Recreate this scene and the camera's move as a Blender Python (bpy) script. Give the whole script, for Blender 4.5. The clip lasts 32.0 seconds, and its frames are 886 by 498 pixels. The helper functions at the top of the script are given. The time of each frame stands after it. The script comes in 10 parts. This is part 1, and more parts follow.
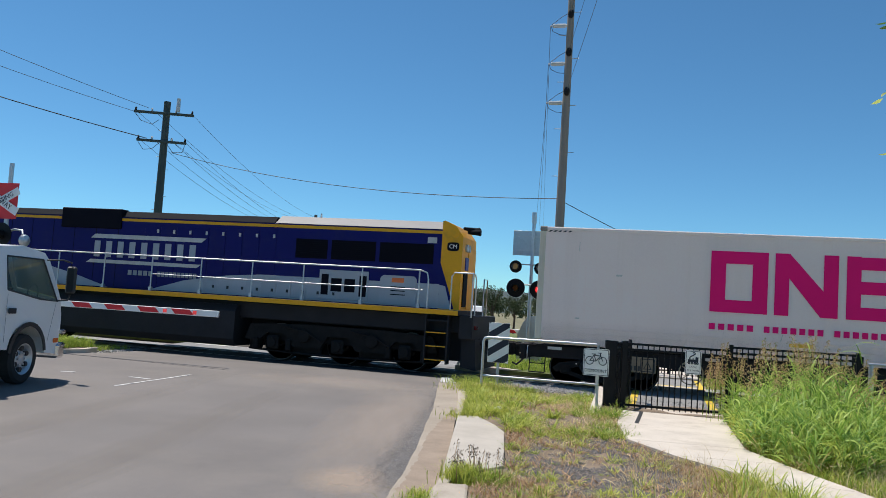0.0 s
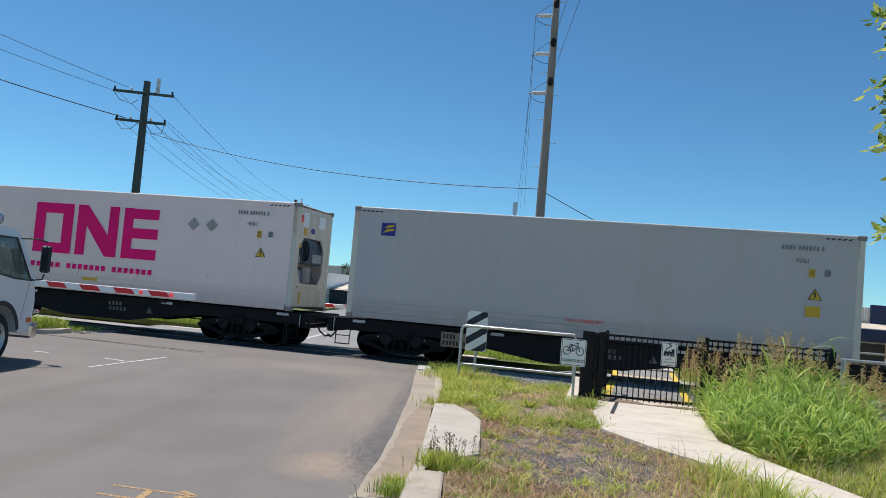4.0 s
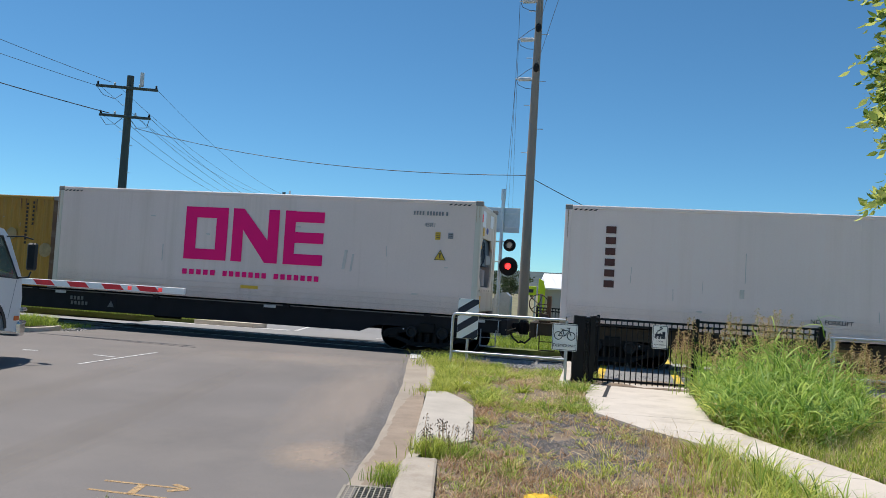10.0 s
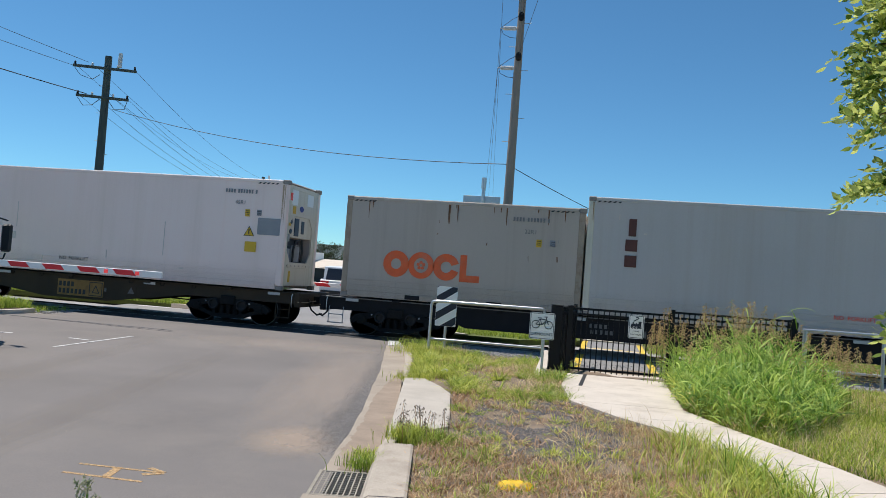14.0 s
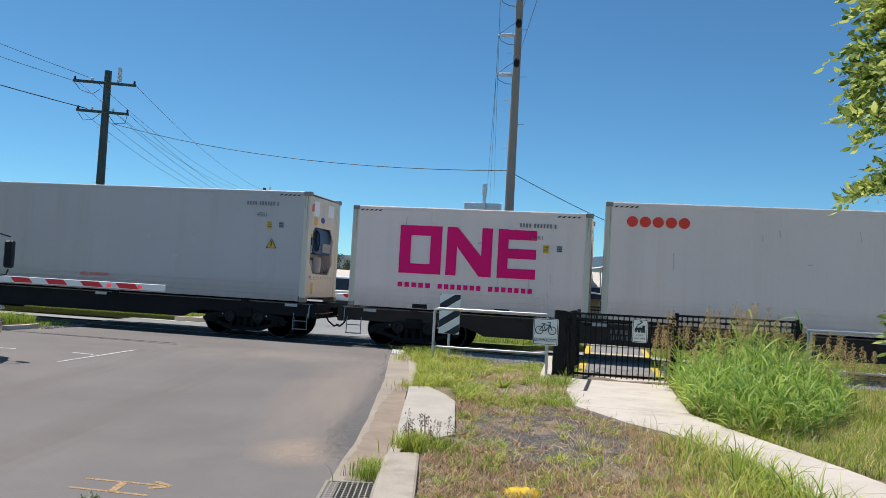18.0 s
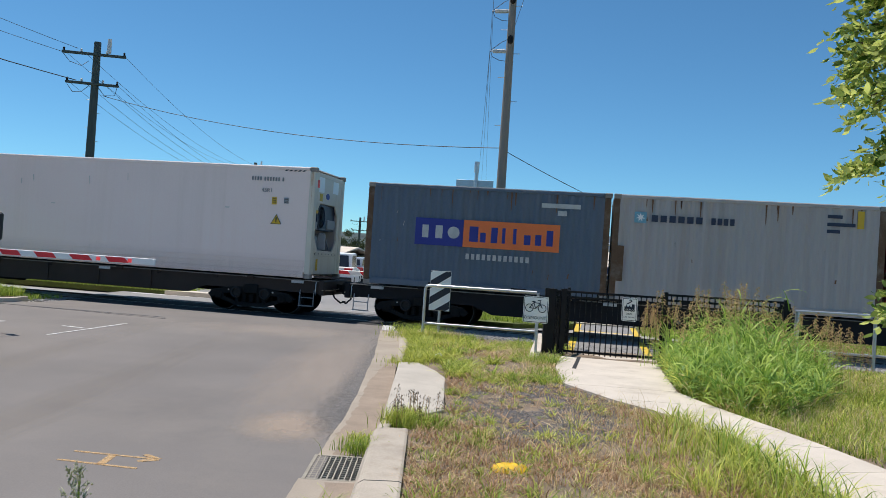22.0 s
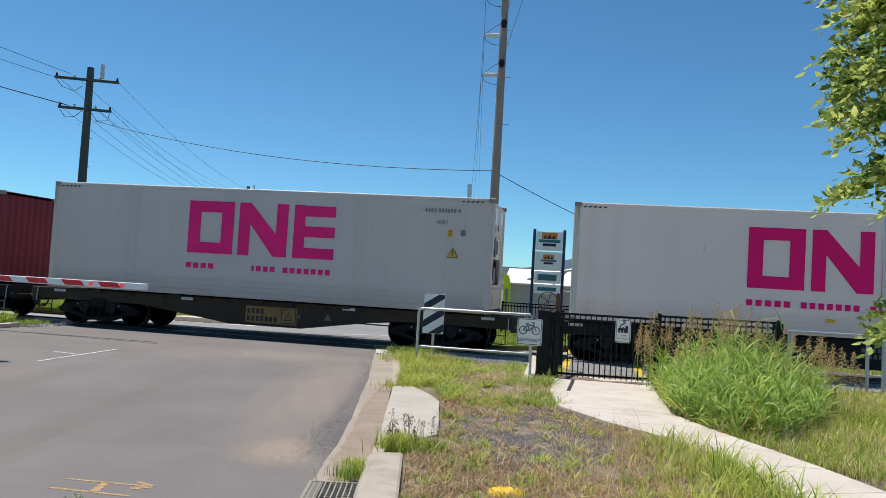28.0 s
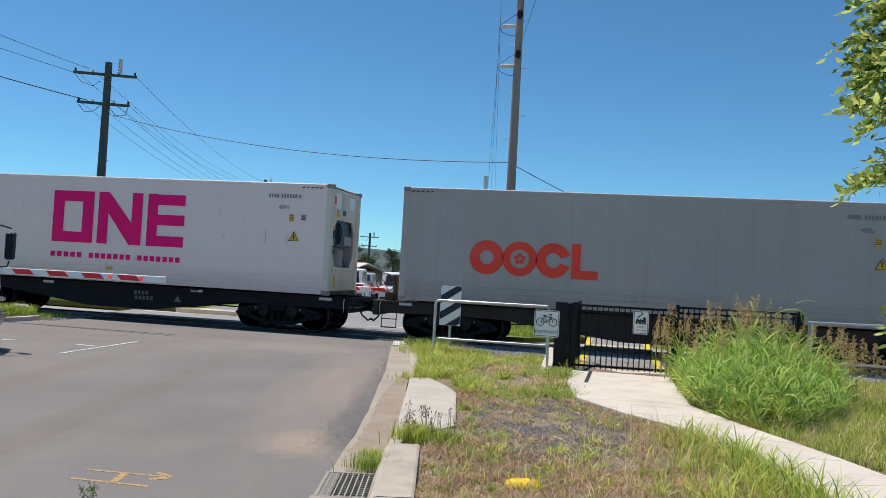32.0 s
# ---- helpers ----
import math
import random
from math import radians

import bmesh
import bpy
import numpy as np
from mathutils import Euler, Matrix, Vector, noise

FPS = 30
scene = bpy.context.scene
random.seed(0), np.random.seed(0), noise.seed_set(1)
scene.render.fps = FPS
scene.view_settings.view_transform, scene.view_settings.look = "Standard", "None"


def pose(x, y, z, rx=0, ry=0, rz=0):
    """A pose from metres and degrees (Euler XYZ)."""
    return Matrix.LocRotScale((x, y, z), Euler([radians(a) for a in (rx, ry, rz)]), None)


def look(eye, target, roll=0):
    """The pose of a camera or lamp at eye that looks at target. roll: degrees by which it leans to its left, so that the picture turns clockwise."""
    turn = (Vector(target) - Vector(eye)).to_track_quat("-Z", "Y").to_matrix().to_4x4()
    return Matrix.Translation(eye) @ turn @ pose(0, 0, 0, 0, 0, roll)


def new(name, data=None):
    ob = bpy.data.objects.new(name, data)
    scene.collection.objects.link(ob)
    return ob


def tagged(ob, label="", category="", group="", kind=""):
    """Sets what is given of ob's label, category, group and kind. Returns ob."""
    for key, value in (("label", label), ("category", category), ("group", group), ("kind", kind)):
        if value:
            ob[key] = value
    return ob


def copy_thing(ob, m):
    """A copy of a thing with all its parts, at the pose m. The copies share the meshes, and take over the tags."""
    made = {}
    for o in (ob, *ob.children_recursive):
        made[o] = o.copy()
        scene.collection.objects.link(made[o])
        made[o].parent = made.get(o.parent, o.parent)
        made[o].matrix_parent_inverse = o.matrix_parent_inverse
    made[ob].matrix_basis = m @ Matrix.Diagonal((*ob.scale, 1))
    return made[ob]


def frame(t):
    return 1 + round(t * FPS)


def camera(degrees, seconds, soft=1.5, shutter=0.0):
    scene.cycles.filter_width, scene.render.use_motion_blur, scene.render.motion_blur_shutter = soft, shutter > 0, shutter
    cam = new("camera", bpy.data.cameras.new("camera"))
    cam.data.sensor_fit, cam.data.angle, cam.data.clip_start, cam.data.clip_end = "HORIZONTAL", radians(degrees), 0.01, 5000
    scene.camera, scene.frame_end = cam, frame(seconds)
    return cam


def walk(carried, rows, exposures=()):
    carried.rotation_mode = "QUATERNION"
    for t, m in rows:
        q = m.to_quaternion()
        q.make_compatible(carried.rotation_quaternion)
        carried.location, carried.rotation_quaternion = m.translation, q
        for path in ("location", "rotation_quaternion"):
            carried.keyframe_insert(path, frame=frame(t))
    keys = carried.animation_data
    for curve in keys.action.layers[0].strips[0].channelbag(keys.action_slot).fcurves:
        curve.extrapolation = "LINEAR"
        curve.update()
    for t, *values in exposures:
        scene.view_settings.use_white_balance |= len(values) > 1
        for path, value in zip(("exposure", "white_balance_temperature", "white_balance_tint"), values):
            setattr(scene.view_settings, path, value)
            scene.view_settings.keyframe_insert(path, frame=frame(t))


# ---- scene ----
cam = camera(57.5, 32.0, soft=0.35)
PATH = [
    (0, (0.704, -19.835, 1.743), (0.178, -17.91, 1.884), 3.7),
    (0.5, (0.703, -19.824, 1.746), (0.176, -17.9, 1.884), 4.0),
    (1, (0.697, -19.838, 1.75), (0.169, -17.914, 1.888), 4.0),
    (1.5, (0.686, -19.836, 1.751), (0.167, -17.911, 1.898), 4.1),
    (2, (0.695, -19.819, 1.74), (0.179, -17.892, 1.886), 4.3),
    (2.5, (0.694, -19.81, 1.732), (0.195, -17.879, 1.868), 4.2),
    (3, (0.701, -19.818, 1.736), (0.216, -17.882, 1.856), 4.6),
    (3.5, (0.687, -19.812, 1.734), (0.212, -17.873, 1.853), 4.9),
    (5.5, (0.704, -19.807, 1.722), (0.226, -17.867, 1.809), 4.7),
    (6, (0.715, -19.811, 1.717), (0.248, -17.868, 1.797), 4.4),
    (6.5, (0.706, -19.805, 1.719), (0.255, -17.858, 1.798), 4.2),
    (7, (0.697, -19.809, 1.724), (0.268, -17.858, 1.817), 4.2),
    (7.5, (0.694, -19.802, 1.721), (0.25, -17.854, 1.824), 4.2),
    (8, (0.698, -19.814, 1.722), (0.221, -17.875, 1.829), 4.0),
    (8.5, (0.689, -19.811, 1.723), (0.2, -17.875, 1.83), 4.0),
    (9, (0.689, -19.798, 1.722), (0.208, -17.859, 1.823), 3.8),
    (9.5, (0.695, -19.782, 1.711), (0.221, -17.841, 1.801), 3.5),
    (10, (0.696, -19.776, 1.71), (0.246, -17.83, 1.801), 3.5),
    (10.5, (0.697, -19.79, 1.722), (0.281, -17.836, 1.813), 3.6),
    (11, (0.7, -19.8, 1.71), (0.314, -17.839, 1.789), 3.7),
    (11.5, (0.694, -19.814, 1.7), (0.333, -17.849, 1.789), 3.7),
    (12, (0.688, -19.813, 1.703), (0.332, -17.848, 1.807), 3.9),
    (12.5, (0.698, -19.797, 1.716), (0.312, -17.838, 1.822), 4.1),
    (13, (0.699, -19.807, 1.713), (0.281, -17.853, 1.808), 4.2),
    (13.5, (0.702, -19.793, 1.707), (0.278, -17.84, 1.785), 4.3),
    (14, (0.704, -19.798, 1.709), (0.305, -17.839, 1.773), 4.3),
    (14.5, (0.707, -19.8, 1.713), (0.339, -17.835, 1.769), 4.0),
    (16.5, (0.713, -19.805, 1.717), (0.328, -17.844, 1.79), 4.1),
    (17, (0.704, -19.803, 1.715), (0.316, -17.843, 1.803), 3.8),
    (17.5, (0.707, -19.809, 1.717), (0.316, -17.85, 1.809), 3.5),
    (18, (0.706, -19.804, 1.712), (0.301, -17.847, 1.794), 3.2),
    (18.5, (0.707, -19.815, 1.709), (0.298, -17.859, 1.789), 3.0),
    (19, (0.705, -19.8, 1.708), (0.313, -17.84, 1.779), 3.1),
    (19.5, (0.712, -19.792, 1.714), (0.328, -17.83, 1.775), 3.4),
    (20, (0.71, -19.795, 1.708), (0.341, -17.83, 1.755), 3.3),
    (20.5, (0.706, -19.803, 1.708), (0.34, -17.837, 1.745), 3.5),
    (21, (0.72, -19.824, 1.709), (0.332, -17.862, 1.745), 3.7),
    (21.5, (0.72, -19.81, 1.712), (0.323, -17.85, 1.743), 3.9),
    (22, (0.709, -19.792, 1.708), (0.328, -17.829, 1.735), 3.8),
    (22.5, (0.709, -19.798, 1.706), (0.35, -17.831, 1.732), 3.6),
    (23, (0.708, -19.807, 1.707), (0.348, -17.84, 1.743), 3.7),
    (23.5, (0.7, -19.819, 1.706), (0.321, -17.856, 1.755), 4.1),
    (24, (0.697, -19.811, 1.71), (0.302, -17.851, 1.759), 4.3),
    (24.5, (0.7, -19.805, 1.711), (0.308, -17.844, 1.762), 4.2),
    (25, (0.695, -19.791, 1.707), (0.318, -17.827, 1.756), 4.0),
    (25.5, (0.709, -19.803, 1.712), (0.343, -17.837, 1.749), 3.7),
    (27.5, (0.705, -19.808, 1.713), (0.35, -17.841, 1.784), 3.5),
    (28, (0.706, -19.816, 1.719), (0.339, -17.852, 1.802), 3.4),
    (28.5, (0.705, -19.817, 1.712), (0.331, -17.854, 1.797), 3.4),
    (29, (0.704, -19.819, 1.714), (0.324, -17.857, 1.787), 3.5),
    (29.5, (0.703, -19.812, 1.714), (0.319, -17.85, 1.781), 3.4),
    (30, (0.707, -19.805, 1.708), (0.325, -17.843, 1.78), 3.3),
    (30.5, (0.707, -19.812, 1.711), (0.327, -17.85, 1.783), 3.3),
    (31, (0.708, -19.819, 1.708), (0.322, -17.858, 1.779), 3.2),
    (31.5, (0.717, -19.814, 1.712), (0.318, -17.855, 1.774), 3.1),
    (32, (0.71, -19.795, 1.709), (0.303, -17.838, 1.771), 3.2),
]
walk(cam, [(t, look(eye, target, roll)) for t, eye, target, roll in PATH])

# ---- daylight ----
SUN_FROM = Vector((-0.40, 0.20, 1.0)).normalized()
world = bpy.data.worlds.new("world")
scene.world = world
world.use_nodes = True
_bg = world.node_tree.nodes["Background"]
_sky = world.node_tree.nodes.new("ShaderNodeTexSky")
_sky.sky_type = "NISHITA"
_sky.sun_disc = False
_sky.sun_elevation = math.asin(SUN_FROM.z)
_sky.sun_rotation = math.atan2(SUN_FROM.x, SUN_FROM.y)
_sky.air_density, _sky.dust_density, _sky.ozone_density = 0.75, 0.0, 5.0
_tint = world.node_tree.nodes.new("ShaderNodeMix")
_tint.data_type, _tint.blend_type = "RGBA", "MULTIPLY"
_tint.inputs[0].default_value, _tint.inputs[7].default_value = 1.0, (0.645, 1.02, 1.075, 1)
world.node_tree.links.new(_sky.outputs[0], _tint.inputs[6])
world.node_tree.links.new(_tint.outputs[2], _bg.inputs[0])
_bg.inputs[1].default_value = 0.111
sun = new("sun", bpy.data.lights.new("sun", "SUN"))
sun.data.energy, sun.data.angle, sun.data.color = 4.9, radians(0.55), (1.0, 0.94, 0.865)
sun.matrix_world = look(SUN_FROM * 60, (0, 0, 0))


# ---- materials ----
def mat(name, col, rough=0.6, metal=0.0, var=0.12, scale=2.0, grain=40.0, bump=0.0, dirt=None, amount=0.3, streak=0.0, island=0.0, spec=0.5, stretch=(1, 1, 1)):
    """Paint, stone, soil, metal: a base colour, broad variation, fine grain, dirt patches and vertical streaks."""
    m = bpy.data.materials.new(name)
    m.use_nodes = True
    nt = m.node_tree
    n, l = nt.nodes, nt.links
    b = n["Principled BSDF"]
    b.inputs["Roughness"].default_value, b.inputs["Metallic"].default_value = rough, metal
    b.inputs["Specular IOR Level"].default_value = spec
    tc, info = n.new("ShaderNodeTexCoord"), n.new("ShaderNodeObjectInfo")
    mp = n.new("ShaderNodeVectorMath")
    mp.operation = "MULTIPLY_ADD"
    mp.inputs[1].default_value = stretch
    l.new(tc.outputs["Object"], mp.inputs[0])
    off = n.new("ShaderNodeMath")
    off.operation = "MULTIPLY"
    off.inputs[1].default_value = 37.0
    l.new(info.outputs["Random"], off.inputs[0])
    l.new(off.outputs[0], mp.inputs[2])
    n1, n2 = n.new("ShaderNodeTexNoise"), n.new("ShaderNodeTexNoise")
    n1.inputs["Scale"].default_value, n1.inputs["Detail"].default_value = scale, 5
    n2.inputs["Scale"].default_value, n2.inputs["Detail"].default_value = grain, 3
    l.new(mp.outputs[0], n1.inputs[0]), l.new(mp.outputs[0], n2.inputs[0])
    add = n.new("ShaderNodeMath")
    add.operation = "ADD"
    l.new(n1.outputs[0], add.inputs[0])
    mul = n.new("ShaderNodeMath")
    mul.operation = "MULTIPLY"
    mul.inputs[1].default_value = 0.5
    l.new(n2.outputs[0], mul.inputs[0])
    l.new(mul.outputs[0], add.inputs[1])
    val = n.new("ShaderNodeMapRange")
    val.inputs[1].default_value, val.inputs[2].default_value = 0.4, 1.1
    val.inputs[3].default_value, val.inputs[4].default_value = 1 - var, 1 + var
    l.new(add.outputs[0], val.inputs[0])
    scaled = n.new("ShaderNodeVectorMath")
    scaled.operation = "SCALE"
    scaled.inputs[0].default_value = col[:3]
    l.new(val.outputs[0], scaled.inputs[3])
    out = scaled.outputs[0]
    if island:
        geo = n.new("ShaderNodeNewGeometry")
        r = n.new("ShaderNodeMapRange")
        r.inputs[3].default_value, r.inputs[4].default_value = 1 - island, 1 + island
        l.new(geo.outputs["Random Per Island"], r.inputs[0])
        s2 = n.new("ShaderNodeVectorMath")
        s2.operation = "SCALE"
        l.new(out, s2.inputs[0]), l.new(r.outputs[0], s2.inputs[3])
        out = s2.outputs[0]
    if dirt:
        n3 = n.new("ShaderNodeTexNoise")
        n3.inputs["Scale"].default_value, n3.inputs["Detail"].default_value = scale * 0.9, 8
        n3.inputs["Roughness"].default_value = 0.7
        if streak:
            st = n.new("ShaderNodeVectorMath")
            st.operation = "MULTIPLY"
            st.inputs[1].default_value = (streak, streak, 0.12)
            l.new(mp.outputs[0], st.inputs[0]), l.new(st.outputs[0], n3.inputs[0])
        else:
            sh = n.new("ShaderNodeVectorMath")
            sh.inputs[1].default_value = (11.3, 4.7, 8.1)
            l.new(mp.outputs[0], sh.inputs[0]), l.new(sh.outputs[0], n3.inputs[0])
        fac = n.new("ShaderNodeMapRange")
        fac.inputs[1].default_value, fac.inputs[2].default_value = 0.50, 0.78
        fac.inputs[3].default_value, fac.inputs[4].default_value = 0.0, amount
        l.new(n3.outputs[0], fac.inputs[0])
        mix = n.new("ShaderNodeMix")
        mix.data_type = "RGBA"
        mix.inputs[7].default_value = (*dirt[:3], 1)
        l.new(fac.outputs[0], mix.inputs[0]), l.new(out, mix.inputs[6])
        out = mix.outputs[2]
    l.new(out, b.inputs["Base Color"])
    if bump:
        bp = n.new("ShaderNodeBump")
        bp.inputs["Strength"].default_value, bp.inputs["Distance"].default_value = 0.6, bump
        l.new(add.outputs[0], bp.inputs["Height"]), l.new(bp.outputs[0], b.inputs["Normal"])
    return m


def glow(name, col, power):
    m = mat(name, col, 0.3)
    b = m.node_tree.nodes["Principled BSDF"]
    b.inputs["Emission Color"].default_value, b.inputs["Emission Strength"].default_value = (*col, 1), power
    return m


def glass(name, tint=(0.7, 0.8, 0.8), clear=0.6):
    m = bpy.data.materials.new(name)
    m.use_nodes = True
    b = m.node_tree.nodes["Principled BSDF"]
    b.inputs["Base Color"].default_value = (*tint, 1)
    b.inputs["Roughness"].default_value, b.inputs["Transmission Weight"].default_value = 0.03, clear
    b.inputs["IOR"].default_value = 1.45
    return m


def leaf(name, col, col2, thru=0.35):
    """Grass or leaf: every blade its own tone between two colours, and some light through it."""
    m = bpy.data.materials.new(name)
    m.use_nodes = True
    n, l = m.node_tree.nodes, m.node_tree.links
    b = n["Principled BSDF"]
    b.inputs["Roughness"].default_value, b.inputs["Specular IOR Level"].default_value = 0.5, 0.3
    geo, mix = n.new("ShaderNodeNewGeometry"), n.new("ShaderNodeMix")
    mix.data_type = "RGBA"
    mix.inputs[6].default_value, mix.inputs[7].default_value = (*col, 1), (*col2, 1)
    l.new(geo.outputs["Random Per Island"], mix.inputs[0])
    l.new(mix.outputs[2], b.inputs["Base Color"])
    tr, ms = n.new("ShaderNodeBsdfTranslucent"), n.new("ShaderNodeMixShader")
    l.new(mix.outputs[2], tr.inputs[0])
    ms.inputs[0].default_value = thru
    l.new(b.outputs[0], ms.inputs[1]), l.new(tr.outputs[0], ms.inputs[2])
    l.new(ms.outputs[0], n["Material Output"].inputs[0])
    return m


def worn(name, col, cover, scale, var=0.2, soft=0.0):
    """A broken film over what lies below it: dust, gravel, worn paint."""
    m = mat(name, col, 0.9, var=var, scale=scale * 3, grain=120, bump=0.004)
    n, l = m.node_tree.nodes, m.node_tree.links
    tc, no, mr = n.new("ShaderNodeTexCoord"), n.new("ShaderNodeTexNoise"), n.new("ShaderNodeMapRange")
    no.inputs["Scale"].default_value, no.inputs["Detail"].default_value, no.inputs["Roughness"].default_value = scale, 10, 0.75
    mr.inputs[1].default_value, mr.inputs[2].default_value = 0.62 - cover * 0.3 - soft, 0.78 - cover * 0.3 + soft
    tr, ms = n.new("ShaderNodeBsdfTransparent"), n.new("ShaderNodeMixShader")
    l.new(tc.outputs["Object"], no.inputs[0]), l.new(no.outputs[0], mr.inputs[0]), l.new(mr.outputs[0], ms.inputs[0])
    l.new(tr.outputs[0], ms.inputs[1]), l.new(n["Principled BSDF"].outputs[0], ms.inputs[2])
    l.new(ms.outputs[0], n["Material Output"].inputs[0])
    return m


M = {}
M["asphalt"] = mat("asphalt", (0.174, 0.157, 0.147), 0.85, var=0.24, scale=0.35, grain=70, bump=0.008, dirt=(0.25, 0.22, 0.19), amount=0.6)
M["asphalt_far"] = mat("asphalt_far", (0.24, 0.235, 0.23), 0.85, var=0.12, scale=0.4, grain=40, bump=0.004)
M["joint"] = mat("faded_joint_seal", (0.085, 0.08, 0.078), 0.8, var=0.3, scale=5, grain=60, dirt=(0.17, 0.155, 0.145), amount=0.9)
M["seal"] = mat("bitumen_seal", (0.03, 0.03, 0.032), 0.6, grain=60)
M["paint_white"] = mat("road_paint_white", (0.6, 0.59, 0.57), 0.75, var=0.2, scale=6, grain=60, dirt=(0.19, 0.18, 0.17), amount=0.85)
M["paint_yellow"] = worn("spray_paint_yellow", (0.66, 0.44, 0.22), 0.62, 26.0, 0.2, 0.12)
M["concrete"] = mat("concrete", (0.595, 0.53, 0.455), 0.85, var=0.15, scale=1.6, grain=60, bump=0.005, dirt=(0.33, 0.27, 0.2), amount=0.7)
M["kerb"] = mat("worn_kerb_concrete", (0.43, 0.375, 0.31), 0.9, var=0.2, scale=2.4, grain=60, bump=0.008, dirt=(0.27, 0.215, 0.165), amount=0.8)
M["slab"] = mat("weathered_slab_concrete", (0.47, 0.425, 0.365), 0.9, var=0.15, scale=2.2, grain=70, bump=0.005, dirt=(0.34, 0.3, 0.25), amount=0.5)
M["apron"] = mat("dirty_gutter_concrete", (0.36, 0.305, 0.245), 0.9, var=0.2, scale=1.6, grain=70, bump=0.006, dirt=(0.3, 0.24, 0.185), amount=0.8)
M["gutter_dirt"] = mat("gutter_silt", (0.3, 0.235, 0.18), 0.95, var=0.3, scale=2.5, grain=60, bump=0.01, dirt=(0.2, 0.155, 0.12), amount=0.6)
M["verge_gravel"] = mat("dark_verge_gravel", (0.17, 0.16, 0.158), 0.95, var=0.3, scale=12, grain=60, bump=0.01, island=0.45)
M["soil"] = mat("dry_soil", (0.22, 0.165, 0.115), 0.95, var=0.5, scale=3.0, grain=60, bump=0.04, dirt=(0.14, 0.125, 0.115), amount=0.9)
M["field"] = mat("far_grass", (0.2, 0.185, 0.1), 0.95, var=0.35, scale=0.08, grain=2, dirt=(0.3, 0.25, 0.16), amount=0.7)
M["verge_far"] = mat("far_verge_turf", (0.12, 0.15, 0.04), 0.95, var=0.4, scale=0.8, grain=8, dirt=(0.2, 0.16, 0.09), amount=0.6)
M["ballast"] = mat("ballast", (0.3, 0.29, 0.285), 0.9, var=0.3, scale=18, grain=60, bump=0.03, island=0.35)
M["rail_steel"] = mat("rail_steel", (0.1, 0.075, 0.06), 0.65, 0.4, var=0.2, scale=6)
M["rail_top"] = mat("polished_rail_top", (0.3, 0.29, 0.29), 0.4, 0.8)
M["sleeper"] = mat("sleeper", (0.3, 0.285, 0.265), 0.9, var=0.2, bump=0.004)
M["grate_steel"] = mat("silted_grate_steel", (0.3, 0.27, 0.22), 0.8, var=0.2, scale=12)
# Hose rubber; on the crossing its near-black also paints the train's shade.
M["rubber"] = mat("rubber_and_train_shade", (0.026, 0.026, 0.028), 0.85, var=0.2, scale=4)
M["yellow"] = mat("yellow_paint", (0.72, 0.5, 0.04), 0.6, var=0.1, dirt=(0.3, 0.22, 0.1), amount=0.4)
M["galv"] = mat("galvanised_steel", (0.55, 0.57, 0.59), 0.42, 0.75, var=0.12, scale=14, grain=70)
M["black_metal"] = mat("black_powder_coat", (0.010, 0.010, 0.012), 0.5, var=0.2, scale=4, spec=0.2)
M["sign_white"] = mat("sign_white", (0.93, 0.91, 0.88), 0.35, var=0.03, dirt=(0.78, 0.76, 0.72), amount=0.15)
M["sign_black"] = mat("sign_black", (0.014, 0.018, 0.035), 0.5)
M["sign_red"] = mat("sign_red", (0.8, 0.02, 0.03), 0.4)
M["sign_back"] = mat("sign_back_aluminium", (0.5, 0.54, 0.57), 0.4, 0.6, scale=9)
M["lamp_red"] = glow("lit_red_lamp", (1.0, 0.02, 0.02), 5.0)
M["lamp_dim"] = glow("faint_red_lamp", (0.8, 0.06, 0.06), 0.5)
M["lens_red"] = mat("unlit_red_lens", (0.12, 0.01, 0.012), 0.15)
M["lens_clear"] = mat("clear_lens", (0.6, 0.62, 0.62), 0.15, 0.5)
M["pole_wood"] = mat("weathered_pole_timber", (0.065, 0.085, 0.083), 0.9, var=0.25, scale=3, grain=30, bump=0.004, stretch=(6, 6, 0.5))
M["pole_steel"] = mat("grey_pole_steel", (0.27, 0.23, 0.195), 0.75, 0.0, var=0.15, scale=1.2, grain=20, stretch=(3, 3, 0.4), dirt=(0.2, 0.18, 0.16), amount=0.5)
M["insulator"] = mat("pale_insulator", (0.62, 0.62, 0.62), 0.4)
M["wire"] = mat("weathered_wire", (0.05, 0.055, 0.065), 0.6)


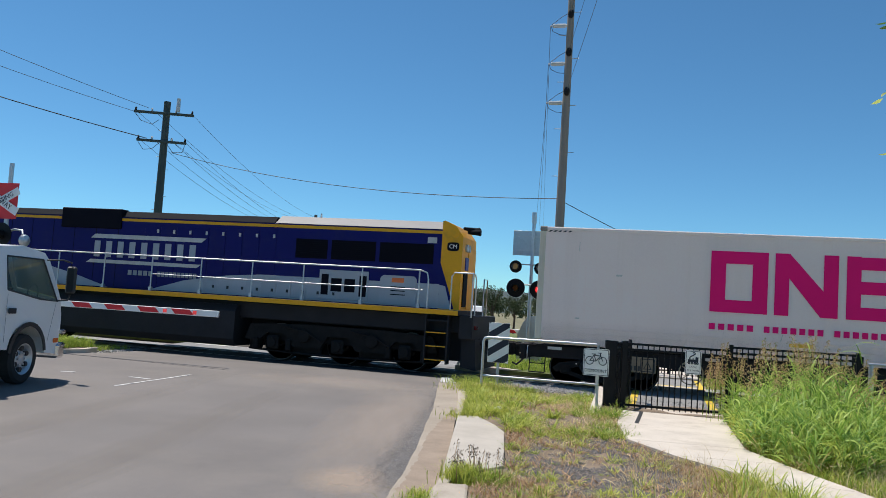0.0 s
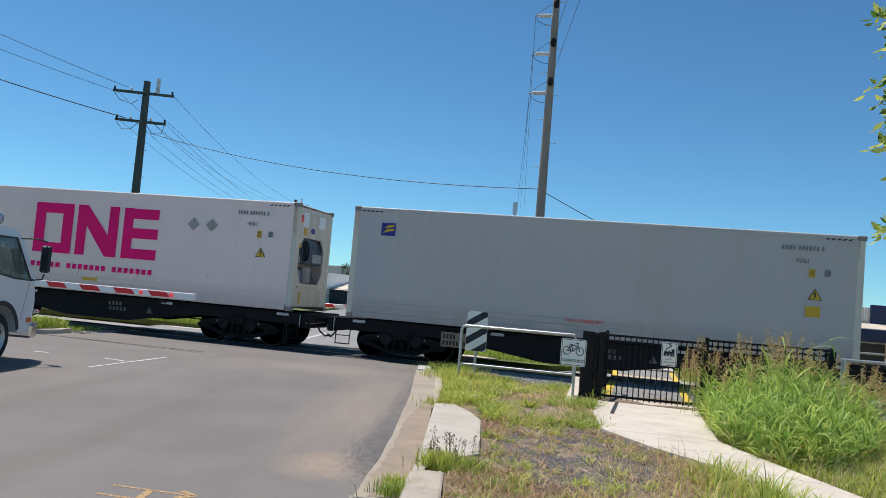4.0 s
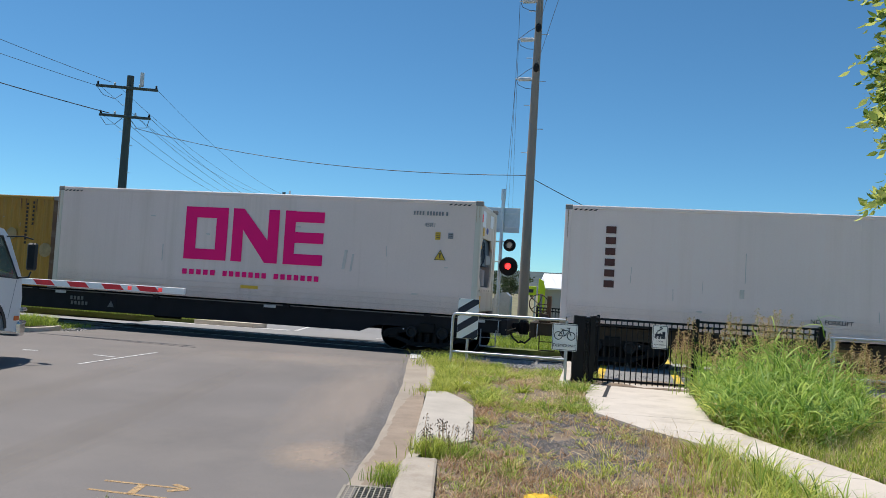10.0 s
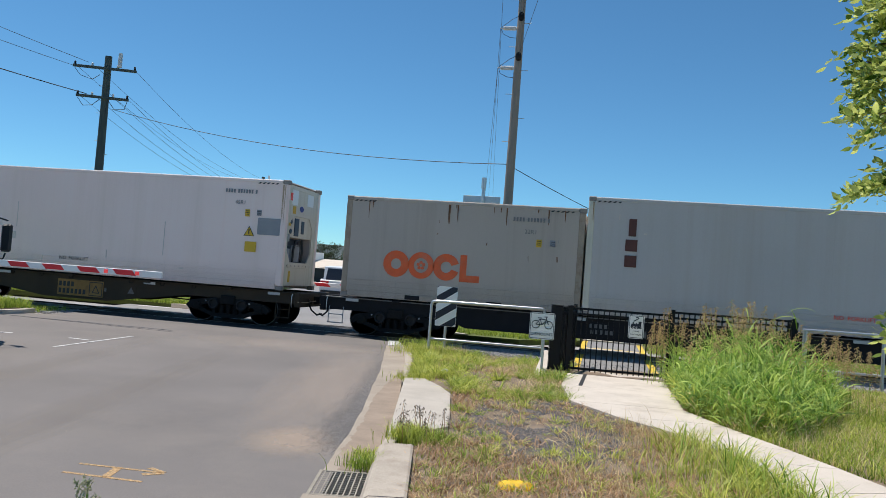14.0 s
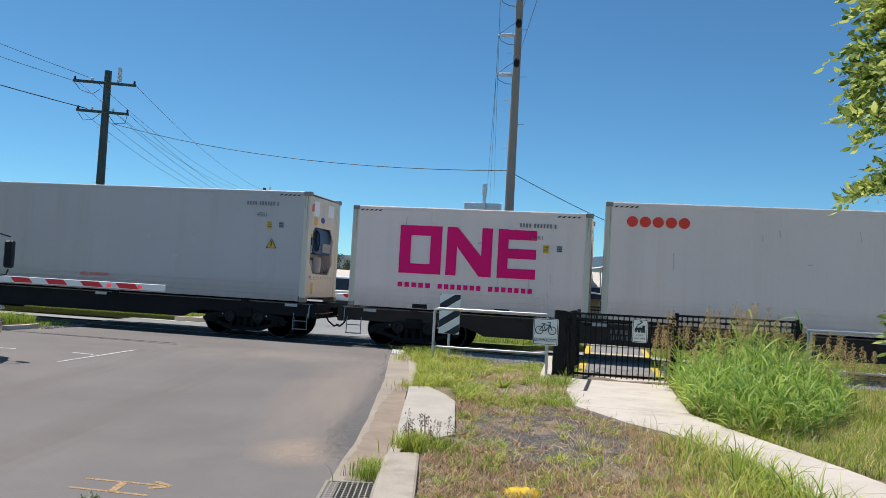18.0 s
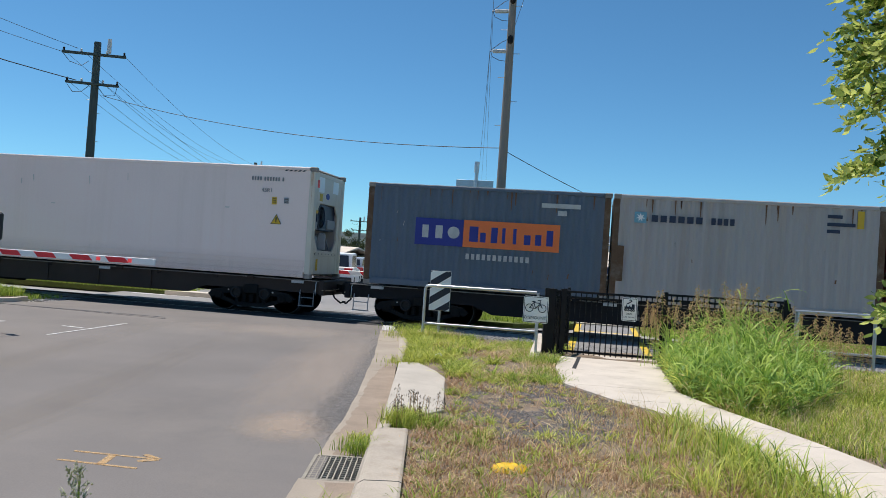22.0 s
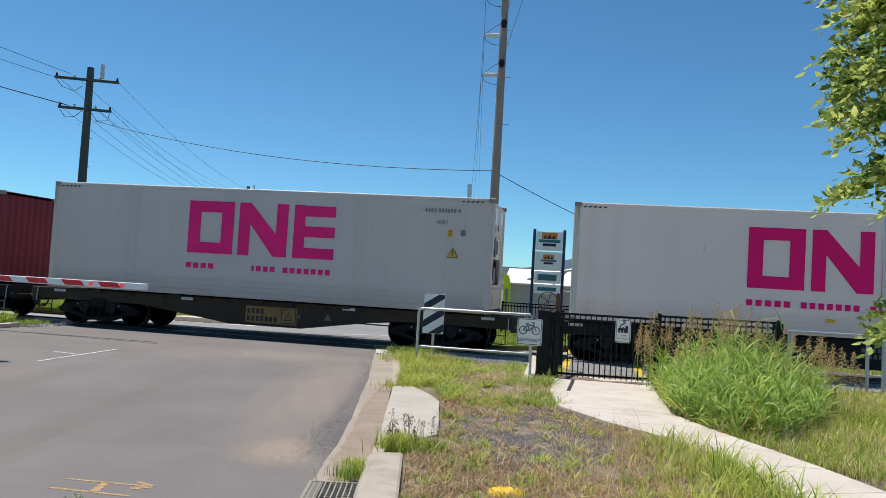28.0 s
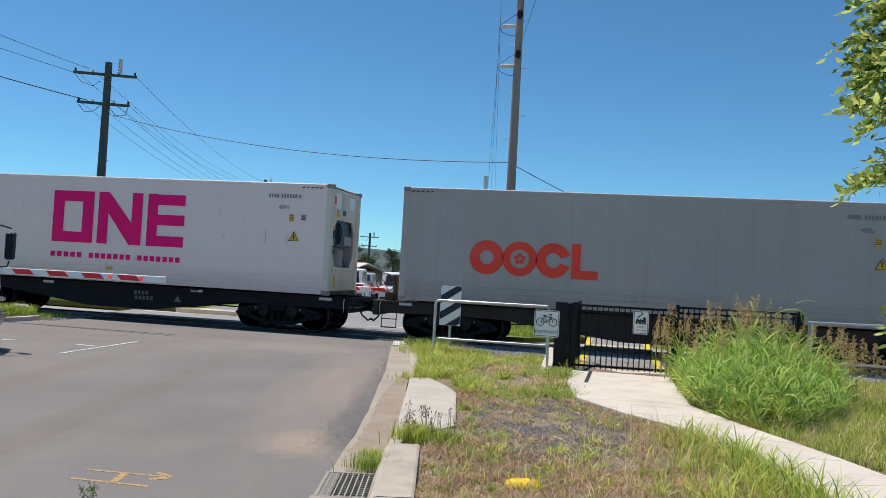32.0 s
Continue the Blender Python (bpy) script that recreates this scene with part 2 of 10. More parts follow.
# ---- mesh helpers ----
class Shape:
    """Gathers boxes, tubes, prisms and faces into one mesh."""

    def __init__(self):
        self.v, self.f, self.s, self.k, self.slot = [], [], [], [], 0

    def face(self, pts, smooth=False):
        i = len(self.v)
        self.v += [tuple(p) for p in pts]
        self.f.append(tuple(range(i, i + len(pts)))), self.s.append(smooth), self.k.append(self.slot)
        return self

    def add(self, verts, faces, smooth=False):
        i = len(self.v)
        self.v += [tuple(p) for p in verts]
        for q in faces:
            self.f.append(tuple(i + j for j in q)), self.s.append(smooth), self.k.append(self.slot)
        return self

    def box(self, x0, x1, y0, y1, z0, z1, ch=0.0, m=None):
        """A box with chamfered edges."""
        c = min(ch, (x1 - x0) * 0.45, (y1 - y0) * 0.45, (z1 - z0) * 0.45)
        if c <= 0:
            v = [(x, y, z) for x in (x0, x1) for y in (y0, y1) for z in (z0, z1)]
            q = [(0, 1, 3, 2), (4, 6, 7, 5), (0, 4, 5, 1), (2, 3, 7, 6), (0, 2, 6, 4), (1, 5, 7, 3)]
        else:
            lim, v, at = ((x0, x1), (y0, y1), (z0, z1)), [], {}
            for i in range(8):
                b = (i >> 2 & 1, i >> 1 & 1, i & 1)
                for a in range(3):
                    at[b, a] = len(v)
                    v.append(tuple(lim[n][b[n]] + (0 if n == a else (c if b[n] == 0 else -c)) for n in range(3)))
            q = []
            for a in range(3):
                o, p = [n for n in range(3) if n != a]
                for side in (0, 1):
                    ring = []
                    for bo, bp in ((0, 0), (1, 0), (1, 1), (0, 1)):
                        b = [0, 0, 0]
                        b[a], b[o], b[p] = side, bo, bp
                        ring.append(at[tuple(b), a])
                    q.append(tuple(ring if (side == 1) == (a != 1) else ring[::-1]))
                for bo in (0, 1):
                    for bp in (0, 1):
                        b0, b1 = [0, 0, 0], [0, 0, 0]
                        b0[o] = b1[o] = bo
                        b0[p] = b1[p] = bp
                        b0[a], b1[a] = 0, 1
                        q.append((at[tuple(b0), o], at[tuple(b1), o], at[tuple(b1), p], at[tuple(b0), p]))
            for i in range(8):
                b = (i >> 2 & 1, i >> 1 & 1, i & 1)
                q.append((at[b, 0], at[b, 1], at[b, 2]))
        if m is not None:
            v = [tuple(m @ Vector(p)) for p in v]
        return self.add(v, q)

    def cyl(self, p0, p1, r0, r1=None, n=12, caps=True):
        p0, p1 = Vector(p0), Vector(p1)
        r1 = r0 if r1 is None else r1
        a = (p1 - p0).normalized()
        u = a.orthogonal().normalized()
        w = a.cross(u)
        ring = [(math.cos(2 * math.pi * i / n), math.sin(2 * math.pi * i / n)) for i in range(n)]
        v = [p0 + (u * c + w * s) * r0 for c, s in ring] + [p1 + (u * c + w * s) * r1 for c, s in ring]
        self.add(v, [(i, (i + 1) % n, n + (i + 1) % n, n + i) for i in range(n)], True)
        if caps:
            self.face(v[:n][::-1]), self.face(v[n:])
        return self

    def tube(self, pts, r, n=8):
        """A round bar along a line of points."""
        pts = [Vector(p) for p in pts]
        rs = r if isinstance(r, (list, tuple)) else [r] * len(pts)
        v, last = [], None
        for i, p in enumerate(pts):
            a = (pts[min(i + 1, len(pts) - 1)] - pts[max(i - 1, 0)]).normalized()
            u = (last - a * last.dot(a)) if last else a.orthogonal()
            u = u.normalized() if u.length > 1e-6 else a.orthogonal().normalized()
            last, w = u, a.cross(u)
            v += [p + (u * math.cos(2 * math.pi * k / n) + w * math.sin(2 * math.pi * k / n)) * rs[i] for k in range(n)]
        q = [(i * n + k, i * n + (k + 1) % n, (i + 1) * n + (k + 1) % n, (i + 1) * n + k) for i in range(len(pts) - 1) for k in range(n)]
        self.add(v, q, True)
        self.face(v[:n][::-1]), self.face(v[-n:])
        return self

    def prism(self, pts, a, b, axis="y", m=None, smooth=False):
        """A flat outline drawn out from a to b. Axis y: outline in x, z; x: in y, z; z: in x, y."""
        put = {"y": lambda p, d: (p[0], d, p[1]), "x": lambda p, d: (d, p[0], p[1]), "z": lambda p, d: (p[0], p[1], d)}[axis]
        v = [put(p, a) for p in pts] + [put(p, b) for p in pts]
        if m is not None:
            v = [tuple(m @ Vector(p)) for p in v]
        k = len(pts)
        self.add(v, [(i, (i + 1) % k, k + (i + 1) % k, k + i) for i in range(k)], smooth)
        self.face(v[:k][::-1]), self.face(v[k:])
        return self

    def ring(self, cx, cz, ro, ri, a, b, n=28, start=0.0, sweep=2 * math.pi):
        """A flat ring or arc in x, z, from y = a to y = b."""
        full = sweep > 6.28
        k = n if full else n + 1
        ang = [start + sweep * i / n for i in range(k)]
        v = [(cx + r * math.cos(t), y, cz + r * math.sin(t)) for y in (a, b) for r in (ri, ro) for t in ang]
        q, last = [], (n if full else k - 1)
        for i in range(last):
            j = (i + 1) % k
            q += [(i, j, k + j, k + i), (2 * k + i, 3 * k + i, 3 * k + j, 2 * k + j), (k + i, k + j, 3 * k + j, 3 * k + i), (i, 2 * k + i, 2 * k + j, j)]
        return self.add(v, q)

    def wheel(self, c, rows, axis="y", n=24, caps=True):
        """Turned about an axis through c: rows of (along, radius)."""
        v = []
        for d, r in rows:
            for i in range(n):
                t = 2 * math.pi * i / n
                p = {"y": (r * math.cos(t), d, r * math.sin(t)), "x": (d, r * math.cos(t), r * math.sin(t)), "z": (r * math.cos(t), r * math.sin(t), d)}[axis]
                v.append((c[0] + p[0], c[1] + p[1], c[2] + p[2]))
        q = [(a * n + i, a * n + (i + 1) % n, (a + 1) * n + (i + 1) % n, (a + 1) * n + i) for a in range(len(rows) - 1) for i in range(n)]
        self.add(v, q, len(rows) > 6)
        for a in (0, len(rows) - 1):
            if caps and rows[a][1] > 0.002:
                self.face(v[a * n : (a + 1) * n])
        return self

    def mesh(self, name, mats, tidy=True):
        me = bpy.data.meshes.new(name)
        me.from_pydata(self.v, [], self.f)
        for x in mats if isinstance(mats, (list, tuple)) else [mats]:
            me.materials.append(x)
        me.polygons.foreach_set("use_smooth", self.s)
        me.polygons.foreach_set("material_index", self.k)
        if tidy and len(self.f) < 4000:
            bm = bmesh.new()
            bm.from_mesh(me)
            bmesh.ops.recalc_face_normals(bm, faces=bm.faces)
            bm.to_mesh(me)
            bm.free()
        me.update()
        return me


def part(name, shape, material, parent, label="", kind=""):
    """One mesh under a thing or part."""
    me = shape if isinstance(shape, bpy.types.Mesh) else shape.mesh(name, material)
    ob = new(name, me)
    ob.parent = parent
    return tagged(ob, label, kind=kind)


def thing(name, label, category, group="", kind="", at=None):
    ob = new(name)
    ob.empty_display_size = 0.2
    if at is not None:
        ob.matrix_world = at
    return tagged(ob, label, category, group, kind)


def solid(name, shape, material, label="", category="", kind="", group="", at=None):
    """A thing or piece of the setting that is one mesh."""
    ob = new(name, shape.mesh(name, material))
    if at is not None:
        ob.matrix_world = at
    return tagged(ob, label, category, group, kind)


def lettering(text, size, align="CENTER", depth=0.002):
    """The mesh of a word in the built-in font, in x, z, facing -y."""
    cu = bpy.data.curves.new("word", "FONT")
    cu.body, cu.size, cu.align_x, cu.align_y, cu.extrude, cu.resolution_u = text, size, align, "CENTER", depth, 2
    ob = bpy.data.objects.new("word", cu)
    scene.collection.objects.link(ob)
    bpy.context.view_layer.update()
    me = bpy.data.meshes.new_from_object(ob.evaluated_get(bpy.context.evaluated_depsgraph_get()))
    bpy.data.objects.remove(ob)
    me.transform(Matrix.Rotation(radians(90), 4, "X"))
    return me


def words(name, text, size, material, parent, x, y, z, label="", align="CENTER", turn=0):
    me = lettering(text, size, align)
    me.transform(pose(x, y, z, 0, 0, turn))
    me.materials.clear()
    me.materials.append(material)
    return part(name, me, material, parent, label)

# ---- ground, road, track ----
K0, RU, RV = Vector((-2.54, -6.46, 0)), Vector((-0.206, 0.9785, 0)), Vector((0.9785, 0.206, 0))


def road(a, b, z=0.0):
    """A point by the distance a along the road and b to the right of the near kerb's face."""
    p = K0 + RU * a + RV * b
    return (p.x, p.y, z)


def sheet(poly, z, thick=0.0):
    s = Shape()
    if thick:
        s.prism([(p[0], p[1]) for p in poly], z - thick, z, "z")
    else:
        s.face([(p[0], p[1], z) for p in poly])
    return s


def bump2(x, y, f, seed=0.0):
    return noise.noise(Vector((x * f + seed, y * f - seed, seed)))


def ground_z(x, y):
    """Flat by the crossing, lower towards the shops beyond it."""
    k = max(0.0, min(1.0, (y - 10) / 12.0)) * max(0.0, min(1.0, (x + 0.21 * (y + 6) + 3.5) / 4.0))
    return -0.10 - 1.4 * k * k * (3 - 2 * k)


g = Shape()
gx = [-2500, -600, -150, -60] + list(np.arange(-40, 41, 4.0)) + [60, 150, 600, 2500]
gy = [-300, -60, -20, 0, 8] + list(np.arange(10, 61, 2.5)) + [80, 150, 400, 1000, 3000]
g.add([(x, y, ground_z(x, y)) for y in gy for x in gx], [(j * len(gx) + i, j * len(gx) + i + 1, (j + 1) * len(gx) + i + 1, (j + 1) * len(gx) + i) for j in range(len(gy) - 1) for i in range(len(gx) - 1)], True)
solid("ground", g, M["field"], kind="structure", label="open ground with dry grass")

# the road, before and beyond the track
solid("road", sheet([road(-60, -0.3), road(6.4, -0.3), road(6.4, -13), (-60, -1.0), (-60, -40), road(-60, -20)], 0.0, 0.09), M["asphalt"], kind="structure", label="grey asphalt road with worn patches")
solid("road_far", sheet([road(9.6, -0.42), road(160, -0.42), road(160, -9.5), road(9.6, -9.5)], 0.0, 0.09), M["asphalt_far"], kind="structure", label="pale grey asphalt road beyond the track")
solid("road_crossing", sheet([road(6.4, 0.9), (-3.2, 0.42), (-13.0, 0.42), road(6.4, -9.2)], 0.0, 0.07), M["asphalt"], kind="structure", label="asphalt between road and rail")
# Between the rails the train's shade is put into a near-black surface.
solid("road_crossing_middle", sheet([(-3.3, 0.62), (-3.55, 1.82), (-13.0, 1.82), (-13.0, 0.62)], 0.002, 0.07), M["rubber"], kind="structure", label="crossing panels between the rails, near-black for the train's shade")
solid("road_crossing_far", sheet([(-3.6, 2.02), road(9.6, 0.9), road(9.6, -9.5), (-13.0, 2.02)], 0.0, 0.07), M["asphalt_far"], kind="structure", label="asphalt beyond the rails")


def strip(name, p, q, w, material, z=0.005, label=""):
    p, q = Vector(p), Vector(q)
    n = Vector((-(q - p).y, (q - p).x, 0)).normalized() * w / 2
    return solid(name, sheet([p - n, q - n, q + n, p + n], z, 0.004), material, kind="structure", label=label)


# Near-black strips paint the train's shade onto both sides of the rails.
for y0, y1 in ((-0.62, 0.42), (2.02, 2.42)):
    solid("rubber_edge", sheet([(-3.3 - 0.21 * y0, y0), (-3.3 - 0.21 * y1, y1), (-13.1, y1), (-13.1, y0)], 0.004, 0.05), M["rubber"], kind="structure", label="near-black strip that paints the train's shade on the crossing")
strip("lane_line", (-8.36, -7.62, 0), (-8.57, -4.95, 0), 0.06, M["paint_white"], label="worn white road line")
strip("lane_tick", (-9.09, -6.22, 0), (-8.62, -6.28, 0), 0.075, M["paint_white"], label="worn white road tick")
strip("lane_tick", (-10.5, -6.42, 0), (-10.24, -6.33, 0), 0.09, M["paint_white"], label="worn white road tick")
strip("road_joint", (-13.6, -3.08, 0), (-8.61, -3.36, 0), 0.035, M["joint"], 0.004, "dark sealed joint across the road")
strip("lane_line_far", (-6.6, 3.6, 0), (-5.2, 4.3, 0), 0.12, M["paint_white"], label="white road line beyond the track")
strip("lane_line_far", road(12, -4.6), road(16, -4.6), 0.12, M["paint_white"], label="white road line beyond the track")
strip("lane_line_far", road(20, -4.6), road(24, -4.6), 0.12, M["paint_white"], label="white road line beyond the track")
strip("stop_line_far", road(12.4, -9), road(12.0, -4.8), 0.3, M["paint_white"], label="white stop line beyond the track")
ym = thing("survey_mark", "sprayed yellow survey arrow on the asphalt", "road mark")
for p, q, w in (((-3.23, -14.28), (-2.58, -14.26), 0.036), ((-3.28, -14.01), (-2.6, -13.965), 0.034), ((-2.95, -13.985), (-2.88, -14.27), 0.065), ((-2.74, -13.88), (-2.575, -13.955), 0.05), ((-2.69, -14.075), (-2.57, -13.965), 0.06)):
    p, q = Vector((*p, 0)), Vector((*q, 0))
    n = Vector((-(q - p).y, (q - p).x, 0)).normalized() * w / 2
    part("stroke", sheet([p - n, q - n, q + n, p + n], 0.004, 0.003), M["paint_yellow"], ym)


def gutter_edge(a):
    """The apron's ragged outer edge."""
    return float(np.interp(a, [-8, -6, -3.8, 0, 4.9, 6.2], [-0.45, -0.365, -0.335, -0.4, -0.58, -0.66])) + 0.016 * noise.noise(Vector((a * 1.4, 5.5, 0))) + 0.01 * noise.noise(Vector((a * 6.1, 2.1, 0)))


def kerb_line(a):
    """The foot of the kerb, which swings out a little towards the track."""
    return float(np.interp(a, [-6.5, -5.6, -3, 0.7, 4.9, 6.2], [0.0, 0.05, 0.06, 0.0, -0.14, -0.2]))


joints = [-44, -38, -32, -26, -20, -16.4, -14, -11.6, -9.2, -7.62, -6.9, -5.4, -3.9, -1.7, 0.4, 2.6, 4.9]
for i, (a0, a1) in enumerate(zip(joints, joints[1:])):
    if a0 == -7.62:
        continue
    aa = np.linspace(a0 + 0.003, a1 - 0.003, 26)
    s = Shape().prism([road(a, gutter_edge(a))[:2] for a in aa] + [road(a, kerb_line(a))[:2] for a in aa[::-1]], -0.08, 0.004, "z")
    solid("gutter_apron", s, M["apron"], kind="structure", label="stained concrete gutter apron")
for a0, a1 in ((-24.0, -7.66), (-6.86, 0.4)):
    inner, outer = [], []
    for a in np.arange(a0, a1, 0.05):
        w = float(np.interp(a, [-6.9, -6.2, -4, -2.7, -0.6, 0.4], [0.24, 0.34, 0.33, 0.33, 0.15, 0.03]))
        w += 0.05 * noise.noise(Vector((a * 2.1, 9.1, 0))) + 0.03 * noise.noise(Vector((a * 9, 1.1, 0)))
        inner.append(road(a, kerb_line(a) - 0.001)[:2]), outer.append(road(a, kerb_line(a) - max(0.02, w))[:2])
    s = Shape()
    m = len(inner)
    s.add([(*p, 0.012) for p in inner] + [(*p, 0.006) for p in outer], [(i, m + i, m + i + 1, i + 1) for i in range(m - 1)])
    solid("gutter_silt", s, M["gutter_dirt"], kind="structure", label="brown silt lying in the gutter")
for a0, a1 in ((-44, -38), (-38, -32), (-32, -26), (-26, -20), (-20, -17), (-17, -14), (-14, -11), (-11, -8), (-8, -6.2)):
    s = Shape()
    pr = [(0.0, -0.05), (0.0, 0.05), (0.03, 0.10), (0.07, 0.125), (0.32, 0.13), (0.34, 0.12), (0.34, -0.05)]
    v = [road(a, b, z) for a in (a0 + 0.01, a1 - 0.01) for b, z in pr]
    s.add(v, [(j, j + 1, 8 + j, 7 + j) for j in range(6)])
    s.face(v[:7][::-1]), s.face(v[7:])
    solid("kerb", s, M["kerb"], kind="structure", label="worn concrete kerb")
for a0, a1 in ((-6.2, -5.75), (-1.35, 1.2), (1.2, 3.6), (3.6, 4.9)):
    s = Shape()
    top = 0.11 if a0 < -5 else 0.05
    v = [road(a, kerb_line(a) + b, z) for a in (a0 + 0.01, a1 - 0.01) for b, z in ((0.0, -0.05), (0.0, top * 0.5), (0.03, top * 0.9), (0.07, top), (0.14, top), (0.14, -0.05))]
    s.add(v, [(j, j + 1, 7 + j, 6 + j) for j in range(5)])
    s.face(v[:6][::-1]), s.face(v[6:])
    solid("kerb", s, M["kerb"], kind="structure", label="low broken end of the concrete kerb")
sl = Shape()
sl.prism([road(-5.74, 0.075)[:2], road(-5.5, 0.4)[:2], road(-5.1, 0.69)[:2], road(-2.74, 0.745)[:2], road(-2.1, 0.62)[:2], road(-1.3, 0.36)[:2], road(-1.42, 0.075)[:2]], -0.03, 0.115, "z")
solid("verge_slab", sl, M["slab"], kind="structure", label="pale concrete slab let into the verge")
s = Shape().prism([road(4.95, -0.56)[:2], road(4.95, -0.2)[:2], road(6.15, -0.36)[:2], road(6.15, -0.6)[:2]], -0.02, 0.014, "z")
solid("kerb_end_block", s, M["paint_white"], kind="structure", label="white-painted end of the gutter")

# drain grate in the gutter
dg = thing("drain_grate", "galvanised grid drain grate in the gutter", "drain", at=Matrix(((RV.x, RU.x, 0, road(-7.26, -0.19)[0]), (RV.y, RU.y, 0, road(-7.26, -0.19)[1]), (0, 0, 1, 0), (0, 0, 0, 1))))
# Solid near-black block: its colour gives the shade of the hollow pit.
part("pit", Shape().box(-0.215, 0.215, -0.36, 0.36, -0.25, -0.06), M["seal"], dg, "near-black block for the pit's shade")
fr = Shape()
for q in ((-0.23, -0.2, -0.38, 0.38), (0.2, 0.23, -0.38, 0.38), (-0.2, 0.2, -0.38, -0.35), (-0.2, 0.2, 0.35, 0.38)):
    fr.box(*q, -0.06, 0.006, 0.003)
part("grate_frame", fr, M["grate_steel"], dg)
for i in range(9):
    x = -0.178 + i * 0.0445
    part("grate_bar", Shape().box(x - 0.005, x + 0.005, -0.35, 0.35, -0.014, 0.003), M["grate_steel"], dg)
for i in range(12):
    y = -0.32 + i * 0.0582
    part("grate_bar", Shape().box(-0.2, 0.2, y - 0.005, y + 0.005, -0.012, 0.001), M["grate_steel"], dg)

# verge: a rolling sheet of soil
VL = [road(-46, 0.33), road(-14, 0.33), road(-5.5, 0.33), road(-5.45, 0.11), road(3.7, 0.11), road(4.6, 0.0)]


def verge_z(x, y):
    k = max(0.0, min(1.0, (y + 4.8) / 2.4))
    return 0.085 * (1 - k) + 0.01 * k + 0.025 * bump2(x, y, 0.9, 2) + 0.012 * bump2(x, y, 3.2, 5)


def verge_left(y):
    p = [(q[1], q[0]) for q in VL]
    return float(np.interp(y, [a for a, _ in p], [b for _, b in p]))


vs, nx, ny = Shape(), 70, 110
ys = np.concatenate([np.linspace(-48.0, -22.5, 14), np.linspace(-22.0, -2.0, ny - 14)])
gv = []
for y in ys:
    x0 = verge_left(y)
    for i in range(nx):
        x = x0 + (13.0 - x0) * (i / (nx - 1)) ** 1.6
        gv.append((x, y, verge_z(x, y) if i < nx - 1 and y > -47.9 else -0.14))
vs.add(gv, [(j * nx + i, j * nx + i + 1, (j + 1) * nx + i + 1, (j + 1) * nx + i) for j in range(ny - 1) for i in range(nx - 1)], True)
solid("verge", vs, M["soil"], kind="structure", label="dry grassy verge of brown soil")
# footpath of poured bays
PL = [(0.13, -4.95), (0.13, -6.75), (0.34, -8.5), (0.95, -9.5), (1.66, -10.35), (2.1, -11.4), (2.4, -12.55), (2.75, -14.2), (3.05, -16.2), (3.2, -18.2), (3.25, -22.0), (3.3, -26.0), (3.3, -31.0), (3.3, -37.0), (3.3, -44.0)]
PR = [(1.84, -4.95), (1.84, -6.75), (1.86, -8.35), (2.2, -9.3), (2.76, -10.6), (3.05, -11.3), (3.33, -12.1), (3.84, -13.9), (4.2, -16.1), (4.3, -18.2), (4.35, -22.0), (4.4, -26.0), (4.4, -31.0), (4.4, -37.0), (4.4, -44.0)]
for i in range(len(PL) - 1):
    a, b, c, d = PL[i], PR[i], PR[i + 1], PL[i + 1]
    s = Shape().prism([(a[0], a[1] - 0.006), (b[0], b[1] - 0.006), (c[0], c[1] + 0.006), (d[0], d[1] + 0.006)], -0.05, 0.125 if i > 0 else 0.115, "z")
    solid("footpath_slab", s, M["concrete"], kind="structure", label="pale concrete footpath bay")
strip("path_joint", (0.46, -4.98, 0), (0.42, -6.7, 0), 0.06, M["seal"], 0.122, "dark expansion joint in the path")
strip("path_joint", (0.13, -6.74, 0), (0.44, -6.72, 0), 0.03, M["seal"], 0.121, "dark expansion joint in the path")

# track: ballast bed, sleepers, rails
bl = Shape()
for x0, x1 in ((-120, -13.2), (-3.6, 120)):
    bl.prism([(-1.55, -0.12), (-0.95, -0.035), (3.4, -0.035), (4.0, -0.12)], x0, x1, "x")
solid("ballast_bed", bl, M["ballast"], kind="structure", label="grey crushed-stone ballast under the track")
rng = np.random.default_rng(4)


def pebbles(count, x0, x1, y0, y1, z0, size):
    """Many small broken stones in one mesh."""
    base = np.array([(1, 0, 0), (-0.9, 0.2, 0.1), (0.1, 1, 0), (0, -0.95, 0.1), (0.1, 0.1, 0.8), (0, 0, -0.8)])
    tri = np.array([(0, 2, 4), (2, 1, 4), (1, 3, 4), (3, 0, 4), (2, 0, 5), (1, 2, 5), (3, 1, 5), (0, 3, 5)])
    c = np.stack([rng.uniform(x0, x1, count), rng.uniform(y0, y1, count), np.full(count, z0)], 1)
    r = rng.uniform(0.5, 1.0, (count, 1, 1)) * size
    jit = 1 + rng.uniform(-0.35, 0.35, (count, 6, 3))
    v = c[:, None] + base * jit * r
    f = tri[None] + 6 * np.arange(count)[:, None, None]
    return v.reshape(-1, 3), f.reshape(-1, 3)


def fast_mesh(name, v, f, material, smooth=False):
    me = bpy.data.meshes.new(name)
    v, f = np.asarray(v, np.float32), np.asarray(f, np.int32)
    k = f.shape[1]
    me.vertices.add(len(v)), me.loops.add(f.size), me.polygons.add(len(f))
    me.vertices.foreach_set("co", v.ravel()), me.loops.foreach_set("vertex_index", f.ravel())
    me.polygons.foreach_set("loop_start", np.arange(len(f), dtype=np.int32) * k)
    me.polygons.foreach_set("use_smooth", np.full(len(f), smooth))
    me.materials.append(material)
    me.update(calc_edges=True)
    me.validate()
    return me


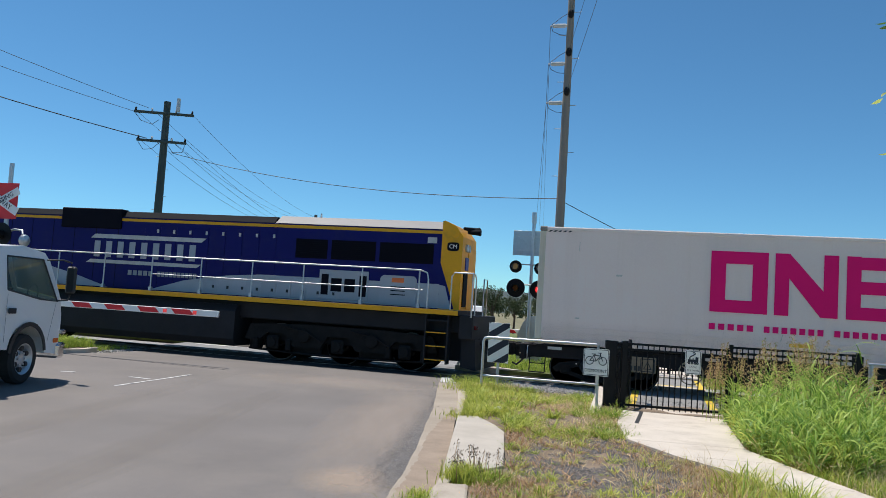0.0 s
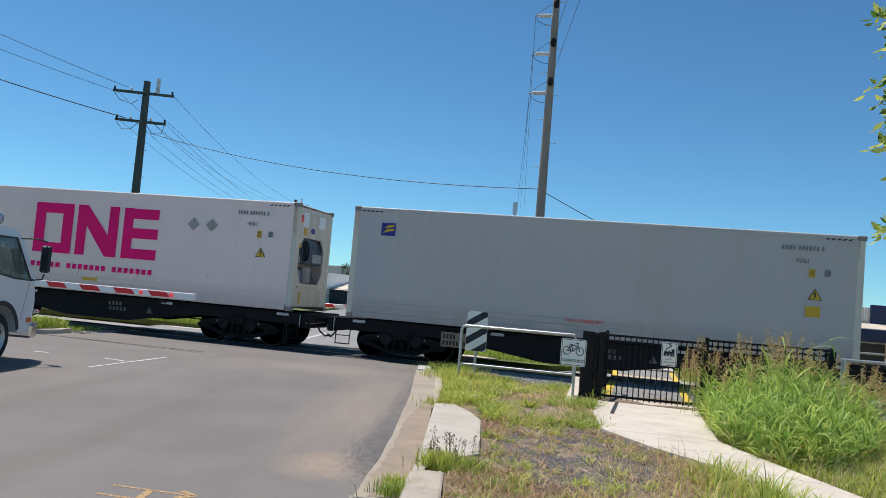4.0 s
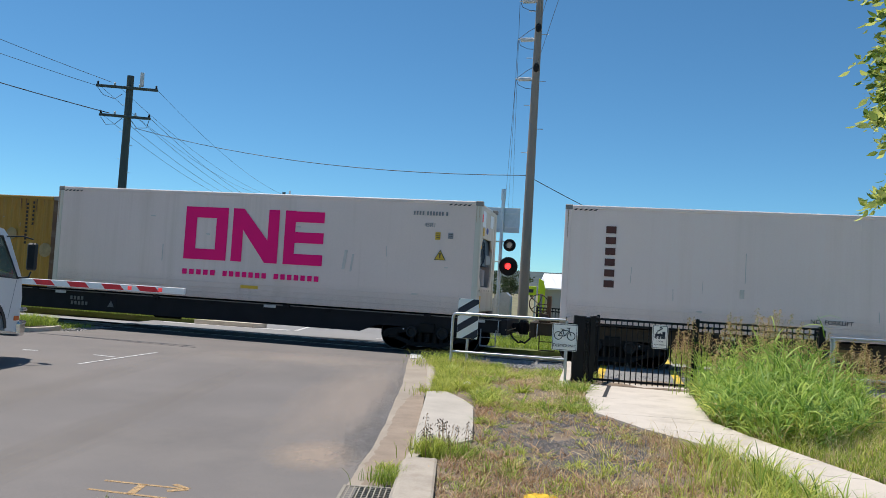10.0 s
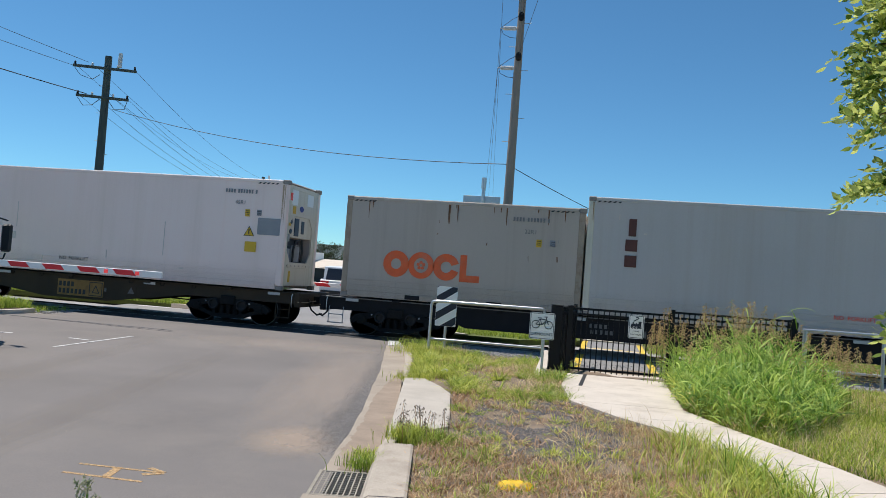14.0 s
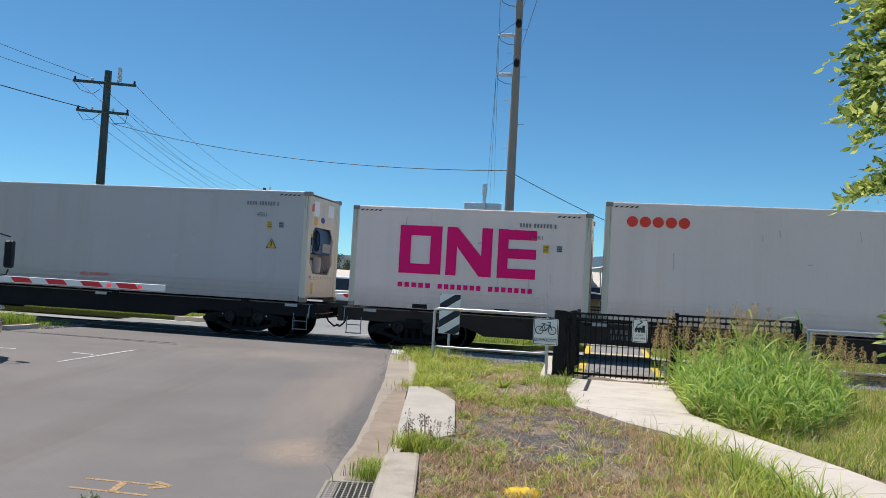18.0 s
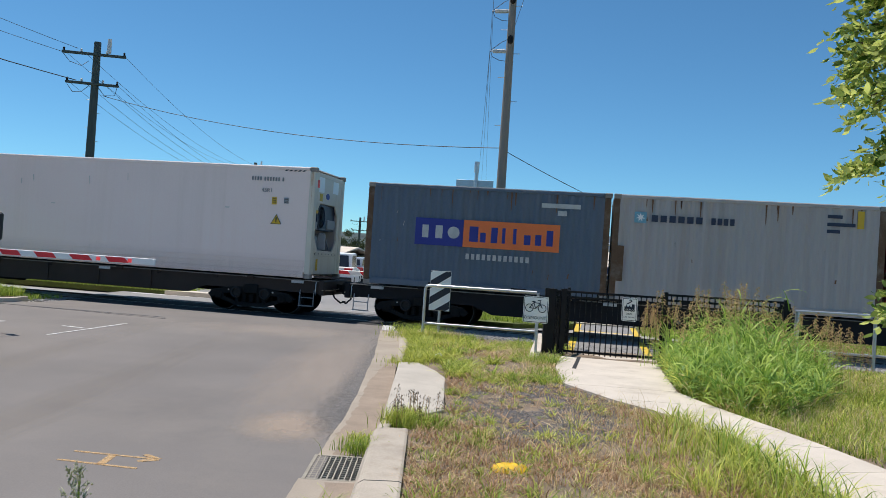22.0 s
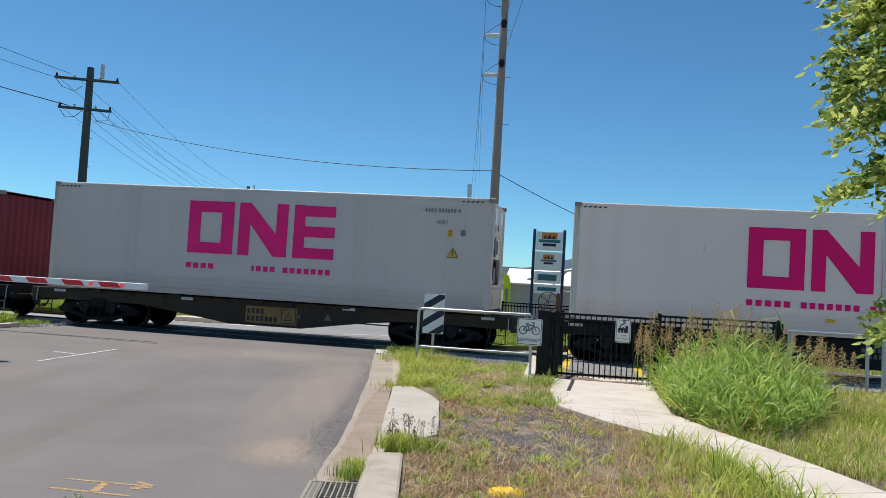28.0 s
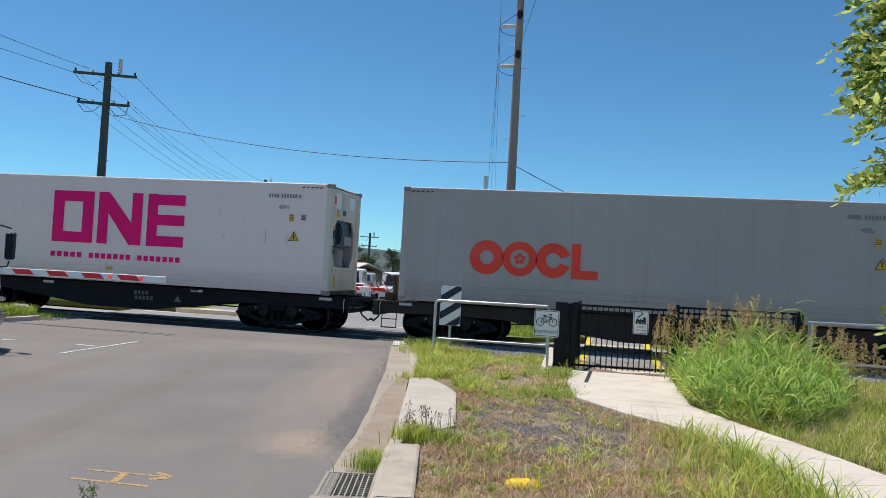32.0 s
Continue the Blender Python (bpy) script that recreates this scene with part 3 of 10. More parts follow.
def merge(*pairs):
    vs, fs, n = [], [], 0
    for v, f in pairs:
        vs.append(v), fs.append(np.asarray(f) + n)
        n += len(v)
    return np.concatenate(vs), np.concatenate(fs)


v, f = merge(pebbles(9000, -3.6, 9.0, -1.5, 0.4, -0.03, 0.035), pebbles(2500, -24, -13.2, -1.5, 0.4, -0.03, 0.04))
tagged(new("ballast_stones", fast_mesh("ballast_stones", v, f, M["ballast"])), "loose grey ballast stones beside the rail", "ballast", kind="stuff")
v, f = pebbles(900, -2.3, 6, -2.6, -1.4, 0.02, 0.028)
tagged(new("ballast_stones", fast_mesh("spilt_stones", v, f, M["ballast"])), "spilt grey stones on the verge", "ballast", kind="stuff")
M["road_stone"] = mat("loose_road_stone", (0.19, 0.18, 0.175), 0.9, var=0.3, scale=12, grain=60, island=0.5)
n = 7500
v, f = pebbles(n, 0, 0.001, 0, 0.001, 0.003, 0.011)
aa = -5.6 + np.abs(rng.normal(0, 3.2, n)) - np.abs(rng.normal(0, 0.35, n))
bb = np.array([gutter_edge(a) for a in aa]) - np.abs(rng.normal(0, 1, n)) * np.interp(aa, [-6.5, -5.2, -3, 4], [0.13, 0.17, 0.14, 0.08])
c = np.stack([K0.x + RU.x * aa + RV.x * bb, K0.y + RU.y * aa + RV.y * bb, np.zeros(n)], 1)
v = (v.reshape(-1, 6, 3) * [1, 1, 0.6] + c[:, None]).reshape(-1, 3)
tagged(new("road_gravel", fast_mesh("road_gravel", v, f, M["road_stone"])), "loose grey gravel on the road beside the gutter", "gravel", kind="stuff")


def drift(name, label, x, y, rx, ry, turn, col, cover, z=0.003, freq=5.0):
    """A thin film of dust, thickest in the middle and broken up towards its edge."""
    m = mat(name, col, 0.95, var=0.15, scale=6, grain=90)
    n, l = m.node_tree.nodes, m.node_tree.links
    tc, no, ln, mr, tr, ms = (n.new("ShaderNode" + k) for k in ("TexCoord", "TexNoise", "VectorMath", "MapRange", "BsdfTransparent", "MixShader"))
    no.inputs["Scale"].default_value, no.inputs["Detail"].default_value, no.inputs["Roughness"].default_value = freq, 9, 0.7
    ln.operation = "LENGTH"
    l.new(tc.outputs["Object"], ln.inputs[0]), l.new(tc.outputs["Object"], no.inputs[0])
    ad = n.new("ShaderNodeMath")
    ad.operation = "SUBTRACT"
    l.new(no.outputs[0], ad.inputs[0]), l.new(ln.outputs["Value"], ad.inputs[1])
    mr.inputs[1].default_value, mr.inputs[2].default_value, mr.inputs[4].default_value = -0.42, 0.25, cover
    l.new(ad.outputs[0], mr.inputs[0]), l.new(mr.outputs[0], ms.inputs[0])
    l.new(tr.outputs[0], ms.inputs[1]), l.new(n["Principled BSDF"].outputs[0], ms.inputs[2])
    l.new(ms.outputs[0], n["Material Output"].inputs[0])
    o = solid(name, Shape().face([(math.cos(t), math.sin(t), 0) for t in np.linspace(0, 2 * math.pi, 40, endpoint=False)]), m, kind="structure", label=label)
    o.matrix_world = pose(x, y, z, 0, 0, turn) @ Matrix.Diagonal((rx, ry, 1, 1))
    o.visible_shadow = False


drift("sand_drift", "thin pinkish sand washed over the road", -2.16, -12.3, 0.55, 0.85, 12, (0.36, 0.28, 0.22), 0.6)
drift("dust_along_gutter", "pale dust along the road's edge", -3.1, -8.2, 1.1, 5.6, 12, (0.3, 0.25, 0.215), 0.5, 0.0025, 3.0)
drift("dust_before_track", "pale dust worn into the road before the track", -5.6, -3.6, 2.6, 1.6, 5, (0.29, 0.25, 0.225), 0.45, 0.0025, 3.0)
drift("oil_track", "darker wheel track in the asphalt", -4.6, -12.5, 0.45, 9.0, 12, (0.125, 0.116, 0.112), 0.22, 0.002, 4.0)
drift("oil_track", "darker wheel track in the asphalt", -6.6, -11.5, 0.5, 9.0, 12, (0.125, 0.116, 0.112), 0.22, 0.002, 4.0)
v, f = pebbles(17000, -1, 1, -1, 1, 0.0, 0.014)
cen = v.reshape(-1, 6, 3).mean(1)
r = np.sqrt(np.abs(cen[:, 0]))[:, None] * 1.0
an = cen[:, 1:2] * math.pi
nc = np.concatenate([0.18 + 0.95 * r * np.cos(an), -10.5 + 2.0 * r * np.sin(an)], 1) + rng.normal(0, 0.12, (len(cen), 2))
ok = np.array([noise.noise(Vector((a * 1.3, c * 1.1, 4.4))) + 0.5 * noise.noise(Vector((a * 5, c * 5, 1.4))) > -0.55 for a, c in nc])
nz = np.array([verge_z(a, c) for a, c in nc]) - np.where(ok, 0.0, 0.3)
v = (v.reshape(-1, 6, 3) - cen[:, None] + np.concatenate([nc, nz[:, None]], 1)[:, None]).reshape(-1, 3)
tagged(new("verge_gravel", fast_mesh("verge_gravel", v, f, M["verge_gravel"])), "dark grey gravel in a bare patch of verge", "gravel", kind="stuff")
prof = [(-0.07, -0.15), (0.07, -0.15), (0.07, -0.135), (0.012, -0.12), (0.012, -0.04), (0.036, -0.03), (0.036, 0.0), (-0.036, 0.0), (-0.036, -0.03), (-0.012, -0.04), (-0.012, -0.12), (-0.07, -0.135)]
for y in (0.5, 1.935):
    s = Shape().prism([(y + a, b) for a, b in prof], -160, 160, "x")
    r = solid("rail", s, M["rail_steel"], kind="structure", label="rusty steel rail with a polished head")
    part("railhead", Shape().box(-160, 160, y - 0.03, y + 0.03, 0.0, 0.004), M["rail_top"], r, "polished running surface")
me = None
for i in range(34):
    x = -2.9 + i * 0.62
    if 0.1 < x < 1.9:
        continue
    if me is None:
        me = Shape().box(-0.11, 0.11, -0.05, 2.5, -0.12, -0.02, 0.01).mesh("sleeper", M["sleeper"])
    o = new("sleeper", me)
    o.location = (x, 0, 0)
    tagged(o, "concrete railway sleeper half buried in ballast", "sleeper", "track sleepers", "structure")

# footpath across the track
for y0, y1, mt in ((-4.5, -3.75, "concrete"), (-3.7, 0.42, "rubber"), (0.6, 1.83, "rubber"), (2.03, 5.5, "rubber"), (5.55, 12, "concrete")):
    s = Shape().box(0.14, 1.9, y0, y1, -0.08, 0.02 if mt == "rubber" else 0.06, 0.006)
    solid("path_crossing", s, M["asphalt_far"] if mt == "rubber" else M["concrete"], kind="structure", label="foot crossing panel")
for x0, x1, y0, y1 in ((0.14, 0.3, -3.7, 0.4), (1.74, 1.9, -3.7, 0.4), (0.3, 1.74, -3.68, -3.5), (0.14, 0.3, 2.05, 5.4), (1.74, 1.9, 2.05, 5.4), (0.3, 1.74, 2.6, 2.75)):
    solid("path_edge_line", Shape().box(x0, x1, y0, y1, 0.0, 0.026, 0.002), M["yellow"], kind="structure", label="yellow painted edge of the foot crossing")
for y0, y1 in ((-3.48, -3.0), (2.1, 2.55)):
    t = thing("tactile_strip", "cream tactile paving strip before the rails", "tactile paving", "tactile strips")
    for i in range(6):
        x = 0.31 + i * 0.238
        part("tile", Shape().box(x, x + 0.23, y0, y1, 0.0, 0.03, 0.004), M["concrete"], t)
rp = Shape().prism([(-5.6, 0.05), (-5.6, 0.09), (-3.4, 0.36), (-3.4, 0.05)], -0.42, -0.24, "x")
solid("ramp_kerb", rp, M["concrete"], kind="structure", label="sloping concrete edge beside the gate")

# traffic island and verges by the left roadside
isl = Shape().prism([(-40, -3.5), (-13.7, -3.35), (-13.25, -3.0), (-13.15, -2.4), (-13.35, -1.75), (-13.8, -1.6), (-40, -1.4)], -0.06, 0.1, "z")
solid("island_kerb", isl, M["concrete"], kind="structure", label="concrete kerb of the roadside island")
solid("island_soil", sheet([(-40, -3.3), (-13.75, -3.2), (-13.4, -2.9), (-13.35, -2.4), (-13.5, -1.9), (-13.9, -1.78), (-40, -1.55)], 0.115, 0.05), M["soil"], kind="structure", label="grassy soil of the island")
fk = Shape().prism([(-40, 4.4), (-12.6, 4.2), (-12.2, 4.8), road(14, -9.4)[:2], road(60, -9.4)[:2], (-40, 60)], -0.05, 0.12, "z")
solid("far_verge_left", fk, M["verge_far"], kind="structure", label="grassy verge beyond the track")
fk = Shape().prism([(-4.6, 2.3), (-4.2, 2.1), (-1.5, 2.3), (0.1, 4.2), (0.1, 12), road(60, 0.1)[:2], road(12, 0.05)[:2]], -0.05, 0.1, "z")
solid("far_verge_right", fk, M["verge_far"], kind="structure", label="grassy verge beyond the track")
s = Shape().prism([(-4.75, 2.2), (-4.1, 2.0), (-2.9, 2.3), (-3.6, 2.9), (-4.7, 2.6)], -0.05, 0.13, "z")
solid("far_kerb_end", s, M["concrete"], kind="structure", label="concrete kerb end beyond the rails")
s = Shape().prism([(-12.9, 4.0), (-10.9, 4.15), (-10.6, 4.5), (-12.4, 4.9)], -0.05, 0.14, "z")
solid("far_kerb_end", s, M["concrete"], kind="structure", label="concrete kerb end beyond the rails")

# ---- the train ----
DECK = 0.985
W40, W20, HC, STD, WIDE = 12.192, 6.058, 2.896, 2.591, 2.438


NUDGE = [-0.25, -0.199, -0.14, -0.062, 0.017, 0.069, 0.086, 0.028, -0.02, -0.053, -0.065, -0.049, -0.0, 0.044, 0.136, 0.165, 0.157, 0.135, 0.101, 0.067, 0.021, -0.029, -0.064, -0.051, -0.025, -0.031, -0.127, -0.162, -0.179, -0.177, -0.163, -0.142, -0.12, -0.101, -0.09, -0.093, -0.086, -0.105, -0.129, -0.129, -0.11, -0.063, -0.003, 0.021, -0.054, -0.054, -0.009, 0.06, 0.206, 0.254, 0.211, 0.164, 0.106, 0.047, -0.002, -0.03, -0.026, -0.007, 0.027, 0.054, 0.068, 0.09, 0.114, 0.054, 0.036]


def run(t):
    """How far the train has rolled at t seconds: a steady gain of speed, and the small surges of its couplings every half second."""
    k = min(int(t * 2), 63)
    f = t * 2 - k
    f = f * f * (3 - 2 * f)
    return 4.3828 * t + 0.02361 * t * t - 0.00041361 * t ** 3 + NUDGE[k] * (1 - f) + NUDGE[k + 1] * f


def boxpaint(name, col, dirt=(0.4, 0.3, 0.2), amount=0.35, var=0.05):
    return mat(name, col, 0.5, var=var, scale=0.5, grain=25, dirt=dirt, amount=amount, streak=4.0, bump=0.0, spec=0.25)


M["box_white"] = boxpaint("white_container_paint", (1.0, 0.81, 0.74), (0.78, 0.62, 0.5), 0.35)
M["box_pale"] = boxpaint("pale_grey_container_paint", (0.58, 0.545, 0.53), (0.45, 0.37, 0.3), 0.35)
M["box_greyed"] = boxpaint("greyed_white_container_paint", (0.66, 0.58, 0.53), (0.48, 0.39, 0.31), 0.4)
M["box_stained"] = boxpaint("stained_white_container_paint", (0.88, 0.71, 0.63), (0.62, 0.48, 0.36), 0.5)
M["box_cream"] = boxpaint("cream_container_paint", (0.74, 0.68, 0.57), (0.48, 0.33, 0.19), 0.6)
M["box_grey"] = boxpaint("grey_container_paint", (0.49, 0.44, 0.425), (0.36, 0.26, 0.2), 0.5)
M["box_oocl"] = boxpaint("stained_grey_container_paint", (0.53, 0.455, 0.395), (0.33, 0.26, 0.2), 0.55)
M["box_blue"] = boxpaint("slate_blue_container_paint", (0.13, 0.165, 0.215), (0.2, 0.17, 0.15), 0.45, 0.12)
M["box_yellow"] = boxpaint("mustard_container_paint", (0.43, 0.235, 0.04), (0.27, 0.14, 0.05), 0.6, 0.14)
M["box_red"] = boxpaint("maroon_container_paint", (0.21, 0.022, 0.038), (0.2, 0.05, 0.05), 0.4, 0.12)
M["box_rust"] = mat("rusted_corner_post", (0.14, 0.075, 0.04), 0.8, var=0.3, scale=3, dirt=(0.4, 0.34, 0.28), amount=0.5)
M["post_stained"] = mat("rust_stained_post", (0.4, 0.315, 0.24), 0.75, var=0.2, scale=3, dirt=(0.17, 0.085, 0.045), amount=0.9)


def film(name, col, reach, cover):
    """A broken film of road dirt that lies thickest along a container's lower rail."""
    m = mat(name, col, 0.9, var=0.2, scale=3, grain=40)
    n, l = m.node_tree.nodes, m.node_tree.links
    tc, sx, no, mr, ml, tr, ms = (n.new("ShaderNode" + k) for k in ("TexCoord", "SeparateXYZ", "TexNoise", "MapRange", "Math", "BsdfTransparent", "MixShader"))
    st = n.new("ShaderNodeVectorMath")
    st.operation = "MULTIPLY"
    st.inputs[1].default_value = (3.0, 1.0, 0.7)
    l.new(tc.outputs["Object"], sx.inputs[0]), l.new(tc.outputs["Object"], st.inputs[0]), l.new(st.outputs[0], no.inputs[0])
    no.inputs["Scale"].default_value, no.inputs["Detail"].default_value, no.inputs["Roughness"].default_value = 1.3, 8, 0.7
    mr.inputs[1].default_value, mr.inputs[2].default_value, mr.inputs[3].default_value, mr.inputs[4].default_value = 0.02, reach, cover, 0.0
    ml.operation = "MULTIPLY"
    l.new(sx.outputs[2], mr.inputs[0]), l.new(mr.outputs[0], ml.inputs[0]), l.new(no.outputs[0], ml.inputs[1])
    l.new(ml.outputs[0], ms.inputs[0]), l.new(tr.outputs[0], ms.inputs[1]), l.new(n["Principled BSDF"].outputs[0], ms.inputs[2])
    l.new(ms.outputs[0], n["Material Output"].inputs[0])
    return m


M["grime"] = film("brown_road_grime", (0.34, 0.25, 0.17), 0.62, 0.4)
M["rust_bleed"] = mat("dark_rust_bleed", (0.2, 0.095, 0.045), 0.8, var=0.3, scale=8)
M["roof_white"] = mat("sunlit_roof_paint", (0.8, 0.8, 0.79), 0.5, var=0.06, scale=0.7)
M["casting"] = mat("worn_corner_casting", (0.3, 0.265, 0.235), 0.7, 0.0, var=0.3, scale=6)
M["magenta"] = mat("magenta_vinyl", (1.0, 0.012, 0.2), 0.55, var=0.06, scale=1.0, spec=0.15)
M["magenta_old"] = mat("faded_magenta_vinyl", (0.95, 0.025, 0.22), 0.55, var=0.1, scale=1.0, spec=0.15)
M["orange"] = mat("faded_orange_vinyl", (0.88, 0.14, 0.035), 0.5, var=0.14, scale=3.0, dirt=(0.45, 0.3, 0.22), amount=0.45)
M["worn_spot"] = mat("worn_mustard_spot", (0.36, 0.26, 0.12), 0.7, var=0.3, scale=6)
M["red_vinyl"] = mat("red_vinyl", (1.0, 0.055, 0.025), 0.45, var=0.08, scale=1.0, dirt=(0.5, 0.3, 0.28), amount=0.2)
M["navy"] = mat("navy_vinyl", (0.025, 0.035, 0.075), 0.5, var=0.1, scale=2.0, dirt=(0.15, 0.12, 0.06), amount=0.4)
M["scuff"] = mat("faint_grey_scuff", (0.66, 0.59, 0.53), 0.6, var=0.15, scale=6)
M["scuff_dark"] = mat("grey_placard_glue", (0.42, 0.385, 0.36), 0.7, var=0.4, scale=9)
M["ink"] = mat("black_stencil", (0.035, 0.035, 0.04), 0.6, var=0.2, scale=8)
M["ink_soft"] = mat("worn_grey_stencil", (0.25, 0.245, 0.245), 0.6, var=0.3, scale=12)
M["ink_brown"] = mat("brown_stencil", (0.12, 0.04, 0.03), 0.6, var=0.2, scale=4)
M["ink_grey"] = mat("grey_sticker", (0.3, 0.31, 0.33), 0.5, var=0.1, scale=5)
M["ink_pale"] = mat("pale_stencil", (0.55, 0.54, 0.52), 0.6, var=0.2, scale=5)
M["ink_faint"] = mat("faint_stencil", (0.3, 0.17, 0.17), 0.6, var=0.3, scale=9)
M["sticker_yellow"] = mat("yellow_sticker", (0.75, 0.46, 0.03), 0.5, var=0.08, scale=5)
M["po_blue"] = mat("blue_panel_vinyl", (0.02, 0.03, 0.26), 0.45, var=0.1, scale=2)
M["po_orange"] = mat("orange_panel_vinyl", (0.92, 0.2, 0.045), 0.45, var=0.1, scale=2)
M["sky_vinyl"] = mat("pale_blue_vinyl", (0.2, 0.42, 0.52), 0.5, scale=4)
M["fan_dark"] = mat("dark_fan_housing", (0.03, 0.042, 0.075), 0.45, var=0.2, scale=6)
M["fan_blue"] = mat("blue_fan_housing", (0.02, 0.06, 0.16), 0.45, var=0.2, scale=6)
M["wagon_black"] = mat("grimy_black_wagon_paint", (0.017, 0.017, 0.02), 0.75, var=0.3, scale=2, dirt=(0.026, 0.02, 0.016), amount=0.4, spec=0.2)
M["wagon_brown"] = mat("brown_oxide_wagon_paint", (0.036, 0.023, 0.018), 0.75, var=0.3, scale=2, dirt=(0.03, 0.025, 0.02), amount=0.6)
M["wagon_gold"] = mat("grimy_ochre_wagon_paint", (0.045, 0.029, 0.014), 0.75, var=0.3, scale=2, dirt=(0.04, 0.03, 0.02), amount=0.8)
# Paler flange paint puts the sunlit line along the sill into the colour.
M["sill_edge"] = mat("sunlit_sill_edge", (0.2, 0.19, 0.18), 0.6, 0.0, var=0.35, scale=3, dirt=(0.05, 0.04, 0.035), amount=0.8)
M["board_ochre"] = mat("grimy_ochre_board", (0.3, 0.17, 0.05), 0.7, var=0.3, scale=4, dirt=(0.08, 0.05, 0.03), amount=0.7)
M["board_tan"] = mat("grimy_tan_board", (0.32, 0.24, 0.16), 0.7, var=0.3, scale=4, dirt=(0.12, 0.085, 0.06), amount=0.7)
M["rust_run"] = mat("pale_rust_run", (0.56, 0.39, 0.26), 0.7, var=0.3, scale=8)
M["bogie"] = mat("brake_dust_on_bogie", (0.015, 0.0145, 0.0145), 0.85, var=0.4, scale=5, bump=0.003, spec=0.2, dirt=(0.035, 0.03, 0.027), amount=0.4)
M["boss"] = mat("dusty_cast_boss", (0.026, 0.025, 0.025), 0.75, var=0.3, scale=8, spec=0.3)
M["sill_stencil"] = mat("grimy_sill_stencil", (0.15, 0.143, 0.138), 0.7, var=0.4, scale=14)
M["wheel_rim"] = mat("worn_wheel_tread", (0.12, 0.115, 0.11), 0.5, 0.0)

_cache = {}


def cached(key, build):
    if key not in _cache:
        _cache[key] = build()
    return _cache[key]


def bars(name, polys, material, parent, label="", y=0.0):
    """One small part for each bar."""
    for p in polys:
        part(name, Shape().prism(p, y - 0.006, y), material, parent, label)


def flat(*polys):
    """Thin shapes on the near side of a container, outlines in x, z."""
    s = Shape()
    for p in polys:
        s.prism(p, -0.006, 0.0)
    return s


def rect(x0, x1, z0, z1, lean=0.0):
    return [(x0, z0), (x1, z0), (x1 + lean, z1), (x0 + lean, z1)]


def letterbars(x0, x1, z0, z1, count, fill=0.62):
    k = (x1 - x0) / count
    return [rect(x0 + i * k, x0 + i * k + k * fill, z0, z1) for i in range(count)]


def disc(cx, cz, r, n=20):
    return [(cx + r * math.cos(2 * math.pi * i / n), cz + r * math.sin(2 * math.pi * i / n)) for i in range(n)]


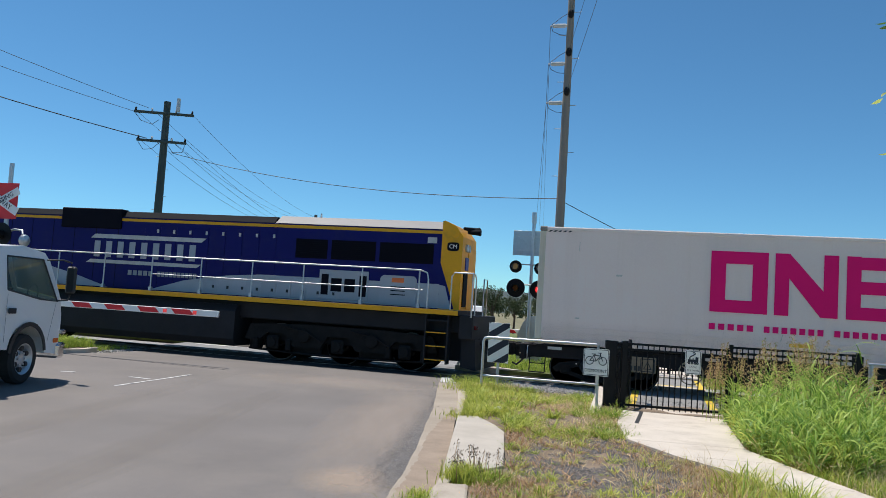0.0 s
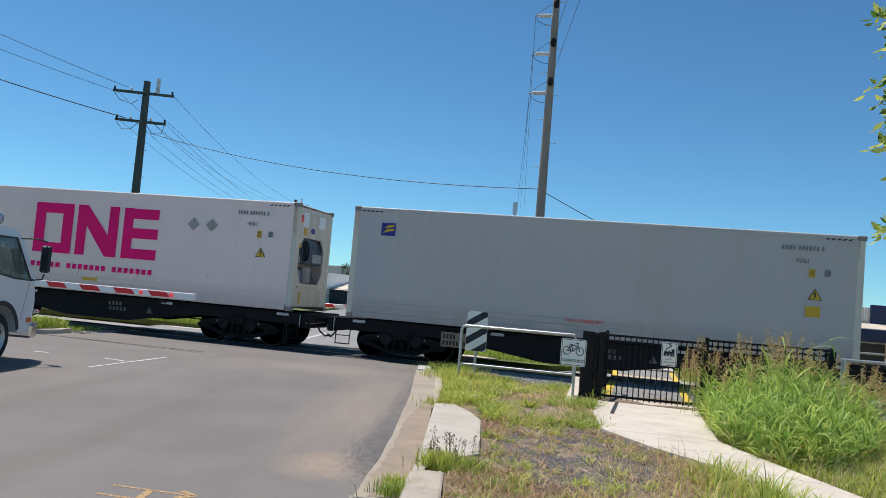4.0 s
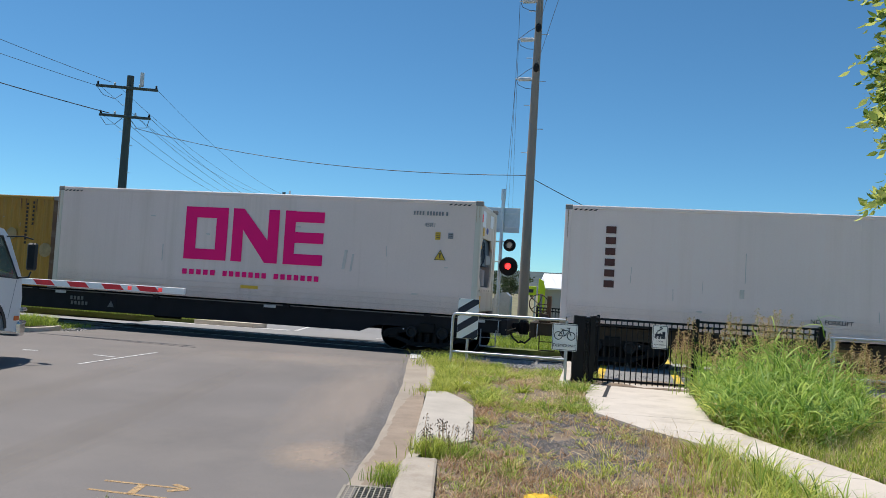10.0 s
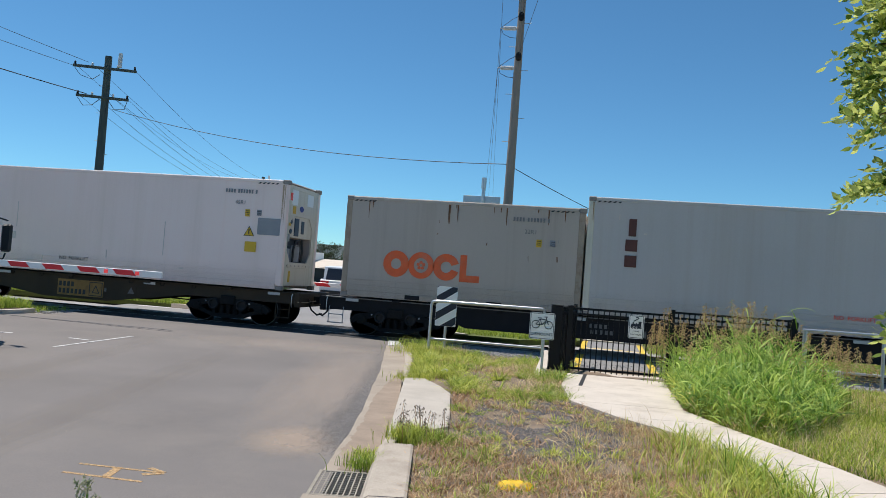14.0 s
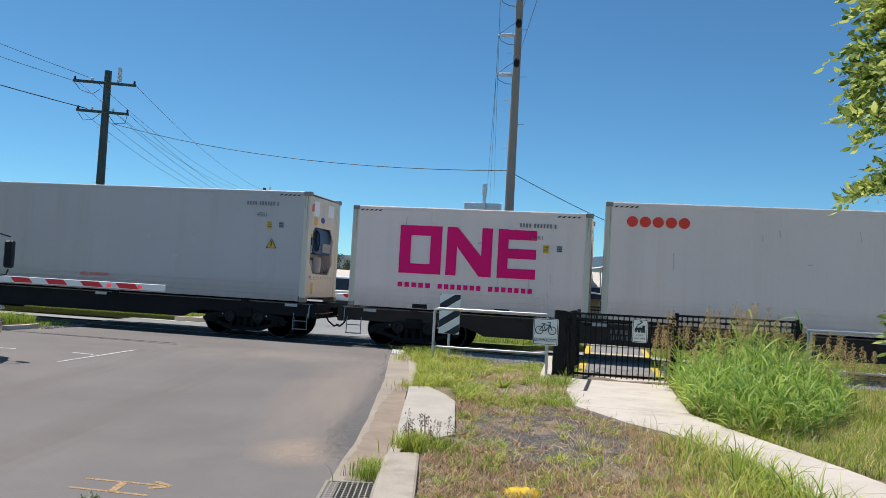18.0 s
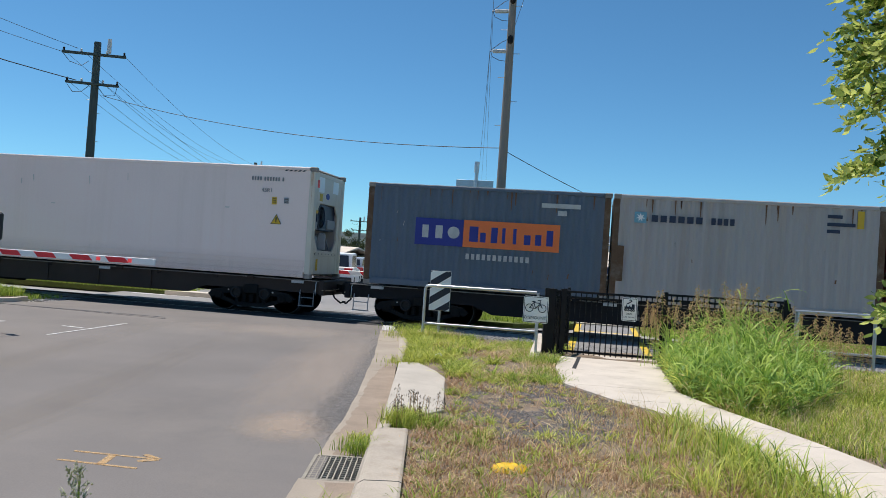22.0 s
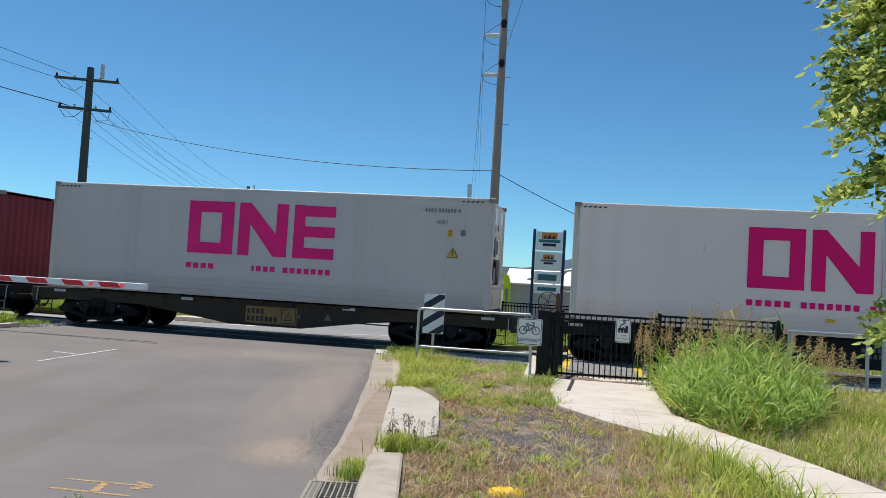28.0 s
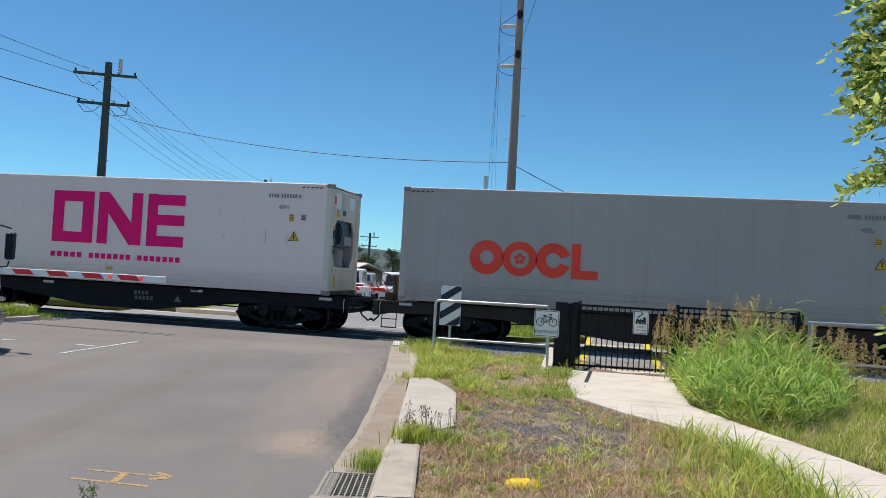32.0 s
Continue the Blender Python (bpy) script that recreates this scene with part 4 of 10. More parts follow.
def container_shell(ob, length, height, reefer, paint, post, roof, unit):
    key = (length, height, reefer)
    y1 = WIDE

    def side(sign):
        s = Shape()
        y = 0.012 if sign < 0 else y1 - 0.012
        inner = 0.06 if sign < 0 else y1 - 0.06
        x, x1, z0, z1 = 0.15, length - 0.15, 0.16, height - 0.09
        if reefer:
            n = round((x1 - x) / 1.12)
            pts = []
            for i in range(n):
                a, b = x + (x1 - x) * i / n, x + (x1 - x) * (i + 1) / n
                bow = -0.0006 * sign
                pts += [(a, y + bow * 2), (a + 0.012, y), (b - 0.012, y), (b, y + bow * 2)]
        else:
            n = round((x1 - x) / 0.278)
            d = 0.034 * (1 if sign < 0 else -1)
            pts = []
            for i in range(n):
                a = x + (x1 - x) * i / n
                k = (x1 - x) / n
                pts += [(a, y), (a + k * 0.26, y), (a + k * 0.5, y + d), (a + k * 0.76, y + d)]
            pts.append((x1, y))
        m = len(pts)
        v = [(p[0], p[1], z0) for p in pts] + [(p[0], p[1], z1) for p in pts] + [(x, inner, z0), (x1, inner, z0), (x, inner, z1), (x1, inner, z1)]
        s.add(v, [(i, i + 1, m + i + 1, m + i) for i in range(m - 1)] + [(2 * m, 2 * m + 1, 2 * m + 3, 2 * m + 2)])
        return s.mesh("side_panel", paint, False)

    body = part("side_panel", cached((key, paint.name, -1), lambda: side(-1)), paint, ob)
    part("side_panel", cached((key, paint.name, 1), lambda: side(1)), paint, ob)
    part("roof", cached((key, roof.name, "roof"), lambda: Shape().box(0.1, length - 0.1, 0.01, y1 - 0.01, height - 0.035, height - 0.008, 0.006).mesh("roof", roof)), roof, ob)
    part("floor", cached((key, "floor"), lambda: Shape().box(0.1, length - 0.1, 0.08, y1 - 0.08, 0.1, 0.16).mesh("floor", M["casting"])), None, ob)
    for y in (0.0, y1 - 0.09):
        part("top_rail", cached((key, paint.name, "top", y), lambda: Shape().box(0.17, length - 0.17, y, y + 0.09, height - 0.1, height - 0.02, 0.008).mesh("top_rail", paint)), paint, ob)
        part("bottom_rail", cached((key, paint.name, "bot", y), lambda: Shape().box(0.17, length - 0.17, y - 0.001 if y == 0 else y, y + 0.09, 0.02, 0.175, 0.01).mesh("bottom_rail", paint)), paint, ob)
    for x in (0.0, length - 0.15):
        for y in (0.0, y1 - 0.15):
            part("corner_post", cached((key, post.name, "post", x, y), lambda: Shape().box(x, x + 0.15, y, y + 0.15, 0.118, height - 0.118, 0.012).mesh("corner_post", post)), post, ob)
            for z in (0.0, height - 0.118):
                part("corner_casting", cached((key, "cast", x, y, z), lambda: Shape().box(x - 0.003, x + 0.178, y - 0.003, y + 0.162, z, z + 0.118, 0.014).mesh("corner_casting", M["casting"])), None, ob)
    # door end
    for i, y in enumerate((0.15, y1 / 2 + 0.01)):
        d = part("door", cached((key, paint.name, "door", i), lambda: Shape().box(0.03, 0.08, y, y + y1 / 2 - 0.16, 0.12, height - 0.12, 0.012).mesh("door", paint)), paint, ob, "ribbed container door")
        for k in (0.25, 0.75):
            yy = y + (y1 / 2 - 0.16) * k
            part("lock_bar", cached((key, "bar", i, k), lambda: Shape().cyl((0.005, yy, 0.1), (0.005, yy, height - 0.1), 0.018, n=8).box(-0.02, 0.03, yy - 0.03, yy + 0.03, height * 0.33, height * 0.33 + 0.05).box(-0.02, 0.03, yy - 0.03, yy + 0.03, height * 0.7, height * 0.7 + 0.05).box(-0.02, 0.03, yy - 0.05, yy + 0.05, 0.16, 0.22).mesh("lock_bar", M["galv"])), None, d, "galvanised lock bar")
        for k in range(4):
            zz, yy = 0.4 + k * (height - 0.75) / 3, (0.13 if i == 0 else y1 - 0.16)
            part("hinge", cached((key, "hinge", i, k), lambda: Shape().box(-0.004, 0.05, yy, yy + 0.06, zz, zz + 0.09, 0.006).mesh("hinge", M["casting"])), None, d)
    # machine end or plain end
    L = length
    if not reefer:
        def plain():
            s, n = Shape(), 8
            pts = []
            for i in range(n):
                a, k = 0.15 + (y1 - 0.3) * i / n, (y1 - 0.3) / n
                pts += [(L - 0.02, a), (L - 0.02, a + k * 0.3), (L - 0.055, a + k * 0.5), (L - 0.055, a + k * 0.8)]
            pts.append((L - 0.02, y1 - 0.15))
            m = len(pts)
            s.add([(p[0], p[1], 0.12) for p in pts] + [(p[0], p[1], height - 0.1) for p in pts], [(i, i + 1, m + i + 1, m + i) for i in range(m - 1)])
            return s.mesh("end_panel", paint, False)
        part("end_panel", cached((key, paint.name, "end"), plain), paint, ob)
        return body
    zt, y0, ye = height, 0.28, y1 - 0.42

    e = part("machine_end", cached((key, "mend"), lambda: Shape().box(L - 0.07, L - 0.02, y0, ye, 0.12, 0.75, 0.008).mesh("machine_end", M["box_cream"])), None, ob, "cream refrigeration end")
    for k, q in enumerate(((0.15, y0, 0.12, zt - 0.1), (ye, y1 - 0.15, 0.12, zt - 0.1), (y0, ye, 2.0, zt - 0.1))):
        part("end_panel", cached((key, "endp", k), lambda: Shape().box(L - 0.07, L - 0.02, *q, 0.008).mesh("end_panel", M["box_cream"])), None, e)
    for k, q in enumerate(((0.15, 0.22, 0.12, zt - 0.1), (y1 - 0.22, y1 - 0.15, 0.12, zt - 0.1), (0.22, y1 - 0.22, zt - 0.2, zt - 0.1), (0.4, y1 - 0.4, 0.6, 0.72))):
        part("end_rib", cached((key, "endr", k), lambda: Shape().box(L - 0.03, L - 0.005, *q, 0.006).mesh("end_rib", M["box_cream"])), None, e)
    part("machine_recess", cached((key, "rec"), lambda: Shape().box(L - 0.5, L - 0.42, y0 - 0.03, ye + 0.03, 0.7, 2.05).box(L - 0.42, L - 0.07, y0 - 0.03, y0, 0.7, 2.05).box(L - 0.42, L - 0.07, ye, ye + 0.03, 0.7, 2.05).box(L - 0.42, L - 0.07, y0, ye, 0.7, 0.75).mesh("machine_recess", M["box_grey"])), None, e)
    for k, (yy, zz, ey, ez) in enumerate(((y0, 0.75, 1, 1), (ye, 0.75, -1, 1), (y0, 2.0, 1, -1), (ye, 2.0, -1, -1))):
        part("corner_gusset", cached((key, "gus", k), lambda: Shape().prism([(yy, zz), (yy + 0.26 * ey, zz), (yy, zz + 0.3 * ez)], L - 0.06, L - 0.02, "x").mesh("corner_gusset", M["box_cream"])), None, e)
    for k in range(7):
        part("end_bolt", cached((key, "bolt", k), lambda: Shape().cyl((L - 0.02, y0 + 0.05 + k * (ye - y0 - 0.1) / 6, 0.66), (L - 0.002, y0 + 0.05 + k * (ye - y0 - 0.1) / 6, 0.66), 0.022, n=8).mesh("end_bolt", M["casting"])), None, e)
    part("maker_badge", cached((key, "badge"), lambda: Shape().prism([(y1 * 0.45 + 0.14 * math.cos(t), 2.22 + 0.08 * math.sin(t)) for t in np.linspace(0, 2 * math.pi, 16, endpoint=False)], L - 0.02, L - 0.012, "x").mesh("maker_badge", M["po_blue"])), None, e, "small blue oval badge")
    fm = M["fan_blue"] if unit == "blue" else M["fan_dark"]
    if unit == "white":
        part("control_cabinet", cached((key, "cab"), lambda: Shape().box(L - 0.4, L - 0.05, y0, ye, 1.42, 2.0, 0.01).mesh("control_cabinet", M["box_cream"])), None, e)
        part("control_display", cached((key, "dis"), lambda: Shape().box(L - 0.05, L - 0.03, y0 + 0.45, y0 + 0.75, 1.47, 1.95, 0.006).box(L - 0.05, L - 0.035, y0 + 0.95, y0 + 1.15, 1.55, 1.9, 0.006).mesh("control_display", M["fan_dark"])), None, e)
        # A dark sheet paints the shade at the back of the bay.
        part("machine_backing", cached((key, "dkb"), lambda: Shape().box(L - 0.42, L - 0.4, y0 + 0.01, ye - 0.01, 0.76, 1.41).mesh("machine_backing", M["fan_dark"])), None, e, "dark sheet that paints the shade behind the machinery")
        part("hose_run", cached((key, "hos"), lambda: Shape().tube([(L - 0.1, y0 + 0.62, 0.77), (L - 0.08, y0 + 0.6, 1.1), (L - 0.1, y0 + 0.75, 1.34), (L - 0.14, y0 + 1.1, 1.38)], 0.03, 8).tube([(L - 0.1, y0 + 1.2, 0.77), (L - 0.08, y0 + 1.25, 1.05), (L - 0.1, y0 + 1.2, 1.38)], 0.035, 8).mesh("hose_run", M["seal"])), None, e, "black refrigerant hoses")
        for k, z in enumerate((1.58, 1.84)):
            part("dial", cached((key, "dial", k), lambda: Shape().cyl((L - 0.06, y0 + 0.2, z), (L - 0.03, y0 + 0.2, z), 0.07, n=14).mesh("dial", M["fan_dark"])), None, e, "round dark dial")
    else:
        def fan():
            s = Shape()
            s.prism([(y0 + 0.02, 1.3), (y0 + 0.9, 1.3), (y0 + 0.9, 1.98), (y0 + 0.2, 1.98), (y0 + 0.02, 1.85)], L - 0.38, L - 0.06, "x")
            s.wheel((L - 0.06, y0 + 0.46, 1.64), [(0.0, 0.34), (0.025, 0.34), (0.025, 0.29), (0.0, 0.29)], "x", 24)
            for r in (0.2, 0.1):
                s.wheel((L - 0.055, y0 + 0.46, 1.64), [(0.0, r + 0.012), (0.012, r + 0.012), (0.012, r - 0.012), (0.0, r - 0.012)], "x", 20)
            s.prism([(y0 + 0.96, 1.3), (ye - 0.02, 1.3), (ye - 0.02, 1.82), (ye - 0.16, 1.98), (y0 + 0.96, 1.98)], L - 0.38, L - 0.1, "x")
            return s.mesh("condenser_fan", fm)
        part("condenser_fan", cached((key, fm.name), fan), None, e, "dark condenser fan housing")
        part("control_box", cached((key, "cb"), lambda: Shape().box(L - 0.1, L - 0.05, y0 + 1.02, ye - 0.08, 1.35, 1.6, 0.01).mesh("control_box", M["ink_grey"])), None, e)
    part("compressor", cached((key, "comp"), lambda: Shape().cyl((L - 0.25, y0 + 0.9, 0.78), (L - 0.25, y0 + 0.9, 1.2), 0.2, n=16).box(L - 0.38, L - 0.1, y0 + 0.03, y0 + 0.4, 0.78, 1.12, 0.02).tube([(L - 0.15, y0 + 0.5, 0.8), (L - 0.12, y0 + 0.55, 1.2), (L - 0.2, y0 + 1.2, 1.24), (L - 0.2, ye - 0.1, 0.8)], 0.02).mesh("compressor", M["ink_grey"])), None, e)
    for k, (ya, yb, za, zb, mt, lb) in enumerate(((y0 + 0.1, y0 + 0.5, zt - 0.6, zt - 0.2, "sign_white", ""), (y1 - 0.95, y1 - 0.5, zt - 0.55, zt - 0.22, "sign_white", ""), (y0 + 0.2, y0 + 0.4, 2.06, 2.26, "sticker_yellow", "yellow warning label"), (y0 + 0.2, y0 + 0.32, 0.22, 0.52, "sticker_yellow", "yellow warning label"), (0.26, 0.4, zt - 0.5, zt - 0.3, "red_vinyl", "red-edged label"), (0.24, 0.38, 1.3, 1.5, "ink_grey", ""), (0.26, 0.4, 1.72, 1.8, "sticker_yellow", "small yellow label"))):
        part("label_plate", cached((key, "lab", k), lambda: Shape().box(L - 0.02, L - 0.011, ya, yb, za, zb).mesh("label_plate", M[mt])), None, e, lb)
    return body


def std_marks(ob, length, height, code="45R1", fork=None, ink="ink", tri=True):
    """Number bars, size code, small plates and the warning triangle that every container carries."""
    L = length
    for x, n in ((L - 1.75, 4), (L - 1.4, 6), (L - 0.9, 1)):
        bars("stencil_number", [rect(x + i * 0.077, x + i * 0.077 + 0.044, height - 0.41, height - 0.31) for i in range(n)], M["ink_soft"], ob)
    words("size_code", code, 0.15, M["ink_soft"], ob, L - 1.3, -0.004, height - 0.66)
    part("data_plate", cached(("plate", L, height), lambda: flat(rect(L - 0.82, L - 0.69, height - 0.98, height - 0.83)).mesh("data_plate", M["ink_grey"])), None, ob)
    part("caution_plate", cached(("plate2", L, height), lambda: flat(rect(L - 1.15, L - 1.02, height - 1.02, height - 0.83)).mesh("caution_plate", M["sticker_yellow"])), None, ob, "small yellow caution plate")
    for k in range(3):
        for nm, xa, xb in (("plate_line", L - 1.135, L - 1.035), ("plate_line", L - 0.805, L - 0.705)):
            part(nm, cached((nm, L, height, k, xa), lambda: Shape().prism(rect(xa, xb, height - 0.88 - k * 0.045, height - 0.865 - k * 0.045), -0.009, -0.006).mesh(nm, M["ink"])), None, ob)
    if tri:
        x, z = L - 1.0, height - 1.4
        p = part("warning_triangle", cached(("tri", L, height), lambda: flat([(x - 0.15, z - 0.13), (x + 0.15, z - 0.13), (x, z + 0.13)]).mesh("warning_triangle", M["ink"])), None, ob)
        part("triangle_bolt", cached(("tri3", L, height), lambda: Shape().prism([(x - 0.012, z - 0.085), (x + 0.012, z - 0.085), (x + 0.018, z + 0.05), (x - 0.018, z + 0.05)], -0.012, -0.009).mesh("triangle_bolt", M["ink"])), None, p)
        part("triangle_face", cached(("tri2", L, height), lambda: Shape().prism([(x - 0.125, z - 0.117), (x + 0.125, z - 0.117), (x, z + 0.1)], -0.009, -0.006).mesh("triangle_face", M["sticker_yellow"])), None, p, "yellow triangle face")
    if fork:
        words("warning_text", "NO", 0.14, M[fork], ob, 5.75, -0.004, 0.42)
        words("warning_text", "FORKLIFT", 0.14, M[fork], ob, 6.24, -0.004, 0.42)


def ring_word_one(ob, s, x, z, w, h, material, small=True):
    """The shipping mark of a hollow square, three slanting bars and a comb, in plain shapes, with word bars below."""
    a = w / 4.05
    q = Shape()
    t = 0.34 * a * 1.0
    q.prism(rect(x, x + 1.27 * a, z, z + t * 0.86), -0.006, 0)
    q.prism(rect(x, x + 1.27 * a, z + h - t * 0.86, z + h), -0.006, 0)
    q.prism(rect(x, x + t, z + t * 0.86, z + h - t * 0.86), -0.006, 0)
    q.prism(rect(x + 1.27 * a - t, x + 1.27 * a, z + t * 0.86, z + h - t * 0.86), -0.006, 0)
    part("logo_shape", q, material, ob, "hollow magenta square")
    n0 = x + 1.42 * a
    n1 = n0 + 1.35 * a
    part("logo_shape", flat(rect(n0, n0 + 0.31 * a, z, z + h)), material, ob)
    part("logo_shape", flat([(n0 + 0.31 * a, z + h), (n1 - 0.31 * a, z + 0.42 * h), (n1 - 0.31 * a, z), (n1 - 0.36 * a, z), (n0 + 0.31 * a, z + 0.6 * h)]), material, ob)
    part("logo_shape", flat(rect(n1 - 0.31 * a, n1, z, z + h)), material, ob)
    e0, e1 = n1 + 0.17 * a, x + w
    part("logo_shape", flat(rect(e0, e0 + 0.3 * a, z, z + h)), material, ob)
    for k in (0.0, 0.405, 0.79):
        part("logo_shape", flat(rect(e0 + 0.3 * a, e1, z + k * h, z + (k + 0.2) * h)), material, ob)
    zz = z - 0.24 * h
    bars("word_bar", [r for w0, w1, n in ((0, 0.26, 5), (0.3, 0.63, 7), (0.67, 1.0, 7)) for r in letterbars(x + w0 * w, x + w1 * w, zz - 0.05 * h, zz + 0.05 * h, n, 0.66)], material, ob, "small magenta bar")


def container(u, length, height, name_label, paint, post=None, roof=None, reefer=True, unit="dark", group="containers on the train"):
    ob = thing("shipping_container", name_label, "container", group)
    container_shell(ob, length, height, reefer, M[paint], M[post or paint], M[roof or ("roof_white" if reefer else paint)], unit)
    if reefer:
        bars("hazard_bar", [rect(x + i * 0.12, x + i * 0.12 + 0.06, height - 0.135, height - 0.098, 0.05) for x in (0.2, length - 0.85) for i in range(5)], M["ink"], ob)
    if reefer:
        for z in (0.3, 0.44):
            part("lower_swage", cached(("swage", length, z, paint), lambda: Shape().box(0.16, length - 0.16, -0.001, 0.014, z, z + 0.016, 0.004).mesh("lower_swage", M[paint])), None, ob)
        g = part("grime_film", cached(("grime", length), lambda: Shape().face([(0.16, -0.0035, 0.03), (length - 0.16, -0.0035, 0.03), (length - 0.16, -0.0035, 0.64), (0.16, -0.0035, 0.64)]).mesh("grime_film", M["grime"])), None, ob, "brown grime along the lower rail")
        g.visible_shadow = False
    r = random.Random(int(u * 10))
    if not reefer or paint == "box_oocl":
        for _ in range(12):
            x, top = r.uniform(0.3, length - 0.3), height - 0.1
            w, h = r.uniform(0.006, 0.022), r.uniform(0.08, 0.5)
            part("rust_run", Shape().prism([(x - w, top), (x + w, top), (x + w * 0.3, top - h), (x - w * 0.4, top - h * 0.85)], -0.003, 0.002), M["rust_bleed"], ob)
        for _ in range(9):
            x, z = r.uniform(0.3, length - 0.4), r.uniform(0.25, height - 0.5)
            w, h = r.uniform(0.01, 0.035), r.uniform(0.02, 0.14)
            part("scrape", Shape().prism(rect(x, x + w, z, z + h, r.uniform(-0.02, 0.03)), -0.003, 0.004), M["scuff_dark"] if r.random() < 0.5 else M["rust_bleed"], ob)
    if paint in ("box_white", "box_pale", "box_stained", "box_greyed"):
        for _ in range(7):
            x, z = r.uniform(0.5, length - 0.6), r.uniform(0.3, height - 0.5)
            w, h = (r.uniform(0.008, 0.02), r.uniform(0.12, 0.4)) if r.random() < 0.7 else (r.uniform(0.08, 0.2), r.uniform(0.02, 0.05))
            part("scuff_mark", Shape().prism(rect(x, x + w, z, z + h, r.uniform(-0.03, 0.05)), -0.002, 0.012), M["scuff"], ob)
        for _ in range(4):
            x = length - r.uniform(0.03, 0.14) if r.random() < 0.6 else r.uniform(0.03, 0.14)
            z, h = height - 0.13, r.uniform(0.3, 1.1)
            w = r.uniform(0.006, 0.016)
            part("rust_run", Shape().prism([(x - w, z), (x + w, z), (x + w * 0.4, z - h), (x - w * 0.3, z - h * 0.9)], -0.003, 0.003), M["rust_run"], ob)
    if length == W20:
        for x in (1.7, 3.78):
            # No opening is cut; a dark block paints the pocket's shade.
            part("fork_pocket", cached(("pocket", x), lambda: Shape().box(x, x + 0.38, -0.004, 0.05, 0.035, 0.145).mesh("fork_pocket", M["wagon_black"])), None, ob, "dark block for the shade in a fork pocket")
    ROLLING.append((ob, u, 0.0, DECK))
    return ob


ROLLING, SPINNING = [], []

c = container(-2.50, W40, HC, "white refrigerated container with a magenta shipping mark", "box_white", "box_cream")
ring_word_one(c, 0, 4.05, 1.04, 4.0, 1.42, M["magenta"])
std_marks(c, W40, HC)
for dx in (0.0, 0.55):
    part("placard_scar", flat([(8.95 + dx, 2.13), (9.13 + dx, 2.31), (9.31 + dx, 2.13), (9.13 + dx, 1.95)]), M["scuff_dark"], c, "grey diamond left by a placard")
part("orange_label", flat(rect(5.8, 6.3, 0.34, 0.42)), M["sticker_yellow"], c)
c = container(11.25, W40, HC, "pale grey-white refrigerated container with a small navy and yellow badge", "box_pale", "box_cream")
b = part("badge", flat(rect(0.77, 1.15, 2.17, 2.5)), M["po_blue"], c, "square navy badge")
part("badge_stripe", Shape().prism([(0.8, 2.22), (0.92, 2.34), (1.12, 2.36), (1.1, 2.3), (0.95, 2.28)], -0.009, -0.006).prism([(0.84, 2.36), (0.96, 2.44), (1.13, 2.46), (1.1, 2.4), (0.98, 2.38)], -0.009, -0.006), M["sticker_yellow"], b)
std_marks(c, W40, HC, fork="red_vinyl")
part("notice", flat(rect(11.0, 11.32, 0.98, 1.22)), M["sticker_yellow"], c, "yellow warning notice")
c = container(24.61, W20, STD, "mustard yellow container with navy markings and rusty posts", "box_yellow", "box_rust", reefer=False)
part("mark_block", flat(rect(2.58, 2.86, 1.24, 1.9), [(2.86, 1.86), (2.86, 1.6), (3.1, 1.7), (3.1, 1.9)], rect(3.1, 3.3, 1.24, 1.9), [(3.3, 1.86), (3.3, 1.6), (3.5, 1.72), (3.56, 1.9)], rect(3.48, 3.66, 1.24, 1.82), rect(2.44, 3.82, 1.13, 1.2)), M["navy"], c, "navy arched mark")
part("mark_ring", Shape().ring(2.84, 0.96, 0.2, 0.1, -0.006, 0, 20).ring(3.38, 0.96, 0.2, 0.1, -0.006, 0, 20, 0.7, 4.9), M["navy"], c)
bars("word_bar", [*[rect(0.84, 0.96, 0.47 + i * 0.137, 0.47 + i * 0.137 + 0.09) for i in range(13)], *[rect(1.03, 1.14, 0.62 + i * 0.15, 0.62 + i * 0.15 + 0.09) for i in range(11)]], M["navy"], c, "two upright columns of navy bars")
bars("word_bar", [*[rect(5.03, 5.1, 1.2 + i * 0.11, 1.27 + i * 0.11) for i in range(11)], *[rect(5.24, 5.3, 1.75 + i * 0.12, 1.82 + i * 0.12) for i in range(6)]], M["wagon_brown"], c)
part("faded_spot", flat(disc(4.6, 1.48, 0.17)), M["worn_spot"], c, "round grey worn spot")
part("faded_spot", flat(disc(5.75, 1.05, 0.2)), M["worn_spot"], c, "round grey worn spot")
c = container(30.66, W40, HC, "stained white refrigerated container with a magenta shipping mark", "box_stained", "box_cream")
ring_word_one(c, 0, 4.05, 1.04, 4.0, 1.42, M["magenta"])
std_marks(c, W40, HC)
part("orange_label", flat(rect(5.8, 6.3, 0.34, 0.42)), M["sticker_yellow"], c)
bars("scrape", [rect(8.6, 8.68, 1.0, 1.5, 0.06), rect(8.82, 8.87, 0.95, 1.4, 0.05), rect(3.4, 3.43, 0.95, 1.4)], M["scuff"], c, "grey scrape marks")
c = container(44.92, W40, HC, "white refrigerated container with upright maroon lettering bars", "box_white", "box_white", unit="white")
bars("word_bar", [*[rect(1.0, 1.24, 0.93 + i * 0.26, 0.93 + i * 0.26 + 0.17) for i in range(6)]], M["ink_brown"], c, "upright column of maroon bars")
std_marks(c, W40, HC, fork="ink")
part("grey_patch", flat(rect(11.42, 12.05, 1.42, 1.86)), M["ink_grey"], c, "grey repair patch")
